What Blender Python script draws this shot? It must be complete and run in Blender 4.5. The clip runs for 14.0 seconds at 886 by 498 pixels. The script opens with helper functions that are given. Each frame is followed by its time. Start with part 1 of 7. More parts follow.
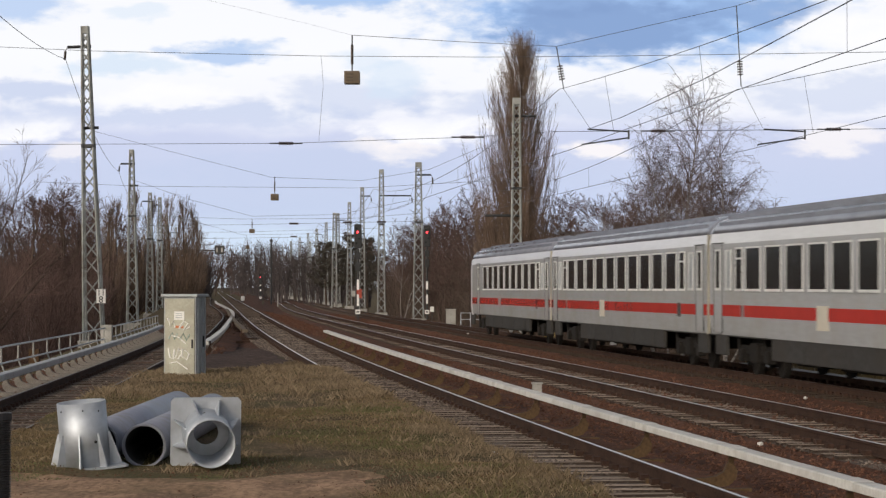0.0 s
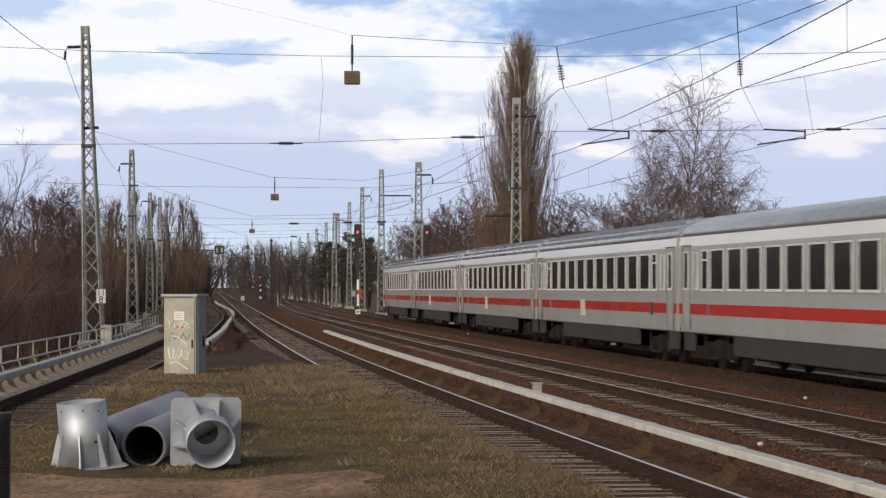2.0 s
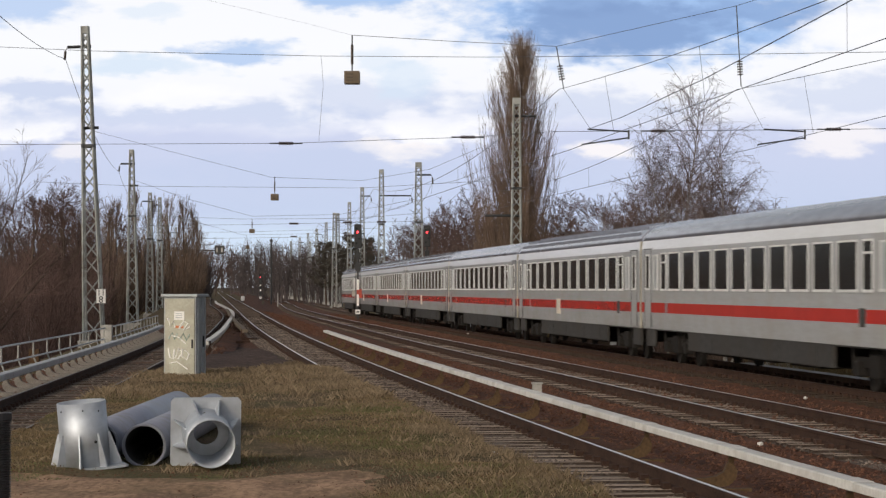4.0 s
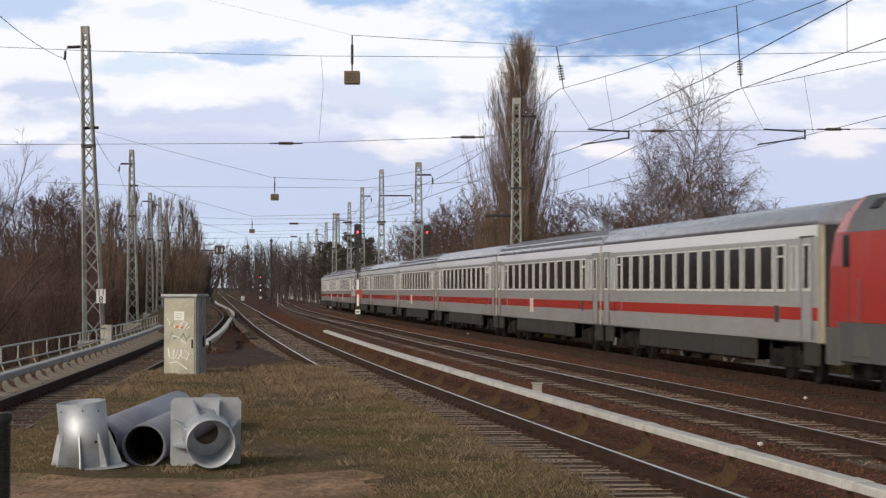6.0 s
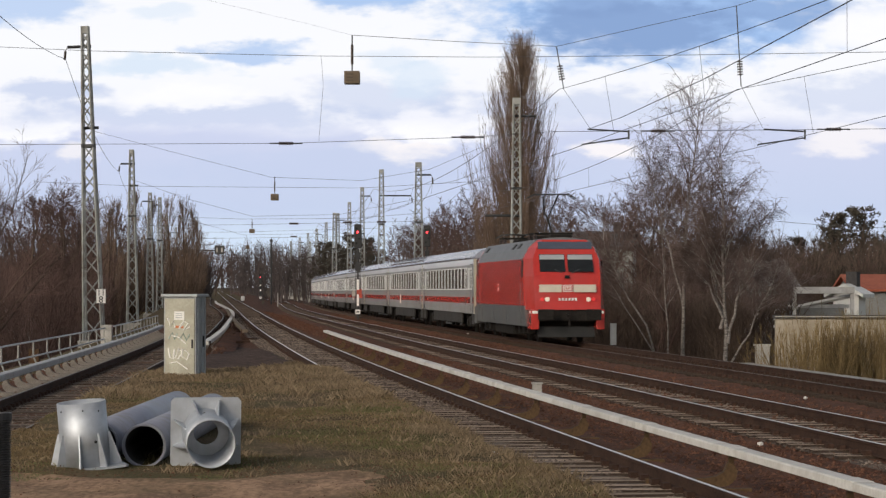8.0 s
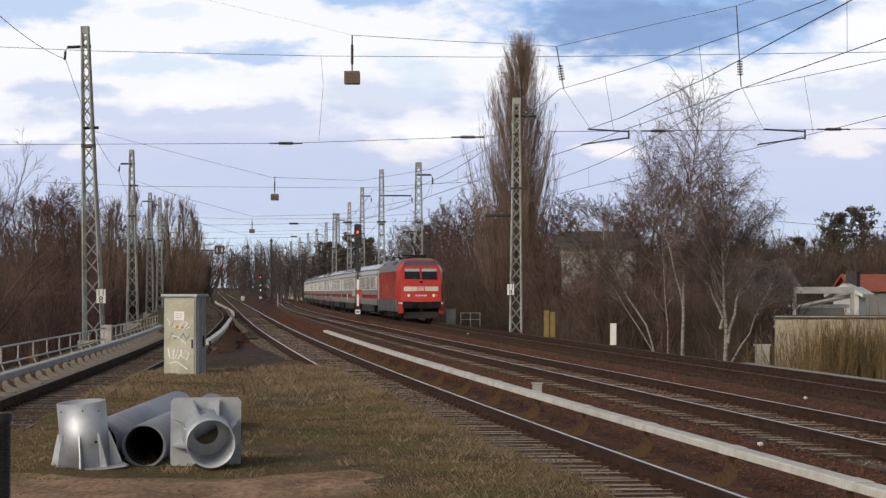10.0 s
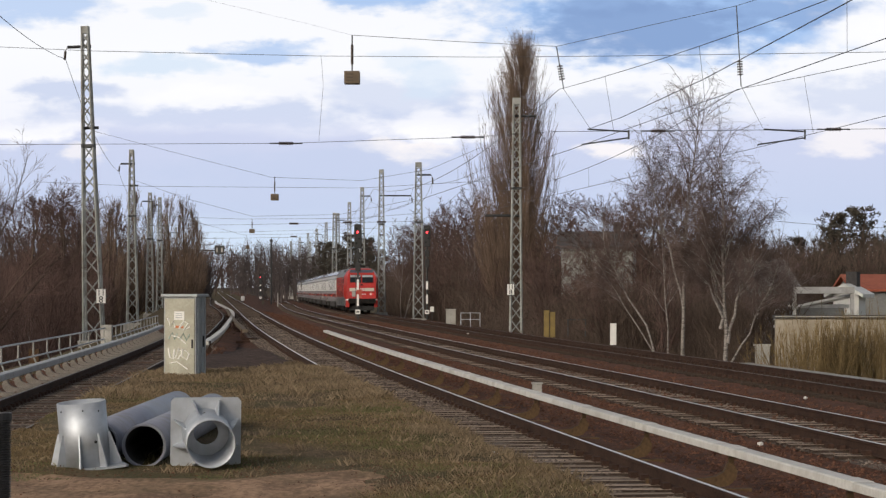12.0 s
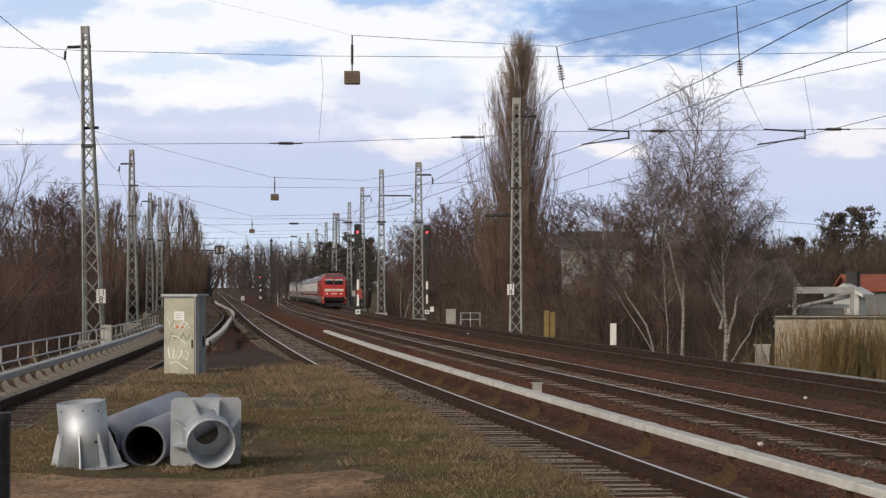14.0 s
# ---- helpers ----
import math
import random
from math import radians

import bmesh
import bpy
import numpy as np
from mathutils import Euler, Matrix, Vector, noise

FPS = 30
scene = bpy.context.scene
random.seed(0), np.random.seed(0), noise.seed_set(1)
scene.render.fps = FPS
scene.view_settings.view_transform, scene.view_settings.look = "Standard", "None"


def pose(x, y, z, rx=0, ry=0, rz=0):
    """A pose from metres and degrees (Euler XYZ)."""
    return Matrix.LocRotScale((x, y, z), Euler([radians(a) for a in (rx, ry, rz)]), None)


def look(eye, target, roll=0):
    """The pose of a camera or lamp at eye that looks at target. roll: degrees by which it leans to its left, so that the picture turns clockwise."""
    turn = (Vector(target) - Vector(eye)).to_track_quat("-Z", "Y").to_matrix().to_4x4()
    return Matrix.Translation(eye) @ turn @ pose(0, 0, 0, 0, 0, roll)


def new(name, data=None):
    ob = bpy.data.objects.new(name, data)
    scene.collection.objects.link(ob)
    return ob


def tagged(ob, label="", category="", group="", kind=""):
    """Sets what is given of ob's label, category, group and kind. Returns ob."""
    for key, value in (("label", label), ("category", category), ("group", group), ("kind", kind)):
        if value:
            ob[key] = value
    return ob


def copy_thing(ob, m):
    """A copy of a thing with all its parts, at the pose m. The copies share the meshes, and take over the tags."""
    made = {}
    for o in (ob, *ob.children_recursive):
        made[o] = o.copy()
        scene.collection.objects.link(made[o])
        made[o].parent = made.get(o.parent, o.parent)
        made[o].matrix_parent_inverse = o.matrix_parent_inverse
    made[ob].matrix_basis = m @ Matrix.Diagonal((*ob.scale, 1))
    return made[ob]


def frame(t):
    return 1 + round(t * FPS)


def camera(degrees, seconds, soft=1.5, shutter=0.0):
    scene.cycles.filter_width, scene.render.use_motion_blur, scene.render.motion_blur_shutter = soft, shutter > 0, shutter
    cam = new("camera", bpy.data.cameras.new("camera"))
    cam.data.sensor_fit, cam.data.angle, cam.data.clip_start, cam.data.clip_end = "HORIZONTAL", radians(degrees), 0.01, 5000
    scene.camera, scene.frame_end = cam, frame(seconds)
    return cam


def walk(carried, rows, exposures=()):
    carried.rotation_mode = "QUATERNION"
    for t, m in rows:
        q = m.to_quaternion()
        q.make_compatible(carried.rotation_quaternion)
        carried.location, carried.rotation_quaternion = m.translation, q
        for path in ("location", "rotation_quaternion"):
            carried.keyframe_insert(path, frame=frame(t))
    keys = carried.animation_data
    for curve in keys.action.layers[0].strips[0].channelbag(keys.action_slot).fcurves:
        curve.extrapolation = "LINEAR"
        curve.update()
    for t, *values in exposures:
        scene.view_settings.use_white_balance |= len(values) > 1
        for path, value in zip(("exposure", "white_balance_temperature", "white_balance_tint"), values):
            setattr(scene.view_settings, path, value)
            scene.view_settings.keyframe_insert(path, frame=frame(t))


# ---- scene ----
EYE = (0.0, 0.0, 2.07)
cam = camera(19.52, 14.0, soft=1.3, shutter=0.3)
STAND = look(EYE, (0.0, 100.0, 2.07 + 1.4026))
walk(cam, [(0.0, STAND), (14.0, STAND)])

# world, sun, exposure
world = bpy.data.worlds.new("world")
scene.world = world
world.use_nodes = True
wn = world.node_tree
wn.nodes.clear()
sky_tex = wn.nodes.new("ShaderNodeTexSky")
sky_tex.sky_type = "NISHITA"
sky_tex.sun_disc = False
sky_tex.sun_elevation = radians(22)
sky_tex.sun_rotation = radians(215)
sky_tex.air_density = 1.0
sky_tex.dust_density = 2.5
sky_tint = wn.nodes.new("ShaderNodeHueSaturation")
sky_tint.inputs["Saturation"].default_value = 0.45
sky_bg = wn.nodes.new("ShaderNodeBackground")
sky_bg.inputs["Strength"].default_value = 0.11
sky_out = wn.nodes.new("ShaderNodeOutputWorld")
wn.links.new(sky_tex.outputs[0], sky_tint.inputs["Color"])
wn.links.new(sky_tint.outputs[0], sky_bg.inputs["Color"])
wn.links.new(sky_bg.outputs[0], sky_out.inputs["Surface"])
sun = new("sun", bpy.data.lights.new("sun", "SUN"))
sun.data.energy = 1.35
sun.data.angle = radians(12)
sun.data.color = (1.0, 0.86, 0.69)
sun.matrix_world = look((-40.0, -60.0, 30.0), (0, 0, 0))
scene.view_settings.exposure = 0.0


# materials
def mat(name, col, col2=None, rough=0.7, metal=0.0, scale=3.0, fine=40.0, amount=0.5, bump=0.0, bscale=60.0, stretch=(1, 1, 1), island=0.0, piece=0.0, dirt=None, dscale=0.7, damt=0.4):
    """A surface with coarse and fine variation between two colours, a stain layer and fine relief, in metres."""
    m = bpy.data.materials.new(name)
    m.use_nodes = True
    t = m.node_tree
    n, ln = t.nodes, t.links
    b = n["Principled BSDF"]
    b.inputs["Roughness"].default_value = rough
    b.inputs["Metallic"].default_value = metal
    col2 = col2 or tuple(c * 0.72 for c in col)
    tc = n.new("ShaderNodeTexCoord")
    mp = n.new("ShaderNodeMapping")
    mp.inputs["Scale"].default_value = stretch
    ln.new(tc.outputs["Object"], mp.inputs["Vector"])
    n1 = n.new("ShaderNodeTexNoise")
    n1.inputs["Scale"].default_value = scale
    n1.inputs["Detail"].default_value = 5
    n2 = n.new("ShaderNodeTexNoise")
    n2.inputs["Scale"].default_value = fine
    n2.inputs["Detail"].default_value = 3
    for k in (n1, n2):
        ln.new(mp.outputs[0], k.inputs["Vector"])
    ad = n.new("ShaderNodeMath")
    ad.operation = "ADD"
    ln.new(n1.outputs["Fac"], ad.inputs[0])
    ln.new(n2.outputs["Fac"], ad.inputs[1])
    mr = n.new("ShaderNodeMapRange")
    mr.inputs["From Min"].default_value = 0.75
    mr.inputs["From Max"].default_value = 1.25
    mr.inputs["To Max"].default_value = amount * 2
    mr.inputs["To Min"].default_value = 0
    ln.new(ad.outputs[0], mr.inputs["Value"])
    mx = n.new("ShaderNodeMix")
    mx.data_type = "RGBA"
    mx.inputs["A"].default_value = (*col, 1)
    mx.inputs["B"].default_value = (*col2, 1)
    ln.new(mr.outputs[0], mx.inputs["Factor"])
    last = mx.outputs["Result"]
    if dirt:
        n3 = n.new("ShaderNodeTexNoise")
        n3.inputs["Scale"].default_value = dscale
        n3.inputs["Detail"].default_value = 6
        ln.new(tc.outputs["Object"], n3.inputs["Vector"])
        r3 = n.new("ShaderNodeMapRange")
        r3.inputs["From Min"].default_value = 0.46
        r3.inputs["From Max"].default_value = 0.64
        r3.inputs["To Max"].default_value = damt
        ln.new(n3.outputs["Fac"], r3.inputs["Value"])
        m3 = n.new("ShaderNodeMix")
        m3.data_type = "RGBA"
        m3.inputs["B"].default_value = (*dirt, 1)
        ln.new(r3.outputs[0], m3.inputs["Factor"])
        ln.new(last, m3.inputs["A"])
        last = m3.outputs["Result"]
    if island or piece:
        src = n.new("ShaderNodeNewGeometry").outputs["Random Per Island"] if island else n.new("ShaderNodeObjectInfo").outputs["Random"]
        r4 = n.new("ShaderNodeMapRange")
        k = island or piece
        r4.inputs["To Min"].default_value = 1 - k
        r4.inputs["To Max"].default_value = 1 + k
        ln.new(src, r4.inputs["Value"])
        hs = n.new("ShaderNodeHueSaturation")
        ln.new(r4.outputs[0], hs.inputs["Value"])
        ln.new(last, hs.inputs["Color"])
        last = hs.outputs["Color"]
    ln.new(last, b.inputs["Base Color"])
    if bump:
        n5 = n.new("ShaderNodeTexNoise")
        n5.inputs["Scale"].default_value = bscale
        n5.inputs["Detail"].default_value = 4
        ln.new(mp.outputs[0], n5.inputs["Vector"])
        bp = n.new("ShaderNodeBump")
        bp.inputs["Strength"].default_value = bump
        bp.inputs["Distance"].default_value = 0.02
        ln.new(n5.outputs["Fac"], bp.inputs["Height"])
        ln.new(bp.outputs[0], b.inputs["Normal"])
    return m


def glow(name, col, strength):
    m = bpy.data.materials.new(name)
    m.use_nodes = True
    b = m.node_tree.nodes["Principled BSDF"]
    b.inputs["Base Color"].default_value = (*col, 1)
    b.inputs["Emission Color"].default_value = (*col, 1)
    b.inputs["Emission Strength"].default_value = strength
    return m


M_GRASS = mat("grass_ground", (0.165, 0.112, 0.064), (0.074, 0.055, 0.028), 0.95, scale=2.4, fine=22, amount=0.6, bump=1.0, bscale=20, stretch=(1, 0.35, 1), dirt=(0.085, 0.082, 0.034), dscale=0.45, damt=0.7)
M_SOIL = mat("bare_soil", (0.46, 0.295, 0.185), (0.20, 0.125, 0.078), 0.95, scale=1.8, fine=16, amount=0.6, bump=1.0, bscale=12, stretch=(1, 0.35, 1), dirt=(0.13, 0.095, 0.05), dscale=0.9, damt=0.6)
M_BALLAST = mat("ballast", (0.150, 0.069, 0.042), (0.070, 0.032, 0.021), 0.95, scale=1.3, fine=14, amount=0.55, bump=1.0, bscale=14, dirt=(0.060, 0.036, 0.025), dscale=0.5, damt=0.6)
M_BALLAST_PALE = mat("ballast_pale", (0.185, 0.148, 0.120), (0.075, 0.057, 0.046), 0.95, scale=2.0, fine=16, amount=0.55, bump=1.0, bscale=16)
M_RAIL_SIDE = mat("rusty_rail", (0.070, 0.040, 0.029), (0.034, 0.020, 0.015), 0.85, scale=2, fine=30)
M_RAIL_TOP = mat("polished_railhead", (0.88, 0.87, 0.86), (0.62, 0.60, 0.57), 0.38, 1.0, scale=3, fine=30)
M_RAIL_DULL = mat("dull_railhead", (0.14, 0.115, 0.10), (0.07, 0.055, 0.048), 0.5, 0.6, scale=3, fine=30)
M_SLEEPER = mat("concrete_sleeper", (0.50, 0.395, 0.31), (0.22, 0.165, 0.125), 0.95, scale=4, fine=30, bump=0.3, piece=0.25)
M_SLEEPER_DULL = mat("dull_concrete_sleeper", (0.20, 0.165, 0.138), (0.10, 0.080, 0.066), 0.95, scale=4, fine=30, bump=0.3, piece=0.25)
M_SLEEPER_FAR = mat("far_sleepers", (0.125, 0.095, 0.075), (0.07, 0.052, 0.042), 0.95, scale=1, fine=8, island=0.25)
M_WOODSLEEPER = mat("timber_sleeper", (0.085, 0.058, 0.04), (0.04, 0.028, 0.02), 0.95, scale=4, fine=30, bump=0.3, piece=0.3)
M_COVER = mat("pale_cover_board", (0.66, 0.64, 0.60), (0.50, 0.48, 0.44), 0.6, scale=1.2, fine=20, amount=0.4, dirt=(0.34, 0.31, 0.27), dscale=1.5, damt=0.5)
M_BRACKET = mat("rusty_bracket", (0.095, 0.056, 0.028), (0.05, 0.03, 0.018), 0.8, scale=5, fine=40)
M_GALV = mat("galvanised_steel", (0.54, 0.57, 0.61), (0.44, 0.465, 0.50), 0.58, 0.75, scale=3, fine=14, amount=0.4, dirt=(0.40, 0.40, 0.41), dscale=3, damt=0.35, bump=0.03)
M_MAST = mat("mast_paint", (0.38, 0.39, 0.38), (0.26, 0.27, 0.255), 0.7, 0.2, scale=1.5, fine=20, dirt=(0.16, 0.12, 0.09), dscale=1.5, damt=0.4)
M_DARKMAST = mat("dark_steel", (0.06, 0.06, 0.062), (0.035, 0.035, 0.035), 0.7, 0.2)
M_WIRE = mat("wire_metal", (0.085, 0.09, 0.10), (0.05, 0.055, 0.06), 0.6, 0.4)
M_INSUL = mat("brown_insulator", (0.05, 0.033, 0.028), (0.03, 0.02, 0.018), 0.35)
M_PVC = mat("grey_plastic_pipe", (0.25, 0.265, 0.325), (0.20, 0.21, 0.26), 0.45, scale=3, fine=20, amount=0.3, dirt=(0.20, 0.19, 0.17), dscale=3, damt=0.4)
# shade within the grey pipes, put into the colour
M_PIPESHADE = mat("pipe_inside_shade", (0.05, 0.05, 0.055), (0.03, 0.03, 0.03), 0.8)
M_BLACKPIPE = mat("black_corrugated_plastic", (0.03, 0.03, 0.035), (0.02, 0.02, 0.022), 0.5)
M_CABINET = mat("weathered_cabinet", (0.47, 0.455, 0.365), (0.37, 0.355, 0.285), 0.8, scale=2, fine=25, amount=0.5, dirt=(0.28, 0.25, 0.19), dscale=2.2, damt=0.5)
M_CABSIDE = mat("cabinet_grey", (0.40, 0.42, 0.43), (0.30, 0.31, 0.32), 0.7, scale=2, fine=25)
M_GRAFF = mat("graffiti_white", (0.86, 0.85, 0.81), (0.76, 0.75, 0.70), 0.7)
M_GRAFF2 = mat("graffiti_pale_green", (0.42, 0.50, 0.44), (0.36, 0.42, 0.36), 0.7)
M_ORANGE = mat("orange_sticker", (0.55, 0.16, 0.04), None, 0.6)
M_WHITE = mat("white_enamel", (0.78, 0.77, 0.74), (0.66, 0.65, 0.61), 0.5, scale=4, fine=30, amount=0.4)
M_BLACK = mat("black_enamel", (0.02, 0.02, 0.02), (0.012, 0.012, 0.012), 0.6)
M_SIGRED = mat("red_enamel", (0.42, 0.06, 0.03), None, 0.6)
M_YELLOW = mat("ochre_paint", (0.25, 0.175, 0.05), (0.15, 0.105, 0.035), 0.7)
M_REDLIGHT = glow("red_signal_light", (1.0, 0.03, 0.04), 6.0)
M_REDTAIL = glow("red_lamp_glass", (0.5, 0.02, 0.02), 0.6)
M_LAMP = glow("headlamp_glass", (0.75, 0.66, 0.55), 0.2)
M_COACH = mat("coach_light_grey", (0.435, 0.442, 0.458), (0.38, 0.385, 0.397), 0.22, scale=0.5, fine=5, amount=0.45, stretch=(1, 0.3, 2), dirt=(0.36, 0.34, 0.30), dscale=0.8, damt=0.35)
M_COACHWHITE = mat("coach_white_band", (0.72, 0.73, 0.75), (0.65, 0.655, 0.67), 0.22, scale=0.6, fine=6, amount=0.4, stretch=(1, 0.3, 2))
M_COACHRED = mat("coach_red_stripe", (0.50, 0.034, 0.024), (0.42, 0.029, 0.02), 0.22, scale=0.6, fine=6, amount=0.4)
M_COACHROOF = mat("coach_roof_grey", (0.225, 0.235, 0.28), (0.17, 0.178, 0.21), 0.24, scale=0.6, fine=5, amount=0.5, stretch=(1, 0.3, 1))
M_SKIRT = mat("coach_skirt_grey", (0.058, 0.056, 0.054), (0.036, 0.034, 0.033), 0.75, scale=1, fine=8, dirt=(0.065, 0.056, 0.047), dscale=1, damt=0.4)
M_BOGIE = mat("dirty_bogie", (0.024, 0.021, 0.019), (0.013, 0.012, 0.011), 0.85, scale=3, fine=20)
M_GLASS = mat("tinted_glass", (0.018, 0.02, 0.022), (0.012, 0.013, 0.014), 0.12)
M_GLASS.node_tree.nodes["Principled BSDF"].inputs["Specular IOR Level"].default_value = 0.3
M_FROST = mat("frosted_glass", (0.36, 0.38, 0.39), (0.30, 0.32, 0.33), 0.3)
M_WINFRAME = mat("window_frame_grey", (0.72, 0.72, 0.71), None, 0.5)
M_RUBBER = mat("grey_rubber", (0.07, 0.07, 0.07), None, 0.8)
M_LOCORED = mat("locomotive_red", (0.47, 0.034, 0.026), (0.40, 0.029, 0.022), 0.24, scale=0.5, fine=4, amount=0.45, dirt=(0.36, 0.055, 0.045), dscale=0.9, damt=0.5)
M_LOCOGREY = mat("locomotive_base_grey", (0.10, 0.105, 0.11), (0.075, 0.077, 0.08), 0.6, scale=0.8, fine=8, dirt=(0.13, 0.11, 0.09), dscale=1, damt=0.3)
M_LOCOROOF = mat("locomotive_roof_grey", (0.155, 0.162, 0.178), (0.11, 0.115, 0.125), 0.55, scale=0.8, fine=8)
M_BARK = mat("grey_brown_bark", (0.115, 0.085, 0.068), (0.065, 0.047, 0.038), 0.95, scale=2, fine=20, island=0.3)
M_POPLAR = mat("poplar_bark", (0.130, 0.088, 0.064), (0.072, 0.048, 0.036), 0.95, scale=2, fine=20, island=0.35)
M_TWIG = mat("red_brown_twig", (0.130, 0.085, 0.073), (0.074, 0.048, 0.042), 0.95, scale=1, fine=10, island=0.35)
M_BIRCH = mat("birch_bark", (0.34, 0.31, 0.285), (0.09, 0.075, 0.066), 0.9, scale=4, fine=12, stretch=(1, 1, 3), amount=0.5)
M_BIRCHTWIG = mat("birch_twig", (0.170, 0.128, 0.115), (0.095, 0.068, 0.062), 0.95, scale=1, fine=10, island=0.35)
M_SHRUB = mat("tan_shrub_twig", (0.24, 0.175, 0.085), (0.13, 0.09, 0.045), 0.95, scale=1, fine=10, island=0.35)
M_PINE = mat("pine_needles", (0.082, 0.070, 0.055), (0.045, 0.040, 0.031), 0.9, scale=1, fine=10, island=0.4)
M_BLADE = mat("dry_grass_blade", (0.205, 0.142, 0.080), (0.102, 0.076, 0.040), 0.9, scale=0.45, fine=2.2, island=0.25, dirt=(0.088, 0.096, 0.040), dscale=0.38, damt=0.8)
M_STRAW = mat("straw_blade", (0.225, 0.168, 0.108), (0.13, 0.098, 0.062), 0.9, scale=0.5, fine=3, island=0.3)
M_FAR = mat("far_woods_haze", (0.115, 0.095, 0.092), (0.07, 0.058, 0.058), 0.95, scale=0.2, fine=1.2)
M_WALLPALE = mat("pale_render_wall", (0.40, 0.35, 0.275), (0.31, 0.265, 0.205), 0.9, scale=0.8, fine=8, dirt=(0.26, 0.22, 0.16), dscale=0.8, damt=0.5)
M_TILE = mat("red_roof_tiles", (0.36, 0.105, 0.055), (0.26, 0.07, 0.04), 0.85, scale=1, fine=6)
M_CONCRETE = mat("grey_concrete", (0.40, 0.385, 0.355), (0.29, 0.28, 0.255), 0.9, scale=2, fine=20, dirt=(0.22, 0.2, 0.17), dscale=1.5, damt=0.5)
M_GREYWALL = mat("grey_house_wall", (0.22, 0.225, 0.22), (0.17, 0.17, 0.165), 0.9, scale=0.8, fine=8)
M_ROOFDARK = mat("dark_roofing", (0.075, 0.068, 0.066), (0.05, 0.046, 0.045), 0.95, scale=1, fine=8)

# porous, matt surfaces give almost no sheen at flat angles
for k in (M_GRASS, M_SOIL, M_BALLAST, M_BALLAST_PALE, M_RAIL_SIDE, M_SLEEPER, M_SLEEPER_DULL, M_SLEEPER_FAR, M_WOODSLEEPER, M_BRACKET, M_SKIRT, M_BOGIE, M_BARK, M_POPLAR, M_TWIG, M_BIRCHTWIG, M_SHRUB, M_PINE, M_BLADE, M_STRAW, M_FAR, M_CONCRETE):
    k.node_tree.nodes["Principled BSDF"].inputs["Specular IOR Level"].default_value = 0.12


# mesh helpers
def part(name, bm, material, parent=None, label="", smooth=False):
    me = bpy.data.meshes.new(name)
    bm.to_mesh(me)
    bm.free()
    for f in me.polygons:
        f.use_smooth = smooth
    me.materials.append(material)
    ob = new(name, me)
    if parent:
        ob.parent = parent
    if label:
        ob["label"] = label
    return ob


def pydata(name, verts, faces, material, parent=None, label="", smooth=False):
    me = bpy.data.meshes.new(name)
    me.from_pydata(verts, [], faces)
    me.validate()
    me.materials.append(material)
    if smooth:
        for f in me.polygons:
            f.use_smooth = True
    ob = new(name, me)
    if parent:
        ob.parent = parent
    if label:
        ob["label"] = label
    return ob


def shared(name, ob, m, parent=None):
    o = new(name, ob.data)
    if parent:
        o.parent = parent
    o.matrix_local = m
    return o


def empty(name, m=None):
    e = new(name)
    e.empty_display_size = 0.2
    if m is not None:
        e.matrix_world = m
    return e


def box(bm, x0, x1, y0, y1, z0, z1, bevel=0.0):
    r = bmesh.ops.create_cube(bm, size=1)
    vs = r["verts"]
    for v in vs:
        v.co = Vector(((x0 + x1) / 2 + v.co.x * (x1 - x0), (y0 + y1) / 2 + v.co.y * (y1 - y0), (z0 + z1) / 2 + v.co.z * (z1 - z0)))
    if bevel:
        es = list({e for v in vs for e in v.link_edges})
        bmesh.ops.bevel(bm, geom=es, offset=bevel, segments=2, affect="EDGES", profile=0.5)
    return bm


def boxes(*rows, bevel=0.0):
    bm = bmesh.new()
    for r in rows:
        box(bm, *r, bevel=bevel)
    return bm


def tube(bm, pts, r, n=6, r2=None):
    """A round bar through points."""
    r2 = r if r2 is None else r2
    rings = []
    for i, p in enumerate(pts):
        p = Vector(p)
        a = Vector(pts[max(i - 1, 0)])
        b = Vector(pts[min(i + 1, len(pts) - 1)])
        d = (b - a).normalized()
        u = d.orthogonal().normalized()
        w = d.cross(u)
        k = r + (r2 - r) * i / max(len(pts) - 1, 1)
        rings.append([bm.verts.new(p + (u * math.cos(2 * math.pi * j / n) + w * math.sin(2 * math.pi * j / n)) * k) for j in range(n)])
    for a, b in zip(rings, rings[1:]):
        for j in range(n):
            bm.faces.new((a[j], a[(j + 1) % n], b[(j + 1) % n], b[j]))
    bm.faces.new(rings[0][::-1])
    bm.faces.new(rings[-1])
    return bm


def lathe(prof, n=24, closed=False):
    """Turned about z; prof is a list of (radius, z)."""
    bm = bmesh.new()
    rings = [[bm.verts.new((r * math.cos(2 * math.pi * j / n), r * math.sin(2 * math.pi * j / n), z)) for j in range(n)] for r, z in prof]
    pairs = list(zip(rings, rings[1:])) + ([(rings[-1], rings[0])] if closed else [])
    for a, b in pairs:
        for j in range(n):
            bm.faces.new((a[j], a[(j + 1) % n], b[(j + 1) % n], b[j]))
    return bm


def loft(bm, rings, cap=True):
    vs = [[bm.verts.new(p) for p in r] for r in rings]
    n = len(rings[0])
    for a, b in zip(vs, vs[1:]):
        for j in range(n):
            bm.faces.new((a[j], a[(j + 1) % n], b[(j + 1) % n], b[j]))
    if cap:
        bm.faces.new(vs[0][::-1])
        bm.faces.new(vs[-1])
    bmesh.ops.recalc_face_normals(bm, faces=bm.faces)
    return bm


# the line of the railway: x of the train's track over y
def smooth01(a, b, v):
    k = min(max((v - a) / (b - a), 0), 1)
    return k * k * (3 - 2 * k)


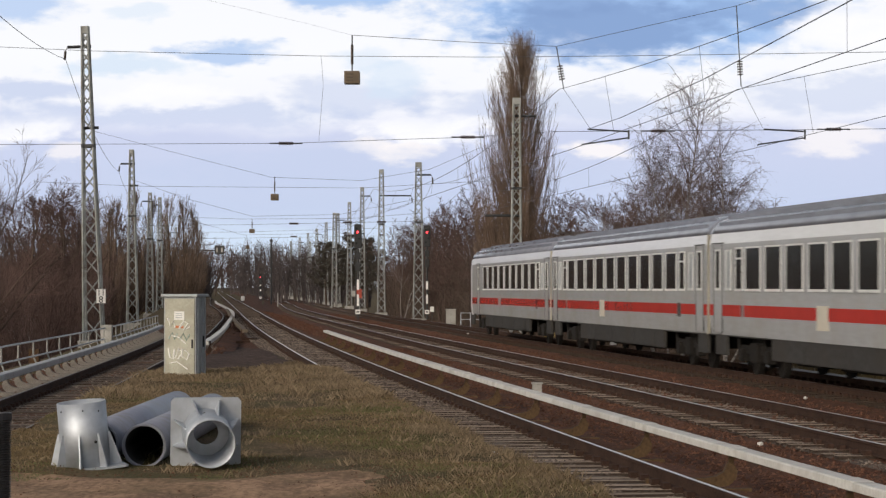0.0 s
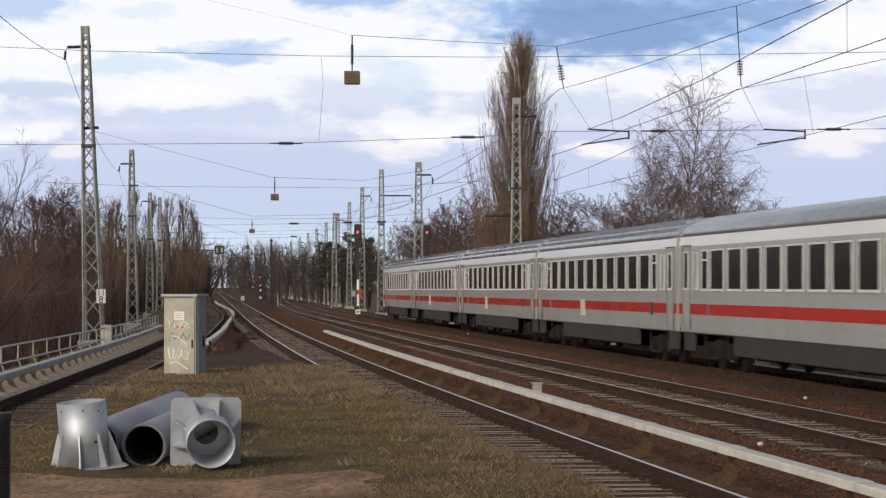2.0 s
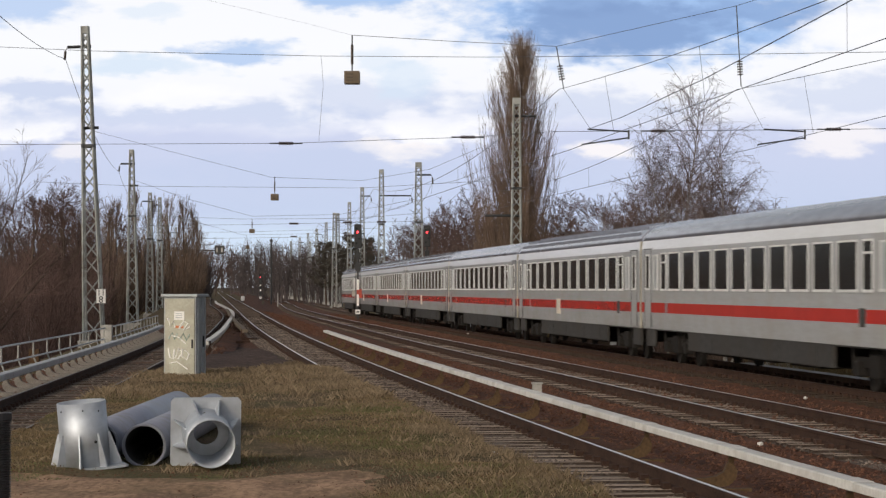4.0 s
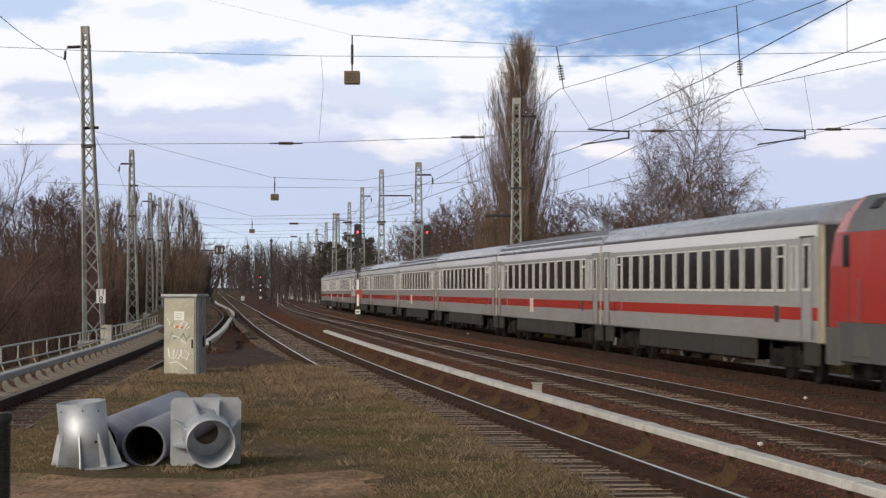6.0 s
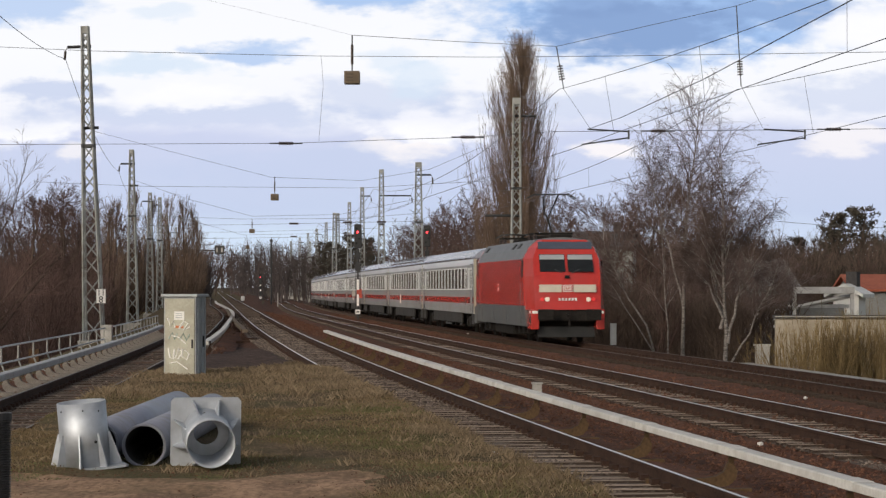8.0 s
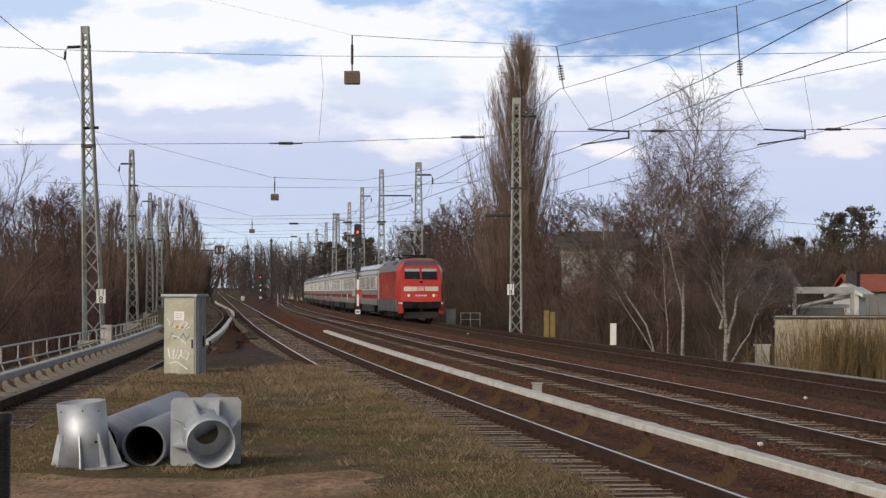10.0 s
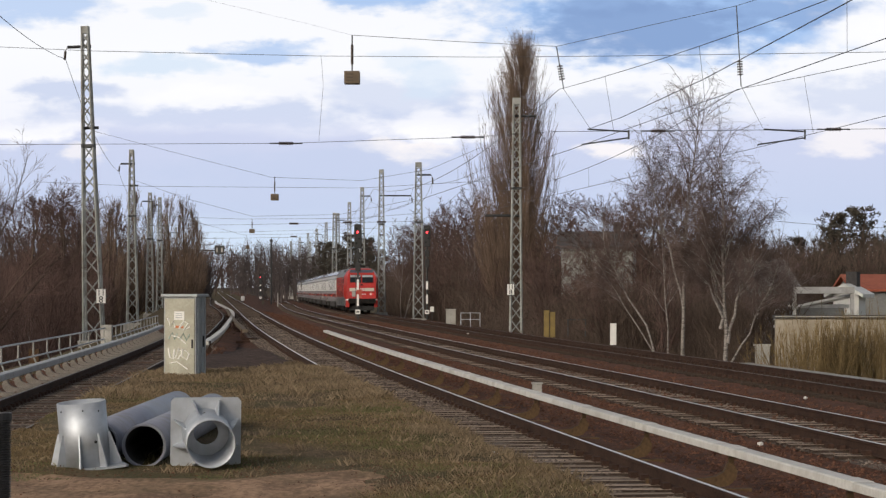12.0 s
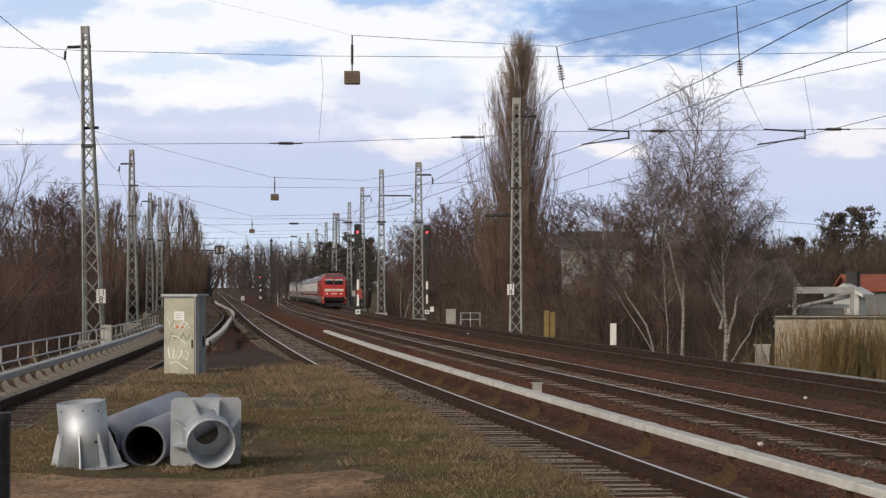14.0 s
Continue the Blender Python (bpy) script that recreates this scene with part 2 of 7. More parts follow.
STEP = 2.0
LINE_Y = [-340 + STEP * i for i in range(1200)]
KNOT_Y = (-150, 20, 80, 140, 200, 260, 320, 400, 500, 650)
KNOT_SLOPE = (0.1274, 0.1201, 0.1016, 0.0920, 0.0875, 0.0771, 0.0679, 0.0700, 0.0812, 0.0932)
LINE_X = [0.0]
for yy in LINE_Y[:-1]:
    LINE_X.append(LINE_X[-1] - STEP * float(np.interp(yy + STEP / 2, KNOT_Y, KNOT_SLOPE)))
shift = 9.185 - float(np.interp(50.0, LINE_Y, LINE_X))
LINE_X = [v + shift for v in LINE_X]
ARC = [0.0]
for i in range(1, len(LINE_Y)):
    ARC.append(ARC[-1] + math.hypot(STEP, LINE_X[i] - LINE_X[i - 1]))
arc0 = float(np.interp(0.0, LINE_Y, ARC))
ARC = np.array([v - arc0 for v in ARC])
LINE_Y, LINE_X = np.array(LINE_Y), np.array(LINE_X)


def line_x(y, off=0.0):
    return float(np.interp(y, LINE_Y, LINE_X)) + off * 1.005


def aline_x(y, off=0.0):
    """The near suburban track: beside the main line, then straight on."""
    return line_x(min(y, 190), -9.8 + off) - 0.0905 * max(y - 190, 0)


D_RAW_Y = [-340, 0, 45, 97, 172, 230, 270, 400, 630, 2000]
D_RAW_X = [6.0, -5.2, -7.1, -9.8, -15.3, -21.0, -25.2, 0, 0, 0]
for i in (7, 8, 9):
    D_RAW_X[i] = aline_x(D_RAW_Y[i], (-3.7, -4.0, -4.2)[i - 7])
D_X = np.interp(LINE_Y, D_RAW_Y, D_RAW_X)
D_X = np.convolve(np.pad(D_X, 10, mode="reflect", reflect_type="odd"), np.ones(21) / 21, mode="valid")


def dline_x(y, off=0.0):
    return float(np.interp(y, LINE_Y, D_X)) + off * 1.003


def grade(y):
    """The main line falls gently away from the near suburban track."""
    return float(np.interp(y, (60, 130, 190, 330, 500, 900), (0.0, -0.10, -0.23, -0.60, -1.0, -1.7)))


def falls(off):
    """How far a strip at that offset from the main line takes part in its fall."""
    return smooth01(-8.3, -6.5, off)


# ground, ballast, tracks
M_SLEEPERSIDE = mat("dark_sleeper_side", (0.07, 0.05, 0.038), (0.035, 0.025, 0.019), 0.95, scale=3, fine=20)
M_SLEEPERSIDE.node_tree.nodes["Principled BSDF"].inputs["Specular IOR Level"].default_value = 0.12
M_OCHRE = mat("ochre_rust", (0.125, 0.078, 0.040), (0.065, 0.041, 0.023), 0.8, scale=4, fine=30)
M_OCHRE.node_tree.nodes["Principled BSDF"].inputs["Specular IOR Level"].default_value = 0.12
M_TIMBER = mat("weathered_timber", (0.17, 0.135, 0.10), (0.10, 0.078, 0.058), 0.9)
M_TIMBER.node_tree.nodes["Principled BSDF"].inputs["Specular IOR Level"].default_value = 0.12
M_GREYCOVER = mat("grey_cover_board", (0.42, 0.43, 0.44), (0.32, 0.325, 0.33), 0.55, scale=1.2, fine=20, dirt=(0.24, 0.22, 0.20), dscale=1.5, damt=0.5)
M_HOOK = mat("pale_painted_bracket", (0.24, 0.215, 0.19), (0.13, 0.115, 0.10), 0.85)
TRACK_B, TRACK_A = -4.55, -9.75


def ribbon(name, curve, offs, y0, y1, step, material, kind="structure", label="", category="", grow=1.0, rough=0.0):
    """A strip along the line; offs: (offset, height) across."""
    verts, faces, y, rows = [], [], y0, 0
    w = len(offs)
    while True:
        for o, z in offs:
            verts.append((curve(y, o), y, z + (random.uniform(-rough, rough) if rough else 0) + (grade(y) * falls(o) if curve is line_x else 0)))
        rows += 1
        if y >= y1:
            break
        y = min(y1, y + step)
        if y > 120:
            step *= grow
    for r in range(rows - 1):
        for c in range(w - 1):
            i = r * w + c
            faces.append((i, i + 1, i + w + 1, i + w))
    ob = pydata(name, verts, faces, material, smooth=True)
    if label:
        tagged(ob, label, category, "", kind)
    return ob


def ground_height(x, y):
    """Height of the land at a place."""
    o = x - line_x(y)
    d = x - dline_x(y)
    z = -0.36
    cover = smooth01(68, 62, y)
    ea, ed = -11.0 + 0.75 * cover, 1.3 - 0.85 * cover
    lift = min(smooth01(ed, ed + 0.3, d), smooth01(ea, ea - 0.3, o)) if o < -8 else 0.0
    if y < 330:
        z += lift * (0.41 - 0.03 * smooth01(-10.8, -12.5, o) - 0.50 * smooth01(70, 110, y))
    if y < 330:
        z -= 0.09 * lift * smooth01(44, 57, y) * smooth01(-11.3, -12.5, o)
    z += grade(y) * falls(o)
    if d < -3.6:
        z -= 2.6 * smooth01(-3.6, -9.5, d)
    if o > 3.2:
        z -= 2.3 * smooth01(3.2, 9.0, o)
    z += 0.05 * noise.noise((x * 0.35, y * 0.2, 0)) * (1 if lift > 0.2 or d < -4 or o > 4 else 0.2)
    if lift > 0.5:
        z += 0.03 * noise.noise((x * 1.7, y * 0.9, 3))
    return z


def make_ground():
    ys = [-330, -200, -100, -50, -20, 0]
    y = 0
    while y < 4200:
        y += 0.8 if 16 < y < 70 else (2.5 if y < 200 else (10 if y < 500 else 150))
        ys.append(y)
    us = [-2500, -600, -250, -120, -70, -50, -40, -34, -30, -27, -24, -22] + [-20 + 0.25 * i for i in range(48)] + [-8 + 0.7 * i for i in range(30)] + [16, 20, 26, 34, 50, 80, 140, 300, 700, 2500]
    verts, faces = [], []
    for y in ys:
        for u in us:
            x = line_x(min(y, 1900)) + u
            verts.append((x, y, ground_height(x, min(y, 1900))))
    w = len(us)
    for r in range(len(ys) - 1):
        for c in range(w - 1):
            i = r * w + c
            faces.append((i, i + 1, i + w + 1, i + w))
    return tagged(pydata("ground", verts, faces, M_GRASS, smooth=True), "patchy brown winter grass and bare earth beside the tracks", "ground", "", "structure")


make_ground()
ribbon("ballast_bed", line_x, [(-11.9, -0.50), (-11.5, -0.32), (-10.6, -0.26), (-9.75, -0.245), (-8.4, -0.24), (-7.4, -0.32), (-6.6, -0.30), (-6.1, -0.235), (-4.55, -0.20), (-3.0, -0.23), (-2.3, -0.30), (-1.7, -0.235), (0, -0.20), (1.7, -0.235), (2.6, -0.36), (3.2, -0.50)], -120, 900, 1.0, M_BALLAST, label="brown stained track ballast with rust-coloured stones", category="ballast", grow=1.02, rough=0.018)
ribbon("ballast_bed", dline_x, [(-2.9, -0.48), (-2.4, -0.26), (-1.5, -0.22), (0, -0.20), (1.5, -0.22), (2.1, -0.36)], -60, 330, 1.0, M_BALLAST, label="dark ballast under the suburban track", category="ballast", grow=1.01, rough=0.018)
ribbon("ballast_strip", line_x, [(TRACK_B - 0.62, -0.198), (TRACK_B + 0.62, -0.198)], 22, 420, 1.0, M_BALLAST_PALE, label="pale grey crushed stone between the rails", category="ballast", rough=0.01)
ribbon("ballast_strip", line_x, [(TRACK_B - 1.3, -0.214), (TRACK_B - 0.92, -0.204)], 22, 300, 1.0, M_BALLAST_PALE, label="pale crushed stone along the sleeper ends", category="ballast", rough=0.012)
ribbon("ballast_strip", aline_x, [(-0.64, -0.204), (0.0, -0.196), (0.60, -0.206)], 22, 420, 1.0, M_BALLAST_PALE, label="pale crushed stone between the suburban rails", category="ballast", rough=0.014)
ribbon("ballast_strip", aline_x, [(-1.42, -0.235), (-1.1, -0.205), (-0.86, -0.205)], 22, 200, 1.0, M_BALLAST_PALE, label="pale crushed stone beside the grass edge", category="ballast", rough=0.014)

RAIL_PROFILE = [(-0.065, -0.17), (0.065, -0.17), (0.065, -0.155), (0.012, -0.13), (0.012, -0.045), (0.034, -0.035), (0.034, -0.004), (0.026, 0.0), (-0.026, 0.0), (-0.034, -0.004), (-0.034, -0.035), (-0.012, -0.045), (-0.012, -0.13), (-0.065, -0.155)]


def rail(track, curve, off, y0, y1, top):
    ys, y, step = [], y0, 2.0
    while y < y1:
        ys.append(y)
        y += step if y < 250 else 8.0
    ys.append(y1)
    verts, faces, mats = [], [], []
    n = len(RAIL_PROFILE)
    for y in ys:
        x = curve(y, off)
        for px, pz in RAIL_PROFILE:
            verts.append((x + px, y, pz + (grade(y) if curve is line_x else 0)))
    for r in range(len(ys) - 1):
        for c in range(n):
            a, b = r * n + c, r * n + (c + 1) % n
            faces.append((a, b, b + n, a + n))
            mats.append(1 if c == 7 else 0)
    ob = pydata("rail", verts, faces, M_RAIL_SIDE, track)
    ob.data.materials.append(top)
    for f, k in zip(ob.data.polygons, mats):
        f.material_index = k
    return ob


def sleeper_mesh(material, name):
    bm = bmesh.new()
    box(bm, -1.28, 1.28, -0.14, 0.14, -0.36, -0.172)
    for v in bm.verts:
        if v.co.z > -0.2:
            v.co.y *= 0.86
    n0 = len(bm.faces)
    for s in (-0.7525, 0.7525):
        for q in (-0.105, 0.105):
            box(bm, s + q - 0.045, s + q + 0.045, -0.075, 0.075, -0.18, -0.105)
    me = bpy.data.meshes.new(name)
    bm.to_mesh(me)
    bm.free()
    me.materials.append(material)
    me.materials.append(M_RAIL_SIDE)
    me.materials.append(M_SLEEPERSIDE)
    # fastenings rust brown; sleeper faces not pointing up are darker than the tops
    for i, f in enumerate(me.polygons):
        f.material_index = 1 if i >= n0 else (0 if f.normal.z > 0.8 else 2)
    return me


def track(name, curve, off, y0, y1, near, top, material, label):
    t = empty(name)
    tagged(t, label, "railway track", "railway tracks", "structure")
    rail(t, curve, off - 0.7525, y0, y1, top)
    rail(t, curve, off + 0.7525, y0, y1, top)
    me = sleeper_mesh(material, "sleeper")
    y, k = near, 0
    far = []
    while y < min(y1, 420):
        slope = (curve(y + 1, off) - curve(y - 1, off)) / 2
        m = pose(curve(y, off), y, random.uniform(-0.02, 0.004) + (grade(y) if curve is line_x else 0), random.uniform(-0.8, 0.8), 0, -math.degrees(math.atan(slope)) + random.uniform(-0.6, 0.6))
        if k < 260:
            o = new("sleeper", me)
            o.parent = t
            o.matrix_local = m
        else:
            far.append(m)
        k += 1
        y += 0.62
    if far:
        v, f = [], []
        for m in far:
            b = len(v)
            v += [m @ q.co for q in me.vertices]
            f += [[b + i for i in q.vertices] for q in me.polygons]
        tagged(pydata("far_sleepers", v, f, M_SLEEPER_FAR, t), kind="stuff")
    return t


track("railway_track", line_x, 0.0, -330, 1200, 44, M_RAIL_DULL, M_WOODSLEEPER, "main line track on dark sleepers, used by the express train")
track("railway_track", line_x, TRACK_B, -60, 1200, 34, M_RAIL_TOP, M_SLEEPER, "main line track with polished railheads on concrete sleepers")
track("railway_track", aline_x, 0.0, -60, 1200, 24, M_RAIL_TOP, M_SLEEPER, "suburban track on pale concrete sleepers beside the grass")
track("railway_track", dline_x, 0.0, -60, 900, 40, M_RAIL_DULL, M_SLEEPER_DULL, "suburban track with dull railheads on weathered sleepers")


def third_rail(curve, off, y0, y1, away, label, cover_mat=M_COVER, length=4.9, chord=0.135, drop=0.0, gap=2.45, foot=0.55, iron=None):
    """Conductor rail under a cover board on curved brackets; away: side on which the brackets stand."""
    t = tagged(empty("third_rail"), label, "third rail", "conductor rails", "structure")
    y = y0
    k = 0
    while y < y1 - 0.5:
        e = min(y + length, y1)
        pts = [y, (y + e) / 2 - 0.02, e - 0.07]
        sec = [(-0.10, 0.02), (-0.10, chord), (-0.085, chord + 0.016), (0.085, chord + 0.016), (0.10, chord), (0.10, 0.02), (0.085, 0.02), (0.085, chord - 0.02), (-0.085, chord - 0.02), (-0.085, 0.02)]
        v, f = [], []
        for q in pts:
            for sx, sz in sec:
                v.append((curve(q, off) + sx, q, sz + 0.10 - drop))
        n = len(sec)
        for r in range(2):
            for c in range(n):
                a, b = r * n + c, r * n + (c + 1) % n
                f.append((a, b, b + n, a + n))
        f.append(list(range(n))[::-1])
        f.append([2 * n + i for i in range(n)])
        pydata("cover_board", v, f, cover_mat, t)
        if k < 24 and length < 6:
            sl = (curve(y + 0.5, off) - curve(y - 0.5, off))
            sleeve = part("joint_sleeve", boxes((-0.103, 0.103, -0.26, 0.26, 0.118 - drop, chord + 0.119 - drop)), cover_mat, t)
            sleeve.matrix_local = pose(curve(y, off), y, 0, 0, 0, -math.degrees(math.atan(sl)))
        k += 1
        y = e
        if k > 60:
            length = 20
    bm = bmesh.new()
    ys = np.arange(y0, y1, 4.0)
    tube(bm, [(curve(q, off), q, 0.13 - drop) for q in ys], 0.045, 6)
    part("conductor_bar", bm, M_RAIL_SIDE, t)
    first = None
    q = y0 + 0.6
    k = 0
    while q < min(y1, 260):
        if first is None:
            bm = bmesh.new()
            s = away
            rim = [(-foot, -0.225), (-foot, -0.13), (-0.20, -0.12), (-0.06, -0.10), (0.03, -0.05), (0.08, 0.05), (0.14, 0.05), (0.185, -0.03), (0.17, -0.12), (0.09, -0.20), (-0.08, -0.23)]
            loft(bm, [[(s * px, py, pz) for px, pz in rim] for py in (-0.085, 0.085)])
            box(bm, 0.09 if s > 0 else -0.15, 0.15 if s > 0 else -0.09, -0.03, 0.03, 0.0, 0.24)
            box(bm, -0.35, 0.35, -0.08, 0.08, -0.34, -0.235)
            first = part("bracket", bm, iron or M_RAIL_SIDE, t)
            first.matrix_local = pose(curve(q, off), q, 0)
        else:
            shared("bracket", first, pose(curve(q, off), q, 0), t)
        k += 1
        q += gap
    return t


third_rail(line_x, TRACK_A + 1.40, 14, 103, 1, "pale cover board of a conductor rail on rusty brackets", drop=-0.07, gap=4.9, foot=0.85, iron=M_OCHRE, chord=0.088)
third_rail(aline_x, -1.7, 106, 200, -1, "short weathered conductor rail ending beside the track", M_TIMBER, gap=24)
third_rail(dline_x, -1.55, 30, 118, -1, "grey conductor rail cover on curved brackets beside the railing", M_GREYCOVER, gap=2.2, foot=0.5, iron=M_HOOK)
third_rail(dline_x, 1.40, 84, 300, 1, "pale conductor rail following the bend of the suburban track", M_COVER, gap=40)


# loose stones, pale and dark, on the ballast
M_STONES = mat("ballast_stones", (0.140, 0.068, 0.042), (0.085, 0.041, 0.027), 0.95, scale=3, fine=30, island=0.3)
M_STONES.node_tree.nodes["Principled BSDF"].inputs["Specular IOR Level"].default_value = 0.12


def stones(name, curve, label, seed, spots, material=M_STONES):
    """spots: (offset from, offset to, y from, y to, count, height)."""
    r2 = random.Random(seed)
    v, f = [], []
    for o0, o1, y0, y1, count, z in spots:
        for _ in range(count):
            y = y0 + (y1 - y0) * r2.random() ** 1.5
            o = r2.uniform(o0, o1)
            p = Vector((curve(y, o), y, z + r2.uniform(-0.02, 0.02) + (grade(y) * falls(o) if curve is line_x else 0)))
            s = r2.uniform(0.016, 0.038) * (1 + max(y - 40, 0) * 0.008)
            i = len(v)
            for d in ((1, 0, 0), (0, 1, 0), (-1, 0, 0), (0, -1, 0), (0, 0, 0.8), (0, 0, -0.5)):
                v.append(p + Vector(d) * s * r2.uniform(0.6, 1.3) + Vector((r2.gauss(0, 0.3), r2.gauss(0, 0.3), 0)) * s)
            for j in range(4):
                f.append((i + j, i + (j + 1) % 4, i + 4))
    return tagged(pydata(name, v, f, material), label, "ballast", "", "stuff")


stones("ballast_stones", line_x, "loose rust-brown ballast stones between the tracks", 4, [(-8.7, -6.4, 24, 95, 9000, -0.285), (-6.4, -5.4, 28, 95, 4500, -0.23), (-3.7, -0.9, 32, 100, 9000, -0.255), (-5.2, -3.9, 30, 80, 3000, -0.2), (0.9, 2.6, 45, 100, 3000, -0.27), (-9.0, -8.7, 22, 80, 1500, -0.245), (-8.7, -6.3, 95, 230, 6000, -0.29), (-3.5, -0.9, 100, 230, 6000, -0.25), (0.9, 2.6, 100, 200, 2000, -0.27)])
stones("ballast_stones", dline_x, "loose dark ballast stones by the suburban track", 5, [(-2.4, 1.9, 40, 95, 5000, -0.215)])
M_PALESTONE = mat("pale_ballast_stones", (0.205, 0.165, 0.135), (0.085, 0.066, 0.054), 0.95, scale=3, fine=30, island=0.55)
M_PALESTONE.node_tree.nodes["Principled BSDF"].inputs["Specular IOR Level"].default_value = 0.12
stones("ballast_stones", aline_x, "pale worn ballast stones half covering the sleepers", 6, [(-0.66, 0.66, 20, 48, 1800, -0.20), (-0.66, 0.66, 48, 130, 3500, -0.185), (-1.5, -0.84, 20, 45, 1500, -0.215), (-1.5, -0.84, 45, 110, 3500, -0.20)], M_PALESTONE)
stones("ballast_stones", line_x, "pale ballast stones in the middle track", 7, [(TRACK_B - 0.62, TRACK_B + 0.62, 30, 130, 2500, -0.20), (TRACK_B - 1.3, TRACK_B - 0.9, 30, 100, 1200, -0.21)], M_PALESTONE)
stones("ballast_stones", dline_x, "pale ballast stones by the suburban track's rail", 8, [(0.85, 1.5, 40, 95, 1500, -0.21), (-0.6, 0.6, 40, 110, 1500, -0.20)], M_PALESTONE)
# cable trough with concrete lids
tr = tagged(empty("cable_trough"), "pale concrete cable trough beside the main line", "cable trough", "", "structure")
lid = None
for k in range(34):
    y = 44 + 1.0 * k
    m = pose(line_x(y, 2.75), y, -0.30 + grade(y) + random.uniform(-0.008, 0.008), 0, 0, 6.2 + random.uniform(-0.5, 0.5))
    if lid is None:
        lid = part("lid", boxes((-0.22, 0.22, -0.485, 0.485, -0.1, 0.06), bevel=0.012), M_CONCRETE, tr)
        lid.matrix_local = m
    else:
        shared("lid", lid, m, tr)


# dark cinder strip between the two suburban tracks
M_CINDER = mat("dark_cinder_earth", (0.125, 0.082, 0.064), (0.042, 0.026, 0.020), 0.95, scale=2.2, fine=9, amount=0.7, bump=1.0, bscale=12)
M_CINDER.node_tree.nodes["Principled BSDF"].inputs["Specular IOR Level"].default_value = 0.12
v, f = [], []
cy = [64.5 + 2.5 * i for i in range(100)]
for y in cy:
    a, b = dline_x(y, 1.6), aline_x(y, -1.35)
    for i in range(9):
        x = a + (b - a) * i / 8 + (0.25 * noise.noise((y * 0.6, i, 4)) if y < 66 else 0)
        v.append((x, y, ground_height(x, y) + 0.035 * (1 if y > 66 else -1)))
for r in range(len(cy) - 1):
    for c in range(8):
        i = r * 9 + c
        f.append((i, i + 1, i + 10, i + 9))
tagged(pydata("cinder_path", v, f, M_CINDER, smooth=True), "dark brown cinder strip between two suburban tracks", "ground", "", "structure")
# the train
M_APRON = mat("blue_grey_paint", (0.060, 0.075, 0.11), (0.045, 0.055, 0.08), 0.6)
M_PANEL = mat("cream_panel", (0.60, 0.55, 0.46), (0.5, 0.46, 0.38), 0.5)
def band(z0, z1, x0, x1, y0, y1, nose=None, t=0.10):
    """Both side walls between two heights, as two closed slabs."""
    bm = bmesh.new()
    for s in (-1, 1):
        rings = []
        for y in (y0, y1):
            rings.append([(s * x0, y, z0), (s * x1, y, z1), (s * (x1 - t), y, z1), (s * (x0 - t), y, z0)])
        loft(bm, rings)
    return bm


def roof_ring(y, k=1.0, drop=0.0, zs=3.29):
    pts = [(1.385, zs), (1.33, zs + 0.15), (1.16, zs + 0.32), (0.86, zs + 0.45), (0.45, zs + 0.54), (0, zs + 0.57)]
    full = [(-a, b) for a, b in pts] + [(a, b) for a, b in pts[-2::-1]]
    return [(a * k, y, zs - 0.08 + (b - zs + 0.08) * (1 - drop)) for a, b in full]


def bogie(parent, y, wheelbase=2.5, r=0.46):
    bm = bmesh.new()
    for s in (-1, 1):
        box(bm, s * 1.02 - 0.08, s * 1.02 + 0.08, y - wheelbase / 2 - 0.45, y + wheelbase / 2 + 0.45, 0.48, 0.68, 0.02)
        box(bm, s * 1.10 - 0.09, s * 1.10 + 0.09, y - 0.35, y + 0.35, 0.30, 0.75, 0.03)
        for w in (-1, 1):
            box(bm, s * 1.09 - 0.11, s * 1.09 + 0.11, y + w * wheelbase / 2 - 0.17, y + w * wheelbase / 2 + 0.17, 0.30, 0.60, 0.03)
            tube(bm, [(s * 1.12, y + w * wheelbase / 2 + 0.35, 0.35), (s * 1.12, y + w * wheelbase / 2 + 0.42, 0.95)], 0.05)
    box(bm, -1.0, 1.0, y - 0.2, y + 0.2, 0.45, 0.85)
    b = part("bogie", bm, M_BOGIE, parent, "dirty dark bogie")
    for w in (-1, 1):
        for s in (-1, 1):
            q = lathe([(0.05, -0.07), (r - 0.1, -0.05), (r, -0.07), (r + 0.03, 0.06), (r - 0.08, 0.07), (0.1, 0.05)], 20, closed=True)
            bmesh.ops.transform(q, matrix=pose(s * 0.76, y + w * wheelbase / 2, r, 0, s * -90, 0), verts=q.verts)
            part("wheel", q, M_BOGIE, b)


PANES = {}


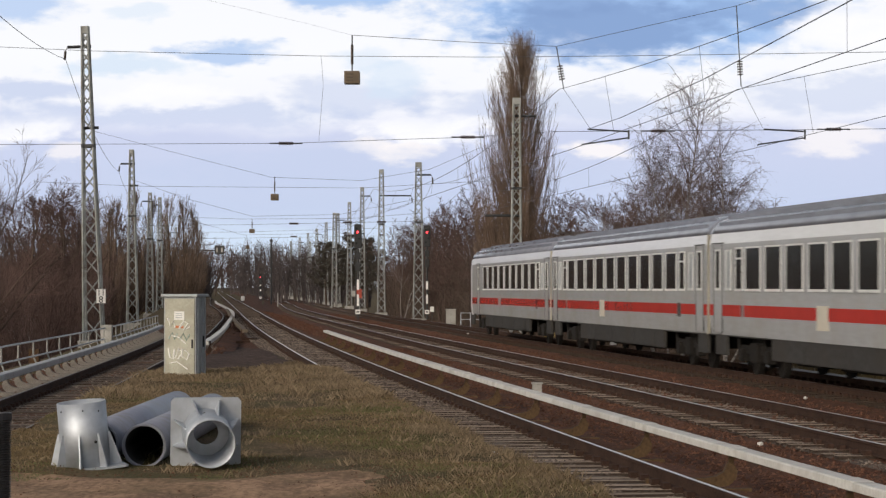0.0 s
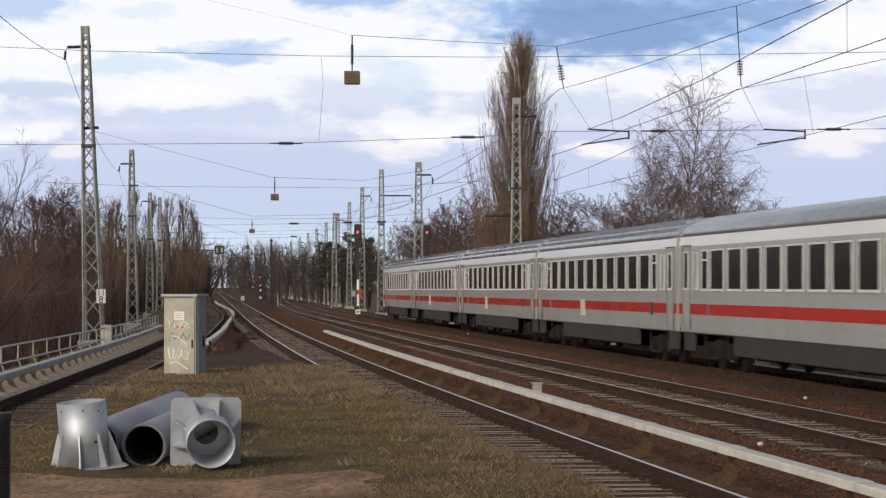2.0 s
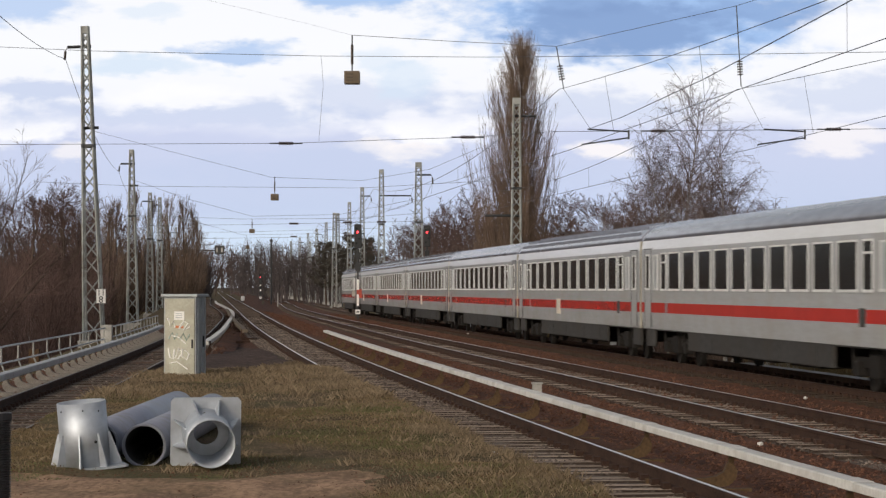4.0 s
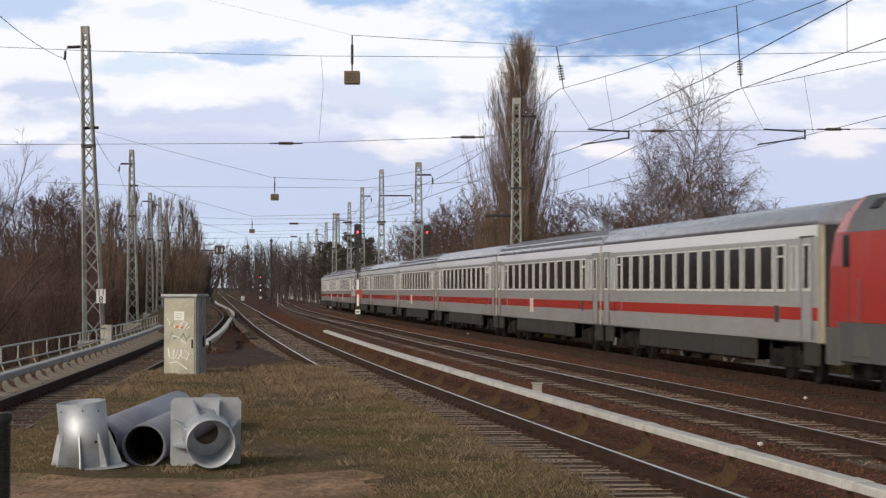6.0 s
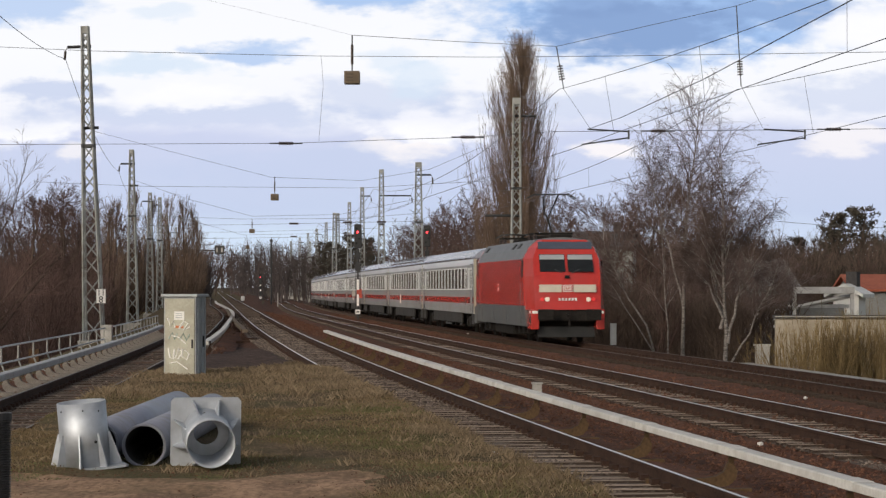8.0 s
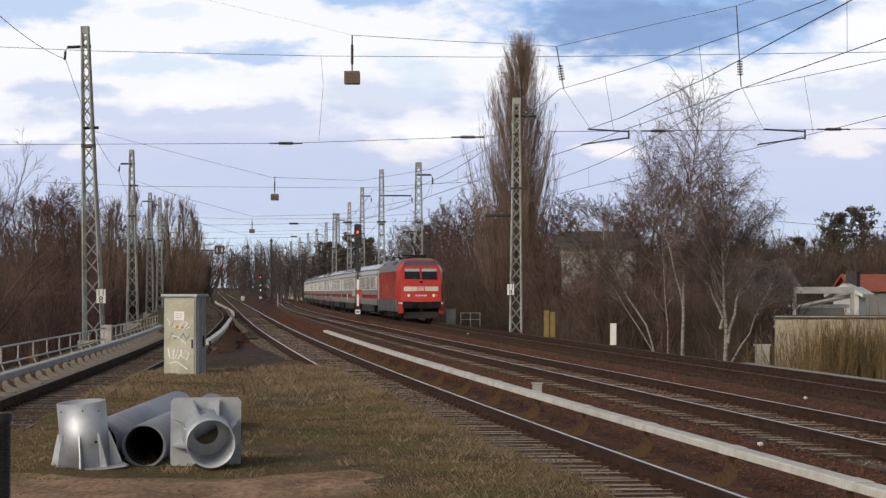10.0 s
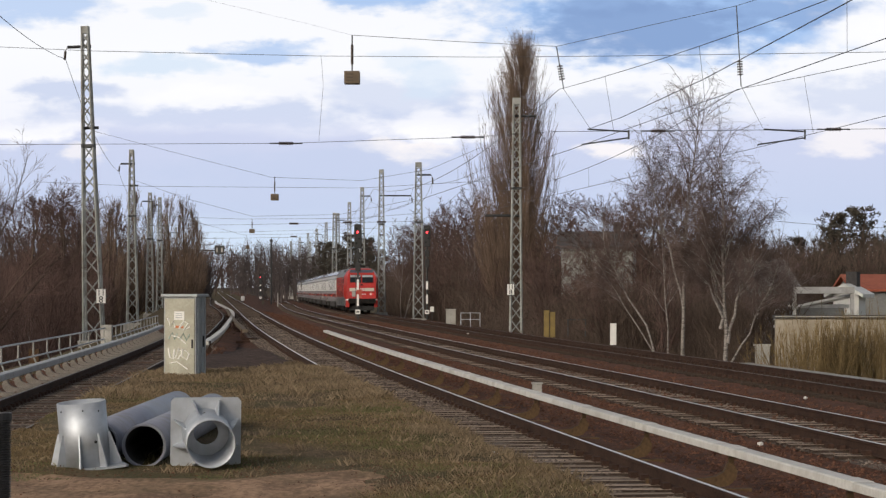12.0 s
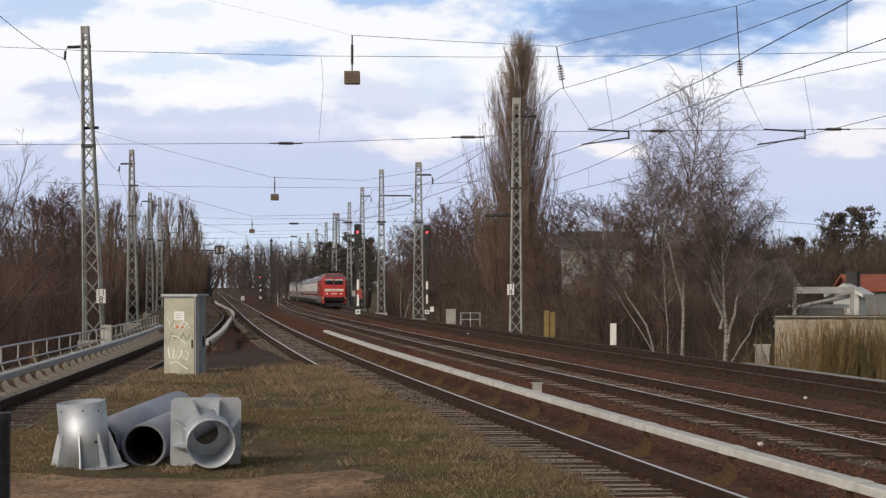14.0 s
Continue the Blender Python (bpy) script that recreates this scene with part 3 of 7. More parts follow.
def pane(parent, s, y, w, z0, z1, material=None, vent=False, x=1.413):
    """A window in a side wall: proud frame with the glass set into it."""
    key = (s, round(w, 3), z0, z1, vent, material.name if material else "")
    if key not in PANES:
        bm = bmesh.new()
        fr = 0.035
        for a0, a1, b0, b1 in ((-w / 2 - fr, w / 2 + fr, z0 - fr, z0), (-w / 2 - fr, w / 2 + fr, z1, z1 + fr), (-w / 2 - fr, -w / 2, z0, z1), (w / 2, w / 2 + fr, z0, z1)):
            box(bm, -0.008, 0.026 if b1 <= z0 else 0.014, a0, a1, b0 - (0.02 if b1 <= z0 else 0), b1)
        if vent:
            box(bm, -0.008, 0.012, -w / 2, w / 2, z1 - 0.24, z1 - 0.20)
        f = part("window", bm, M_WINFRAME)
        bm = boxes((-0.008, 0.004, -w / 2, w / 2, z0, z1))
        g = part("glass", bm, material or M_GLASS, f)
        PANES[key] = (f.data, g.data)
        bpy.data.objects.remove(g)
        bpy.data.objects.remove(f)
    fd, gd = PANES[key]
    f = new("window", fd)
    f.parent = parent
    f.matrix_local = pose(s * x, y, 0, 0, 0, 180 if s < 0 else 0)
    g = new("glass", gd)
    g.parent = f


def coach(label, front=False, ribs=True, many=False):
    c = empty("railway_coach")
    h = 13.12
    yf = h - (1.5 if front else 0)
    bm = band(0.90, 1.30, 1.37, 1.412, -h, yf)
    part("lower_wall", bm, M_COACH, c)
    part("upper_wall", band(1.30, 3.04, 1.412, 1.412, -h, yf), M_COACH, c)
    part("cantrail", band(3.04, 3.29, 1.412, 1.385, -h, yf), M_COACHWHITE, c, "white upper band")
    bm = bmesh.new()
    box(bm, -1.3, 1.3, -h, yf, 0.86, 1.0)
    part("floor", bm, M_SKIRT, c)
    bm = bmesh.new()
    if front:
        loft(bm, [roof_ring(-h), roof_ring(yf), roof_ring(h - 0.8, 0.97, 0.22), roof_ring(h - 0.35, 0.9, 0.62), roof_ring(h - 0.1, 0.8, 0.9)])
    else:
        loft(bm, [roof_ring(-h, 1.0, 0.05), roof_ring(-h + 0.25), roof_ring(h - 0.25), roof_ring(h, 1.0, 0.05)])
    roof = part("roof", bm, M_COACHROOF, c, "grey roof", smooth=True)
    if ribs:
        for x, z in ((-1.06, 3.70), (-0.62, 3.81), (0.62, 3.81), (1.06, 3.70), (-1.28, 3.53), (1.28, 3.53)):
            part("roof_rib", boxes((x - 0.02, x + 0.02, -h + 0.6, yf - 0.6, z - 0.06, z + 0.035)), M_COACHROOF, roof)
    # ends
    ends = [-h] if front else [-h, h]
    for y in ends:
        s = 1 if y > 0 else -1
        bm = bmesh.new()
        box(bm, -1.40, 1.40, y - 0.06 * (s > 0), y + 0.06 * (s < 0), 0.90, 3.27)
        e = part("end_wall", bm, M_SKIRT, c, "dark grey end wall")
        part("gangway", boxes((-0.75, 0.75, y, y + s * 0.13, 1.0, 3.15), bevel=0.04), M_RUBBER, e, "grey rubber gangway")
        for q in (-0.88, 0.88):
            bm = bmesh.new()
            tube(bm, [(q, y, 1.05), (q, y + s * 0.06, 1.05)], 0.12, 10)
            part("buffer", bm, M_BOGIE, e)
        for q in (-1, 1):
            part("corner_post", boxes((q * 1.36 - 0.06, q * 1.36 + 0.06, y - s * 0.03, y + s * 0.03, 0.90, 3.29), bevel=0.02), M_CREAM, e, "cream corner post")
    if front:
        bm = bmesh.new()

        def cab(y, k, z1):
            return [(-1.37 * k, y, 0.84), (-1.412 * k, y, 1.3), (-1.412 * k, y, z1 - 0.4), (-1.36 * k, y, z1), (1.36 * k, y, z1), (1.412 * k, y, z1 - 0.4), (1.412 * k, y, 1.3), (1.37 * k, y, 0.84)]
        loft(bm, [cab(yf, 1, 3.29), cab(h - 0.75, 0.985, 3.24), cab(h - 0.25, 0.93, 2.7), cab(h, 0.86, 2.3)])
        nose = part("cab_nose", bm, M_COACHWHITE, c, "rounded white cab end", smooth=False)
        bm = bmesh.new()
        box(bm, -1.0, 1.0, -0.02, 0.02, -0.42, 0.42, 0.01)
        bmesh.ops.transform(bm, matrix=pose(0, h - 0.44, 2.98, 37, 0, 0), verts=bm.verts)
        part("windscreen", bm, M_GLASS, nose)
        for q in (-0.9, 0.9):
            bm = bmesh.new()
            tube(bm, [(q, h - 0.03, 1.5), (q, h + 0.03, 1.5)], 0.09, 12)
            part("headlamp", bm, M_LAMP, nose)
            bm = bmesh.new()
            tube(bm, [(q, h - 0.1, 1.05), (q, h + 0.1, 1.05)], 0.1, 10)
            part("buffer", bm, M_BOGIE, nose)
        part("red_stripe", boxes((-1.22, 1.22, h - 0.02, h + 0.012, 1.345, 1.61)), M_COACHRED, nose)
    # stripe, doors, windows
    for s in (-1, 1):
        x0, x1 = sorted((s * 1.38, s * 1.4165))
        segs = ((-h + 0.05, -9.75), (-9.25, yf)) if not front else ((-h + 0.05, 1.2), (2.1, yf + 0.0))
        for a, b in segs:
            part("red_stripe", boxes((x0, x1, a, b, 1.345, 1.61)), M_COACHRED, c, "red stripe")
        for y, w in ((-9.5, 0.42), (9.6, 0.34)):
            part("vent_grille", boxes((x0, x1, y - w / 2, y + w / 2, 1.275, 1.635)), M_SKIRT if y < 0 else M_COACH, c)
        for y in (-12.15, 12.15 if not front else 9.2):
            bm = boxes((x0, s * 1.416 if s > 0 else x1, y - 0.42, y + 0.42, 0.95, 3.0)) if s > 0 else boxes((s * 1.416, x1, y - 0.42, y + 0.42, 0.95, 3.0))
            door = part("door", bm, M_COACH, c)
            door.location.x = s * 0.003
            pane(c, s, y, 0.44, 2.0, 2.88, x=1.419)
            part("rain_strip", boxes((min(s * 1.40, s * 1.432), max(s * 1.40, s * 1.432), y - 0.62, y + 0.62, 3.045, 3.075)), M_RUBBER, c, "dark rain strip above the door")
            for q in (-0.45, 0.45):
                part("door_seal", boxes((min(s * 1.40, s * 1.425), max(s * 1.40, s * 1.425), y + q - 0.012, y + q + 0.012, 0.95, 3.03)), M_RUBBER, c)
        if ribs and not front:
            part("side_hatch", boxes((min(s * 1.40, s * 1.420), max(s * 1.40, s * 1.420), 2.05, 2.95, 1.15, 1.65), bevel=0.004), M_PANEL, c, "cream hatch in the stripe")
        pane(c, s, -11.05, 0.5, 2.0, 2.86, M_FROST)
        if not front:
            pane(c, s, 11.05, 0.5, 2.0, 2.86, M_FROST)
        n = 10 if not front else 9
        if many:
            for i in range(12):
                pane(c, s, -8.55 + 1.58 * i, 1.16, 1.985, 2.90)
        else:
            for i in range(n):
                pane(c, s, -8.45 + 1.89 * i, 1.38, 1.985, 2.90)
        pane(c, s, -9.9, 0.62, 1.985, 2.90, vent=True)
        if not front:
            pane(c, s, 9.95, 0.62, 1.985, 2.90, vent=True)
        # skirts
        segs = [(-7.1, 7.1), (-12.75, -11.6), (11.6, 12.75)]
        for a, b in segs:
            x2, x3 = sorted((s * 1.26, s * 1.345))
            sk = part("skirt", boxes((x2, x3, a, b, 0.42, 0.91), bevel=0.02), M_SKIRT, c, "dark grey skirt")
            if b - a > 10:
                for q in (-5.3, -2.1, 1.6, 4.7):
                    part("hatch", boxes((min(s * 1.33, s * 1.352), max(s * 1.33, s * 1.352), q - 0.5, q + 0.5, 0.46, 0.80), bevel=0.004), M_SKIRT, sk)
    for y, l in ((-3.9, 2.6), (0.6, 3.4), (4.8, 2.2)):
        part("equipment_box", boxes((-1.1, 1.1, y - l / 2, y + l / 2, 0.35, 0.88), bevel=0.03), M_BOGIE, c)
    bogie(c, -9.5)
    bogie(c, 9.5)
    return tagged(c, label, "railway coach", "coaches of the train")


M_CREAM = mat("cream_corner_paint", (0.46, 0.42, 0.33), (0.36, 0.33, 0.26), 0.5)


def locomotive():
    e = empty("electric_locomotive")
    tagged(e, "red electric locomotive with grey base and raised pantograph", "locomotive")

    def face(z):
        return 0.95 if z < 1.4 else (0.95 - 0.20 * (z - 1.4) if z < 2.45 else 0.74 - 0.55 * (z - 2.45))
    # red sides
    for s in (-1, 1):
        bm = bmesh.new()
        rings = [[(s * 1.475, q * 7.9, 1.36), (s * 1.475, q * 7.5, 3.08), (s * 1.40, q * 7.5, 3.08), (s * 1.40, q * 7.9, 1.36)] for q in (-1, 1)]
        loft(bm, rings)
        side = part("side_wall", bm, M_LOCORED, e, "glossy red side wall")
        bm = bmesh.new()
        rings = [[(s * 1.43, y, 0.60), (s * 1.475, y, 1.355), (s * 1.38, y, 1.355), (s * 1.34, y, 0.60)] for y in (-8.0, 8.0)]
        loft(bm, rings)
        base = part("base_wall", bm, M_LOCOGREY, e, "dark grey lower wall")
        for y in (-6.75, 6.75):
            x0, x1 = sorted((s * 1.45, s * 1.482))
            d = part("cab_door", boxes((x0, x1, y - 0.36, y + 0.36, 1.38, 3.02), bevel=0.006), M_LOCORED, e)
            part("door_edge", boxes((min(s * 1.46, s * 1.487), max(s * 1.46, s * 1.487), y + 0.37, y + 0.40, 1.36, 3.06)), M_RUBBER, d)
            part("handrail", tube(bmesh.new(), [(s * 1.52, y - 0.44, 1.1), (s * 1.52, y - 0.44, 2.2)], 0.014), M_LOCOGREY, d)
            part("side_window", boxes((min(s * 1.46, s * 1.492), max(s * 1.46, s * 1.492), y * 1.085 - 0.24, y * 1.085 + 0.24, 2.42, 3.04), bevel=0.008), M_GLASS, e, "dark cab side window")
        for y in (-6.4, -2.0, 2.2, 6.4):
            x0, x1 = sorted((s * 1.44, s * 1.468))
            part("hatch", boxes((x0, x1, y - 0.45, y + 0.45, 0.72, 1.2), bevel=0.01), M_LOCOGREY, base)
        x0, x1 = sorted((s * 1.46, s * 1.481))
        part("number_plate", boxes((x0, x1, 0.02, 0.28, 1.90, 2.18), bevel=0.004), M_PANEL, side, "small plate with illegible marks")
        part("plate_field", boxes((min(s * 1.47, s * 1.485), max(s * 1.47, s * 1.485), 0.07, 0.23, 1.95, 2.13)), M_LOCORED, side)
        part("red_flange", boxes((min(s * 1.44, s * 1.49), max(s * 1.44, s * 1.49), -7.0, 7.0, 3.0, 3.03)), M_LOCORED, side)
    # roof
    bm = bmesh.new()
    rp = [(1.475, 3.085), (1.30, 3.46), (1.02, 3.80), (0.5, 3.88), (0, 3.90)]
    full = [(-a, b) for a, b in rp] + [(a, b) for a, b in rp[-2::-1]]
    loft(bm, [[(a, y, b) for a, b in full] for y in (-7.45, 7.45)])
    roof = part("roof", bm, M_LOCOROOF, e, "grey sloped roof")
    for s in (-1, 1):
        for y in (-4.5, -2.9, 6.1):
            bm = boxes((-0.02, 0.02, -0.28, 0.28, -0.12, 0.12), bevel=0.01)
            bmesh.ops.transform(bm, matrix=pose(s * 1.20, y, 3.61, 0, s * -39, 0), verts=bm.verts)
            part("air_intake", bm, M_BLACK, roof)
    # cab ends
    for s in (-1, 1):
        bm = bmesh.new()

        def end_ring(y, k, sl):
            return [(a * k, s * (y + (sl(b) if sl else 0)), b) for a, b in [(-1.46, 1.22), (-1.48, 2.45), (-1.475, 3.1), (-1.28, 3.5), (-0.98, 3.80), (0.98, 3.80), (1.28, 3.5), (1.475, 3.1), (1.48, 2.45), (1.46, 1.22)]]
        loft(bm, [end_ring(7.3, 1.0, None), end_ring(7.75, 0.985, lambda z: 0.35 - 0.30 * (z - 1.22)), end_ring(8.05, 0.83 if s < 0 else 0.95, face)])
        cab = part("cab", bm, M_LOCORED, e, "red slanted cab front")
        fy = lambda z: s * (8.05 + face(z))
        tilt = math.degrees(math.atan(0.55))
        for q in (-0.52, 0.52):
            bm = boxes((-0.475, 0.475, -0.015, 0.015, -0.37, 0.37), bevel=0.01)
            bmesh.ops.transform(bm, matrix=pose(q, fy(2.93) + s * 0.008, 2.93, s * tilt, 0, 0), verts=bm.verts)
            ws = part("windscreen", bm, M_GLASS, cab)
            bm = boxes((-0.455, 0.455, -0.004, 0.004, -0.10, 0.10))
            bmesh.ops.transform(bm, matrix=pose(q, fy(3.15) + s * 0.022, 3.15, s * tilt, 0, 0), verts=bm.verts)
            part("sun_blind", bm, M_FROST, ws)
            bm = tube(bmesh.new(), [(q * 0.3, fy(2.60) + s * 0.03, 2.56), (q * 0.9, fy(2.72) + s * 0.05, 2.70)], 0.012)
            part("wiper", bm, M_RUBBER, ws)
        bm = boxes((-1.0, 1.0, -0.02, 0.02, -0.15, 0.15))
        bmesh.ops.transform(bm, matrix=pose(0, fy(3.56) + s * 0.0, 3.58, s * tilt, 0, 0), verts=bm.verts)
        part("roof_apron", bm, M_APRON, cab, "blue-grey roof edge")
        zt = 2.0
        for q0, q1 in ((-1.05, -0.22), (0.22, 1.05)):
            part("white_panel", boxes((q0, q1, min(fy(zt) - s * 0.03, fy(zt) + s * 0.036), max(fy(zt) - s * 0.03, fy(zt) + s * 0.036), 1.86, 2.14)), M_PANEL, cab, "cream white panel")
        part("emblem", boxes((-0.17, 0.17, min(fy(zt) - s * 0.03, fy(zt) + s * 0.036), max(fy(zt) - s * 0.03, fy(zt) + s * 0.036), 1.87, 2.13), bevel=0.01), M_WHITE, cab, "white plate with a red outline")
        for a0, a1, b0, b1 in ((-0.14, 0.14, 1.90, 1.925), (-0.14, 0.14, 2.075, 2.10), (-0.14, -0.115, 1.925, 2.075), (0.115, 0.14, 1.925, 2.075), (-0.07, -0.02, 1.96, 2.04), (0.02, 0.07, 1.96, 2.04)):
            part("emblem_bar", boxes((a0, a1, min(fy(zt) + s * 0.02, fy(zt) + s * 0.042), max(fy(zt) + s * 0.02, fy(zt) + s * 0.042), b0, b1)), M_COACHRED, cab)
        for i in range(6):
            part("number_bar", boxes((-0.34 + 0.12 * i, -0.27 + 0.12 * i, min(fy(1.6), fy(1.6) + s * 0.02), max(fy(1.6), fy(1.6) + s * 0.024), 1.55, 1.65)), M_WHITE, cab)
        for q in (-1, 1):
            for r, m, x in ((0.085, M_LAMP, 0.76), (0.07, M_REDTAIL, 0.95)):
                bm = tube(bmesh.new(), [(q * x, fy(1.6) - s * 0.02, 1.6), (q * x, fy(1.6) + s * 0.025, 1.6)], r, 14)
                part("lamp", bm, m, cab)
            out = 1.36 if s < 0 else 1.46
            part("step_corner", boxes((min(q * out, q * 1.06), max(q * out, q * 1.06), min(s * 8.0, s * 8.96), max(s * 8.0, s * 8.96), 0.50, 1.24), bevel=0.02), M_LOCORED if s < 0 else M_LOCOGREY, cab, "red step corner" if s < 0 else "dirty grey step corner")
            part("step_plate", boxes((min(q * 1.32, q * 1.10), max(q * 1.32, q * 1.10), min(s * 8.94, s * 8.975), max(s * 8.94, s * 8.975), 1.08, 1.18)), M_WHITE, cab)
            part("step_plate", boxes((min(q * 1.35, q * 1.372), max(q * 1.35, q * 1.372), min(s * 8.5, s * 8.9), max(s * 8.5, s * 8.9), 1.08, 1.18)), M_WHITE, cab)
            part("step_hole", boxes((min(q * 1.35, q * 1.37), max(q * 1.35, q * 1.37), min(s * 8.5, s * 8.9), max(s * 8.5, s * 8.9), 0.74, 0.98)), M_BLACK, cab)
            bm = tube(bmesh.new(), [(q * 0.88, s * 8.9, 1.04), (q * 0.88, s * 9.42, 1.04)], 0.10, 12)
            buf = part("buffer", bm, M_BOGIE, cab)
            part("buffer_head", boxes((q * 0.88 - 0.29, q * 0.88 + 0.29, min(s * 9.42, s * 9.48), max(s * 9.42, s * 9.48), 0.84, 1.24), bevel=0.03), M_BOGIE, buf)
        part("buffer_beam", boxes((-1.055, 1.055, min(s * 8.3, s * 8.92), max(s * 8.3, s * 8.92), 0.80, 1.22), bevel=0.02), M_BOGIE, e)
        part("plough", boxes((-1.05, 1.05, min(s * 8.5, s * 8.6), max(s * 8.5, s * 8.6), 0.20, 0.60), bevel=0.02), M_BLACK, e)
        part("coupling", tube(bmesh.new(), [(0, s * 8.9, 1.04), (0, s * 9.3, 1.0), (0, s * 9.34, 0.6)], 0.06), M_BOGIE, e)
        part("top_lamp", boxes((-0.09, 0.09, min(fy(2.45), fy(2.45) + s * 0.03), max(fy(2.45), fy(2.45) + s * 0.03), 2.36, 2.48), bevel=0.02), M_GLASS, cab)
        bogie(e, s * 5.5, 2.65, 0.55)
    part("underframe", boxes((-1.35, 1.35, -8.3, 8.3, 0.62, 0.9)), M_BOGIE, e)
    part("transformer_box", boxes((-1.25, 1.25, -3.0, 3.0, 0.22, 0.7), bevel=0.05), M_BOGIE, e)
    # roof gear
    for y, high in ((-4.4, 1.5), (5.0, 0.12)):
        s = -1 if y < 0 else 1
        p = part("pantograph", boxes((-0.75, 0.75, y - 0.75, y - 0.67, 4.06, 4.12), (-0.75, 0.75, y + 0.67, y + 0.75, 4.06, 4.12), (-0.75, -0.67, y - 0.75, y + 0.75, 4.06, 4.12), (0.67, 0.75, y - 0.75, y + 0.75, 4.06, 4.12)), M_BOGIE, e, "dark pantograph")
        for qx in (-0.7, 0.7):
            for qy in (-0.7, 0.7):
                part("insulator", lathe([(0.0, 3.86), (0.06, 3.86), (0.05, 3.9), (0.08, 3.93), (0.05, 3.96), (0.08, 3.99), (0.05, 4.03), (0.05, 4.07), (0, 4.07)], 10), M_INSUL, p).location = (qx, y + qy, 0)
        knee, top = (4.1 + high * 0.48, 4.1 + high) if high > 1 else (4.18, 4.26)
        ky, ty = (y - s * 1.05, y + s * 0.10) if high > 1 else (y - s * 1.5, y + s * 0.3)
        part("lower_arm", tube(bmesh.new(), [(0, y + s * 0.45, 4.1), (0, ky, knee)] if high > 1 else [(0, y - s * 0.5, 4.1), (0, ky, knee)], 0.05), M_BOGIE, p)
        for q in (-0.3, 0.3):
            part("upper_arm", tube(bmesh.new(), [(q * 0.3, ky, knee), (q, ty, top)], 0.03), M_BOGIE, p)
        bm = bmesh.new()
        for dy in (-0.28, 0.28):
            tube(bm, [(-0.95, ty + dy, top - 0.16), (-0.65, ty + dy, top), (0.65, ty + dy, top), (0.95, ty + dy, top - 0.16)], 0.022)
        tube(bm, [(-0.5, ty - 0.28, top - 0.04), (-0.5, ty + 0.28, top - 0.04)], 0.025)
        tube(bm, [(0.5, ty - 0.28, top - 0.04), (0.5, ty + 0.28, top - 0.04)], 0.025)
        part("collector_head", bm, M_DARKMAST, p)
    for y in (-3.4, -2.4, 2.6, 3.5, -7.0):
        part("roof_box", boxes((-0.4, 0.4, y - 0.3, y + 0.3, 3.86, 4.02), bevel=0.03), M_BOGIE, roof)
    part("roof_conductor", tube(bmesh.new(), [(0.25, -4.6, 4.1), (0.25, 4.6, 4.1)], 0.025), M_BOGIE, roof)
    return e


TRAIN = [coach("light grey driving coach with rounded cab end and red stripe", front=True)]
plain = coach("light grey coach with red stripe and ribbed grey roof")
smooth_coach = coach("light grey coach with red stripe and plain smooth roof", ribs=False)
last_coach = coach("light grey coach with many narrow windows and plain roof", ribs=False, many=True)
for k in range(1, 9):
    if k == 1:
        TRAIN.append(plain)
    elif k == 8:
        TRAIN.append(last_coach)
    elif k == 4:
        TRAIN.append(smooth_coach)
    else:
        TRAIN.append(copy_thing(plain if k != 6 else smooth_coach, Matrix()))
TRAIN.append(locomotive())


def motions():
    """The train runs away along its track."""
    times = [0.5 * i for i in range(29)]
    for k, thing in enumerate(TRAIN):
        back = 26.4 * k + 13.2 if k < 9 else 26.4 * 9 + 9.55
        pivot = 9.5 if k < 9 else 5.5
        rows = []
        for t in times:
            s = 115.6 + 27.9 * t + 0.189 * t * t - back
            ya, yb = (float(np.interp(s + q, ARC, LINE_Y)) for q in (pivot, -pivot))
            a, b = Vector((line_x(ya), ya, grade(ya))), Vector((line_x(yb), yb, grade(yb)))
            m = (a + b) / 2
            d = a - b
            rows.append((t, pose(m.x, m.y, m.z, math.degrees(math.atan2(d.z, math.hypot(d.x, d.y))), 0, -math.degrees(math.atan2(d.x, d.y)))))
        walk(thing, rows)
    for sheet, drift in ((SKY_LOW, 30.0), (SKY_HIGH, 76.0)):
        a = sheet.location.copy()
        walk(sheet, [(0.0, pose(a.x - 6, a.y, a.z)), (14.0, pose(a.x - 6 + drift, a.y, a.z))])


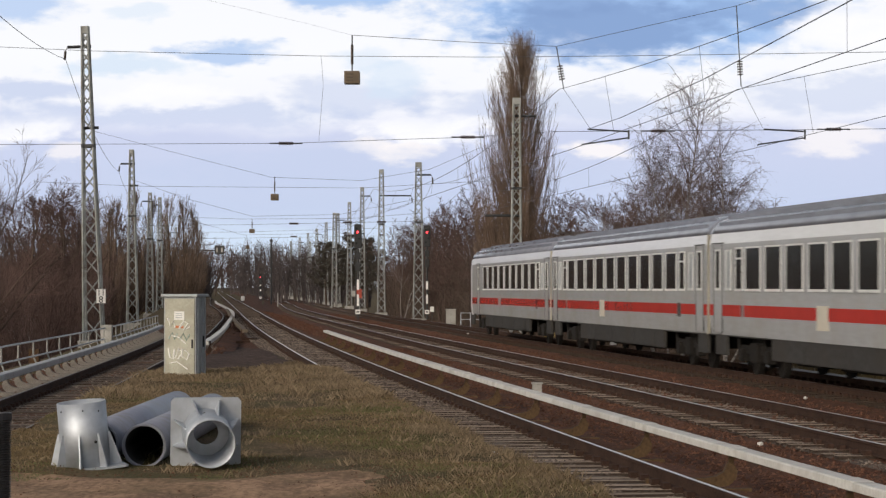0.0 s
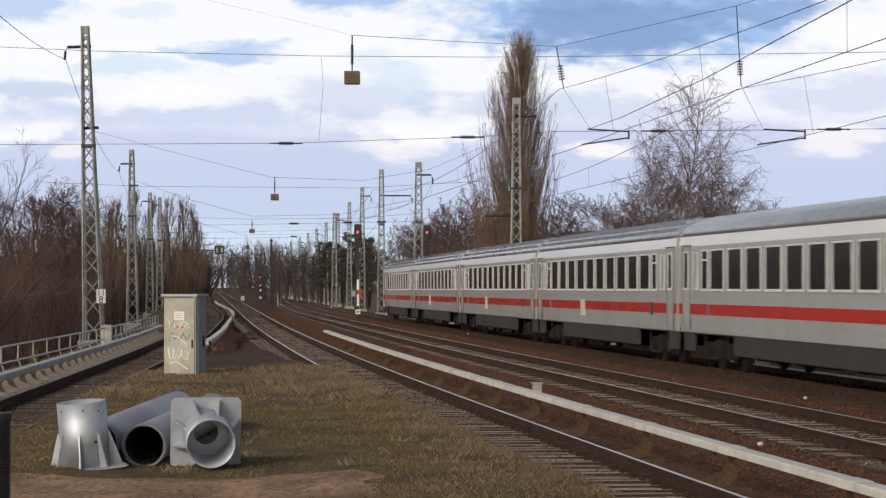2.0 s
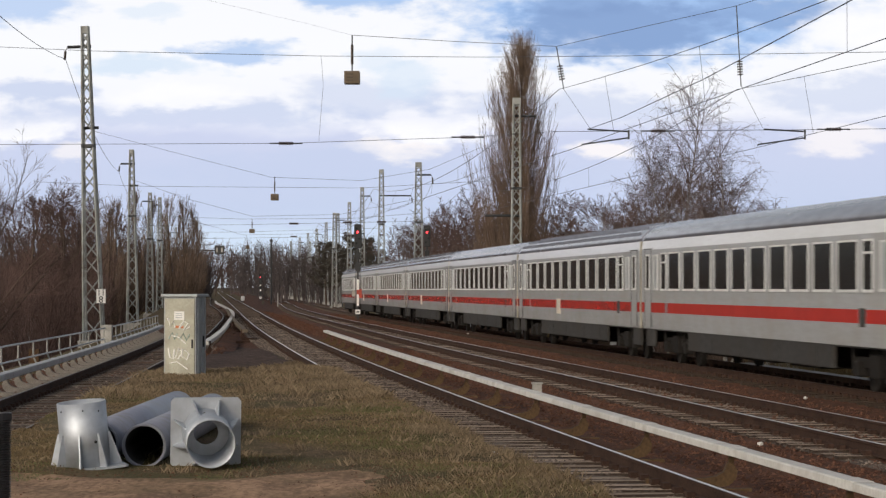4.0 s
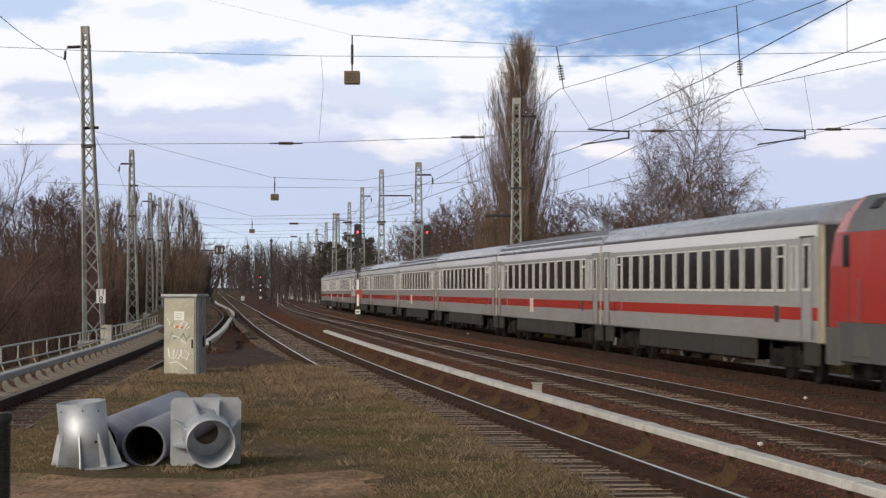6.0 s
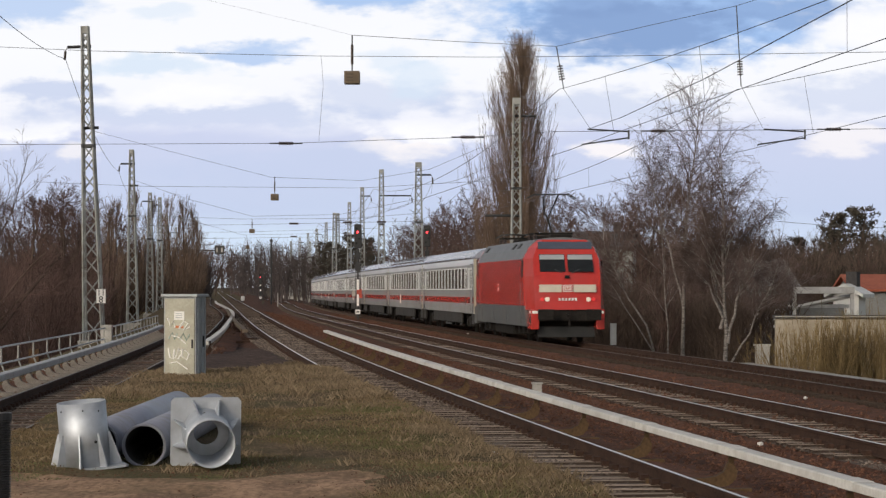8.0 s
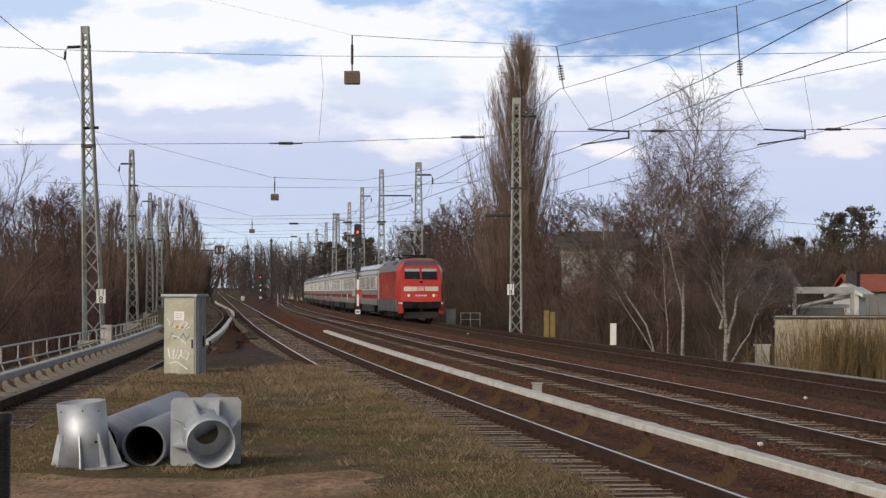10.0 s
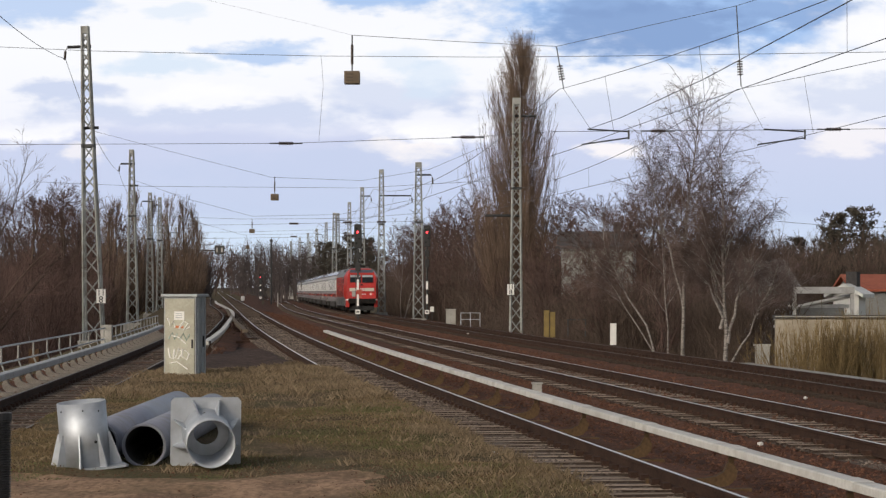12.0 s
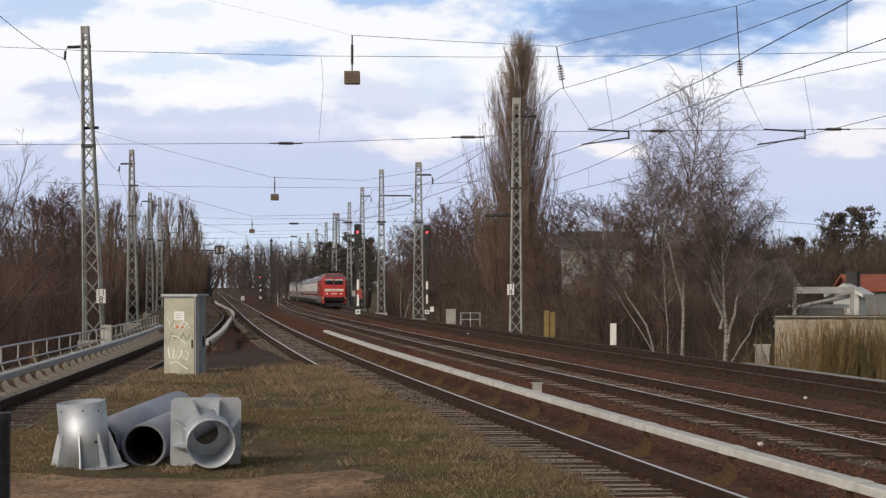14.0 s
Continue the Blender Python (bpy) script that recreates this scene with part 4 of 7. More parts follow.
# sky backdrop: a far low bank and a nearer upper layer of clouds, both drifting
def cloud_material(name, base_rows, blobs, fade=None, noise_k=0.65):
    """base_rows: (height, colour); blobs: (kind colour, x, z, rx, rz, weight)."""
    m = bpy.data.materials.new(name)
    m.use_nodes = True
    t = m.node_tree
    n, ln = t.nodes, t.links
    n.clear()
    tc = n.new("ShaderNodeTexCoord")
    sep0 = n.new("ShaderNodeSeparateXYZ")
    ln.new(tc.outputs["Object"], sep0.inputs[0])

    def math_node(op, a, b=None, clamp=False):
        k = n.new("ShaderNodeMath")
        k.operation = op
        k.use_clamp = clamp
        for i, v in ((0, a), (1, b)):
            if v is None:
                continue
            if isinstance(v, (int, float)):
                k.inputs[i].default_value = v
            else:
                ln.new(v, k.inputs[i])
        return k.outputs[0]

    def noise_node(scale, detail, stretch, seed):
        mp = n.new("ShaderNodeMapping")
        mp.inputs["Scale"].default_value = stretch
        mp.inputs["Location"].default_value = (seed, seed * 0.37, seed * 0.71)
        ln.new(tc.outputs["Object"], mp.inputs["Vector"])
        k = n.new("ShaderNodeTexNoise")
        k.inputs["Scale"].default_value = scale
        k.inputs["Detail"].default_value = detail
        k.inputs["Roughness"].default_value = 0.55
        ln.new(mp.outputs[0], k.inputs["Vector"])
        return k.outputs["Fac"]
    na = noise_node(0.0075, 7, (1, 1, 2.2), 11.0)
    nb = noise_node(0.006, 6, (1, 1, 2.6), 57.0)
    nc = noise_node(0.026, 8, (0.7, 1, 1.7), 91.0)
    dx = math_node("MULTIPLY", math_node("SUBTRACT", na, 0.5), 150)
    dz = math_node("MULTIPLY", math_node("SUBTRACT", nb, 0.5), 80)
    X = math_node("ADD", sep0.outputs["X"], dx)
    Z = math_node("ADD", sep0.outputs["Z"], dz)
    ramp = n.new("ShaderNodeValToRGB")
    z0, z1 = base_rows[0][0], base_rows[-1][0]
    while len(ramp.color_ramp.elements) < len(base_rows):
        ramp.color_ramp.elements.new(0.5)
    for el, (z, c) in zip(ramp.color_ramp.elements, base_rows):
        el.position = (z - z0) / (z1 - z0)
        el.color = (*c, 1)
    ln.new(math_node("DIVIDE", math_node("SUBTRACT", Z, z0), z1 - z0, True), ramp.inputs[0])
    col = ramp.outputs[0]
    for c, x, z, rx, rz, w in blobs:
        ex = math_node("DIVIDE", math_node("SUBTRACT", X, x), rx)
        ez = math_node("DIVIDE", math_node("SUBTRACT", Z, z), rz)
        d = math_node("SQRT", math_node("ADD", math_node("MULTIPLY", ex, ex), math_node("MULTIPLY", ez, ez)))
        d = math_node("ADD", d, math_node("MULTIPLY", math_node("SUBTRACT", nc, 0.5), noise_k * 2))
        mr = n.new("ShaderNodeMapRange")
        mr.interpolation_type = "SMOOTHSTEP"
        mr.inputs["From Min"].default_value = 1.25
        mr.inputs["From Max"].default_value = 0.55
        mr.inputs["To Max"].default_value = w
        ln.new(d, mr.inputs["Value"])
        mx = n.new("ShaderNodeMix")
        mx.data_type = "RGBA"
        mx.inputs["B"].default_value = (*c, 1)
        ln.new(mr.outputs[0], mx.inputs["Factor"])
        ln.new(col, mx.inputs["A"])
        col = mx.outputs["Result"]
    em = n.new("ShaderNodeEmission")
    ln.new(col, em.inputs["Color"])
    out = n.new("ShaderNodeOutputMaterial")
    if fade:
        mr = n.new("ShaderNodeMapRange")
        mr.interpolation_type = "SMOOTHSTEP"
        mr.inputs["From Min"].default_value = fade[0]
        mr.inputs["From Max"].default_value = fade[1]
        ln.new(Z, mr.inputs["Value"])
        tr = n.new("ShaderNodeBsdfTransparent")
        ms = n.new("ShaderNodeMixShader")
        ln.new(mr.outputs[0], ms.inputs[0])
        ln.new(tr.outputs[0], ms.inputs[1])
        ln.new(em.outputs[0], ms.inputs[2])
        ln.new(ms.outputs[0], out.inputs["Surface"])
    else:
        ln.new(em.outputs[0], out.inputs["Surface"])
    return m


C_WHITE, C_WARM, C_LAV, C_BLUE, C_SLATE, C_PALE = (1.0, 1.0, 1.04), (1.0, 0.96, 0.97), (0.57, 0.65, 0.86), (0.38, 0.56, 0.88), (0.235, 0.355, 0.62), (0.68, 0.80, 0.95)


def px(x, y):
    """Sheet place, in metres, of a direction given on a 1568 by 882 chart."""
    return (x - 784) * 0.9873, (505 - y) * 0.9873


def blob(c, x, y, rx, ry, w=1.0):
    return (c, *px(x, y), rx * 0.9873, ry * 0.9873, w)


low_rows = [(0, (0.78, 0.85, 0.93)), (60, (0.64, 0.74, 0.90)), (130, (0.58, 0.66, 0.86)), (260, (0.63, 0.68, 0.88)), (330, (0.76, 0.80, 0.95))]
low_blobs = [blob(C_WHITE, 755, 232, 115, 34), blob(C_WARM, 700, 268, 75, 16), blob(C_WARM, 1070, 268, 75, 16, 0.9), blob(C_WARM, 1480, 245, 90, 28, 0.8), blob(C_WARM, 130, 275, 40, 15, 0.7), blob(C_PALE, 500, 440, 300, 40, 0.6), blob(C_LAV, 560, 300, 300, 40, 0.5), blob(C_WHITE, 40, 225, 120, 35, 0.95)]
up_rows = [(240, (0.86, 0.88, 0.99)), (330, (0.95, 0.96, 1.01)), (400, (0.97, 0.98, 1.02)), (520, (0.95, 0.96, 1.0))]
up_blobs = [blob(C_LAV, 300, 205, 330, 26, 0.75), blob(C_LAV, 60, 165, 90, 22, 0.8), blob(C_LAV, 640, 175, 150, 35, 0.6), blob(C_PALE, 700, 150, 60, 40, 0.6), blob(C_LAV, 1000, 195, 260, 35, 0.65), blob(C_LAV, 1500, 170, 180, 40, 0.6), blob(C_BLUE, 415, 95, 110, 20, 0.75), blob(C_PALE, 240, 125, 130, 18, 0.8), blob(C_WHITE, 300, 180, 130, 24, 0.9),
            blob(C_BLUE, 20, 15, 130, 34, 0.7), blob(C_BLUE, 600, -10, 120, 32, 0.9), blob(C_BLUE, 1130, 28, 370, 92, 1.0), blob(C_SLATE, 1080, 55, 210, 52, 0.8), blob(C_SLATE, 1010, 10, 110, 30, 0.6), blob(C_SLATE, 1330, 25, 150, 26, 0.55), blob(C_WHITE, 1500, 60, 120, 34, 0.95), blob(C_PALE, 660, 110, 50, 24, 0.5), blob(C_PALE, 250, 30, 60, 14, 0.5)]


def sky_sheet(name, y, x0, x1, z0, z1, material, label):
    v = [(x0, 0, z0), (x1, 0, z0), (x1, 0, z1), (x0, 0, z1)]
    ob = pydata(name, v, [(0, 1, 2, 3)], material)
    ob.location = (0, y, 2.07)
    return tagged(ob, label, "sky", "", "structure")


SKY_LOW = sky_sheet("backdrop", 4500, -1500, 1500, -60, 900, cloud_material("low_clouds", low_rows, low_blobs), "pale lavender sky with low white clouds")
SKY_HIGH = sky_sheet("backdrop", 4450, -1500, 1500, 120, 880, cloud_material("upper_clouds", up_rows, up_blobs, fade=(255, 300)), "bright white clouds with blue gaps in the upper sky")


# masts and overhead line
def bar(bm, a, b, w):
    """A square bar between two points."""
    a, b = Vector(a), Vector(b)
    d = (b - a).normalized()
    u = d.orthogonal().normalized()
    v = d.cross(u)
    q = [[bm.verts.new(p + (u * i + v * j) * w / 2) for i, j in ((-1, -1), (1, -1), (1, 1), (-1, 1))] for p in (a, b)]
    for j in range(4):
        bm.faces.new((q[0][j], q[0][(j + 1) % 4], q[1][(j + 1) % 4], q[1][j]))
    bm.faces.new(q[0][::-1])
    bm.faces.new(q[1])


def lattice_mast(x, y, base, top, w0, w1, label, lean=0.0, arms=(), rows=None, turn=0.0):
    e = tagged(empty("lattice_mast"), label, "mast", "overhead line masts")
    h = top - base
    rows = rows or max(8, int(h / 0.75))
    leg = 0.09 if w0 > 0.5 else 0.075

    def corner(i, z):
        w = (w0 + (w1 - w0) * z / h) / 2
        return ((-1, 1, 1, -1)[i] * w, (-1, -1, 1, 1)[i] * w, z)
    for i in range(4):
        bm = bmesh.new()
        bar(bm, corner(i, 0), corner(i, h), leg)
        part("leg", bm, M_MAST, e)
    bm = bmesh.new()
    z = 0.15
    k = 0
    while z < h - 0.5:
        w = w0 + (w1 - w0) * z / h
        z2 = min(z + w * 1.05 + 0.12, h - 0.3)
        for i in range(4):
            j = (i + 1) % 4
            a, b = (i, j) if (k + i) % 2 else (j, i)
            bar(bm, corner(a, z), corner(b, z2), 0.05)
        z = z2
        k += 1
    part("bracing", bm, M_MAST, e)
    part("cap", boxes((-w1 / 2 - 0.05, w1 / 2 + 0.05, -w1 / 2 - 0.05, w1 / 2 + 0.05, h - 0.35, h), bevel=0.01), M_MAST, e)
    part("foundation", boxes((-w0 / 2 - 0.25, w0 / 2 + 0.25, -w0 / 2 - 0.25, w0 / 2 + 0.25, -0.9, 0.12), bevel=0.03), M_CONCRETE, e)
    for z, l, drop in arms:
        s = 1 if l > 0 else -1
        bm = bmesh.new()
        bar(bm, (-s * 0.25, 0, z - base), (l, 0, z - base), 0.10)
        arm = part("arm", bm, M_DARKMAST, e, "dark steel cross arm")
        if drop:
            bm = bmesh.new()
            tube(bm, [(l, 0, z - base), (l + 0.1 * s, 0, z - base - drop * 0.3)], 0.02)
            tube(bm, [(l + 0.1 * s, 0, z - base - drop * 0.3), (l + 0.14 * s, 0, z - base - drop)], 0.06, 8)
            part("insulator", bm, M_INSUL, arm)
    for zc in (0.62,):
        w = w0 + (w1 - w0) * zc
        part("collar", boxes((-w / 2 - 0.06, w / 2 + 0.06, -w / 2 - 0.06, w / 2 + 0.06, zc * h - 0.07, zc * h + 0.07)), M_DARKMAST, e)
    e.matrix_world = pose(x, y, base, 0, lean, turn)
    return e


def text_mesh(words, size, material, parent, m, name="digits"):
    cu = bpy.data.curves.new(name, "FONT")
    cu.body = words
    cu.size = size
    cu.extrude = 0.004
    cu.align_x = "CENTER"
    tmp = new(name, cu)
    me = bpy.data.meshes.new_from_object(tmp.evaluated_get(bpy.context.evaluated_depsgraph_get()))
    bpy.data.objects.remove(tmp)
    me.materials.clear()
    me.materials.append(material)
    o = new(name, me)
    o.parent = parent
    o.matrix_local = m
    return o


def km_sign(x, y, z, s, label):
    e = tagged(empty("distance_sign"), label, "sign", "distance signs")
    plate = part("plate", boxes((-0.21 * s, 0.21 * s, -0.015, 0.015, -0.31 * s, 0.31 * s), bevel=0.008), M_WHITE, e)
    bm = bmesh.new()
    for a in ((-0.21, -0.19, -0.31, 0.31), (0.19, 0.21, -0.31, 0.31), (-0.19, 0.19, -0.31, -0.29), (-0.19, 0.19, 0.29, 0.31)):
        box(bm, a[0] * s, a[1] * s, -0.019, -0.012, a[2] * s, a[3] * s)
    part("border", bm, M_BLACK, e)
    text_mesh("1", 0.38 * s, M_BLACK, e, pose(-0.085 * s, -0.02, 0.02 * s, 90))
    text_mesh("1", 0.38 * s, M_BLACK, e, pose(0.085 * s, -0.02, 0.02 * s, 90))
    text_mesh("8", 0.38 * s, M_BLACK, e, pose(0, -0.02, -0.27 * s, 90))
    part("clamp", boxes((-0.3 * s, 0.3 * s, 0.015, 0.05, -0.03, 0.03)), M_DARKMAST, e)
    e.matrix_world = pose(x, y, z)
    return e


MAST_L = "grey steel lattice mast beside the suburban track"
MAST_R = "grey steel lattice mast beside the main line"
lattice_mast(-16.25, 120, -0.6, 14.15, 0.86, 0.26, MAST_L + " with a short arm", lean=-1.75, arms=((13.2, -0.85, 0.6), (9.4, 0.5, 0)))
lattice_mast(-24.1, 200, -1.0, 12.6, 0.82, 0.26, MAST_L + " with a short arm", lean=-0.4, arms=((11.5, -0.85, 0.6), (9.8, 0.5, 0)))
for x, y, top in ((-30.5, 268, 11.7), (-33.0, 300, 12.3), (-37.1, 345, 11.6), (-42.5, 395, 12.0), (-47.2, 455, 12.3), (-52.0, 520, 12.6), (-61, 630, 12.4), (-70, 760, 12.6)):
    lattice_mast(x, y, -1.0, top, 0.75, 0.26, MAST_L, arms=((top - 0.9, -0.8, 0.5),))
lattice_mast(4.02, 142, -0.75, 12.4, 0.62, 0.34, "grey steel lattice mast before the tall poplar", lean=0.2, arms=((11.4, 1.05, 0.7), (5.9, -1.75, 0)))
lattice_mast(-1.95, 205, -0.7, 11.85, 0.80, 0.38, MAST_R, arms=((10.85, 1.0, 0.7),))
lattice_mast(-5.98, 250, -0.7, 13.3, 0.70, 0.34, "grey steel lattice mast with a long cross arm", arms=((10.75, 2.85, 0.6),))
for x, y, top, l in ((-9.1, 290, 13.1, 0.9), (-12.0, 330, 12.7, 0), (-15.1, 370, 12.4, 1.0), (-18.7, 412, 12.1, 0), (-22.3, 455, 12.0, 0.9), (-26.2, 500, 12.2, 0), (-30.6, 550, 12.2, 0.9), (-36, 610, 12.5, 0), (-43, 690, 12.5, 0), (-52, 790, 12.5, 0), (-13.4, 318, 11.0, 0), (-24.3, 470, 10.0, 0)):
    lattice_mast(x, y, -0.7, top, 0.66, 0.3, MAST_R, arms=((top - 1.0, l, 0.6),) if l else ())
km_sign(-15.85, 119.4, 1.56, 1.12, "white distance sign with black digits on a lattice mast")
km_sign(3.72, 141.5, 1.83, 1.0, "white distance sign with black digits beside the main line")


def wire(name, pts, r, label, category="cable", n=4, material=M_WIRE):
    bm = bmesh.new()
    tube(bm, pts, r, n)
    return tagged(part(name, bm, material), label, category)


def sag(a, b, drop, n=14):
    a, b = Vector(a), Vector(b)
    return [a.lerp(b, i / n) - Vector((0, 0, 4 * drop * (i / n) * (1 - i / n))) for i in range(n + 1)]


SPANS = [-10, 66, 132, 200, 270, 340, 410, 480, 550]


def catenary(off, label):
    """Messenger, contact wire and droppers over one track, span by span."""
    e = tagged(empty("overhead_line"), label, "overhead line", "overhead lines")
    for k, (a, b) in enumerate(zip(SPANS, SPANS[1:])):
        st = (0.38 if k % 2 else -0.38), (-0.38 if k % 2 else 0.38)
        pa, pb = Vector((line_x(a, off + 0.1), a, 7.1)), Vector((line_x(b, off + 0.1), b, 7.1))
        mess = sag(pa, pb, 0.95 if k else 0.72, 22)
        for q in mess:
            q.x = line_x(q.y, off + 0.1)
            q.z += grade(q.y)
        bm = bmesh.new()
        tube(bm, mess, 0.008 + 0.00002 * a, 4)
        m = part("messenger_wire", bm, M_WIRE, e)
        bm = bmesh.new()
        tube(bm, [(line_x(a + (b - a) * i / 12, off + st[0] + (st[1] - st[0]) * i / 12), a + (b - a) * i / 12, 5.55 + grade(a + (b - a) * i / 12)) for i in range(13)], 0.008 + 0.00002 * a, 4)
        part("contact_wire", bm, M_WIRE, e)
        if k < 4:
            for i in range(2, 22, 3):
                q = mess[i]
                f = (q.y - a) / (b - a)
                bm = bmesh.new()
                tube(bm, [q, (line_x(q.y, off + st[0] + (st[1] - st[0]) * f), q.y, 5.55 + grade(q.y))], 0.005, 3)
                part("dropper", bm, M_WIRE, m)
    return e


catenary(0.0, "thin overhead wires above the main line track")
catenary(TRACK_B, "thin overhead wires above the middle track")


def hanging_box(x, y, z0, z1, s, label):
    """A block on a rod, hung from a cross wire."""
    e = tagged(empty("hanging_weight"), label, "hanging weight", "hanging weights")
    part("block", boxes((-s / 2, s / 2, -s / 2, s / 2, 0, s * 0.82), bevel=0.02), M_BLOCK, e, "brown ribbed block")
    for k in range(3):
        part("rib", boxes((-s * 0.35, s * 0.1, -s / 2 - 0.012, -s / 2, s * (0.18 + 0.2 * k), s * (0.23 + 0.2 * k))), M_INSUL, e)
    bm = bmesh.new()
    tube(bm, [(0, 0, s * 0.8), (0, 0, z1 - z0)], 0.018, 6)
    part("rod", bm, M_WIRE, e)
    bm = bmesh.new()
    tube(bm, [(0, 0, z1 - z0 - 0.75), (0, 0, z1 - z0 - 0.25)], 0.035, 8)
    part("insulator", bm, M_INSUL, e)
    e.matrix_world = pose(x, y, z0)
    return e


M_BLOCK = mat("brown_block", (0.17, 0.125, 0.085), (0.10, 0.075, 0.05), 0.8)
LY = 66.0
LS = LY / 4558


def at66(x, y):
    return ((x - 784) * LS, LY, 2.07 + (505 - y) * LS)


CROSS = "thin steel cross wire spanning all the tracks"
wire("cross_wire", [at66(-500, 62), at66(0, 83), at66(160, 90), at66(560, 99), at66(860, 101), at66(1100, 99), at66(1568, 92), at66(2000, 80)], 0.009, CROSS)
wire("cross_wire", [at66(-500, 258), at66(0, 256), at66(500, 254), at66(830, 243), at66(985, 233), at66(1400, 230), at66(1568, 228), at66(2000, 220)], 0.009, CROSS)
wire("cross_wire", [at66(200, -40), at66(540, 41), at66(622, 62)], 0.003, CROSS)
wire("cross_wire", [at66(622, 62), at66(800, 73), at66(985, 82), at66(1300, 11), at66(1700, -110)], 0.009, CROSS)
wire("dropper_wire", [at66(568, 99), at66(572, 150), at66(568, 200), at66(564, 252)], 0.006, "thin slack dropper wire between two cross wires")
for x, y in ((506, 254), (828, 243), (1165, 232), (1476, 229)):
    c = at66(x, y)
    e = tagged(empty("insulator", pose(*c)), "dark rod insulator in a cross wire", "insulator", "cross wire insulators")
    bm = bmesh.new()
    for k in range(9):
        tube(bm, [(-0.17 + 0.04 * k, 0, 0), (-0.15 + 0.04 * k, 0, 0)], 0.045, 8)
    tube(bm, [(-0.19, 0, 0), (0.19, 0, 0)], 0.028, 8)
    part("rod", bm, M_INSUL, e)
    for s in (-1, 1):
        bm = bmesh.new()
        tube(bm, [(s * 0.18, 0, 0), (s * 0.42, 0, 0)], 0.018, 6)
        part("fitting", bm, M_WIRE, e)
for (x0, y0), (x1, y1), (x2, y2) in (((985, 82), (998, 158), (1045, 228)), ((1304, 10), (1312, 152), (1350, 226))):
    e = tagged(empty("hanger"), "insulator string hung from the upper cross wire", "insulator", "insulator strings")
    a, b, c = Vector(at66(x0, y0)), Vector(at66(x1, y1)), Vector(at66(x2, y2))
    part("hanger_wire", tube(bmesh.new(), [a, b], 0.014), M_WIRE, e)
    bm = bmesh.new()
    for k in range(6):
        q = a.lerp(b, 0.45 + 0.06 * k if y0 > 50 else 0.69 + 0.032 * k)
        tube(bm, [q, q + (b - a).normalized() * 0.03], 0.075, 8)
    part("string", bm, M_INSUL, e)
    part("tail_wire", tube(bmesh.new(), [b, c], 0.007, 4), M_WIRE, e)
for dx in (0, 312):
    e = tagged(empty("steady_arm"), "dark registration arm holding the contact wire", "steady arm", "steady arms")
    for nm, pts, r in (("tube", [at66(1040 + dx, 229), at66(1113 + dx, 233)], 0.022), ("tip", [at66(1113 + dx, 230), at66(1113 + dx, 247)], 0.024), ("arm", [at66(1113 + dx, 244), at66(1030 + dx, 256), at66(1029 + dx, 259)], 0.02)):
        part(nm, tube(bmesh.new(), pts, r), M_WIRE, e)
hanging_box(at66(623, 0)[0], 66, at66(0, 149)[2], at66(0, 62)[2], 0.40, "brown block on a rod hung from the cross wires")
for yy, bx, by, top in ((132, 486, 355, 313), (200, 446, 413, 387), (270, 438, 441, 425)):
    k = yy / 4558
    hanging_box((bx - 784) * k, yy, 2.07 + (505 - by) * k, 2.07 + (505 - top) * k, 0.40, "small brown block hung from far cross wires")
for yy, rows in ((132, (((165, 232), (300, 268), (480, 314), (640, 320), (760, 300), (913, 235)), ((60, 322), (250, 330), (640, 333), (760, 326), (913, 318)))),
                 (200, (((234, 318), (330, 352), (446, 383), (600, 380), (740, 352)), ((234, 382), (430, 388), (620, 387), (740, 378)), ((234, 400), (430, 398), (740, 392)))),
                 (270, (((270, 372), (430, 416), (560, 414), (675, 380)), ((270, 412), (430, 411), (675, 404)), ((270, 424), (675, 418)))),
                 (340, (((290, 430), (460, 437), (618, 428)), ((290, 446), (460, 448), (618, 440))))):
    k = yy / 4558
    for r in rows:
        wire("cross_wire", [((x - 784) * k, yy, 2.07 + (505 - y) * k) for x, y in r], (0.009 if yy < 140 else 0.012) + 0.00002 * yy, "thin far cross wire between two lattice masts")
    for x, y in ((rows[1][1][0] + 90, rows[1][1][1] + 8), (rows[1][1][0] + 185, rows[1][1][1] + 6), (rows[1][1][0] + 245, rows[1][1][1] + 5)) if yy > 140 else ():
        e = tagged(empty("insulator", pose((x - 784) * k, yy, 2.07 + (505 - y) * k)), "dark rod insulator in a far cross wire", "insulator", "cross wire insulators")
        part("rod", tube(bmesh.new(), [(-0.35, 0, 0), (0.35, 0, 0)], 0.075, 8), M_INSUL, e)
wire("contact_wire", [(3.72, 66, 6.07), (4.16, 60, 5.98), (4.88, 48, 5.92), (5.47, 35, 5.90), (6.2, 18, 5.95)], 0.009, "thin overlapping contact wire above the middle track")
FEED = "thin sagging feeder wire from mast to mast"
tops = [(-13.6, 55, 12.6), (-17.6, 120, 12.6), (-25.2, 200, 10.9), (-31.3, 268, 10.3), (-33.8, 300, 10.9), (-37.9, 345, 10.2), (-43.3, 395, 10.6)]
for a, b in zip(tops, tops[1:]):
    wire("feeder_wire", sag(a, b, 0.9), 0.012 + 0.00002 * a[1], FEED)
ftop = [(5.2, 142, 10.7), (-0.9, 205, 10.15), (-3.0, 250, 10.15), (-8.1, 290, 11.5), (-14.0, 370, 10.8)]
for a, b in zip(ftop, ftop[1:]):
    wire("feeder_wire", sag(a, b, 0.8), 0.012 + 0.00002 * a[1], FEED)
wire("feeder_wire", sag((24.0, 190, 6.85), (36, 192, 6.3), 0.15), 0.02, "thin wire running off beyond the houses")


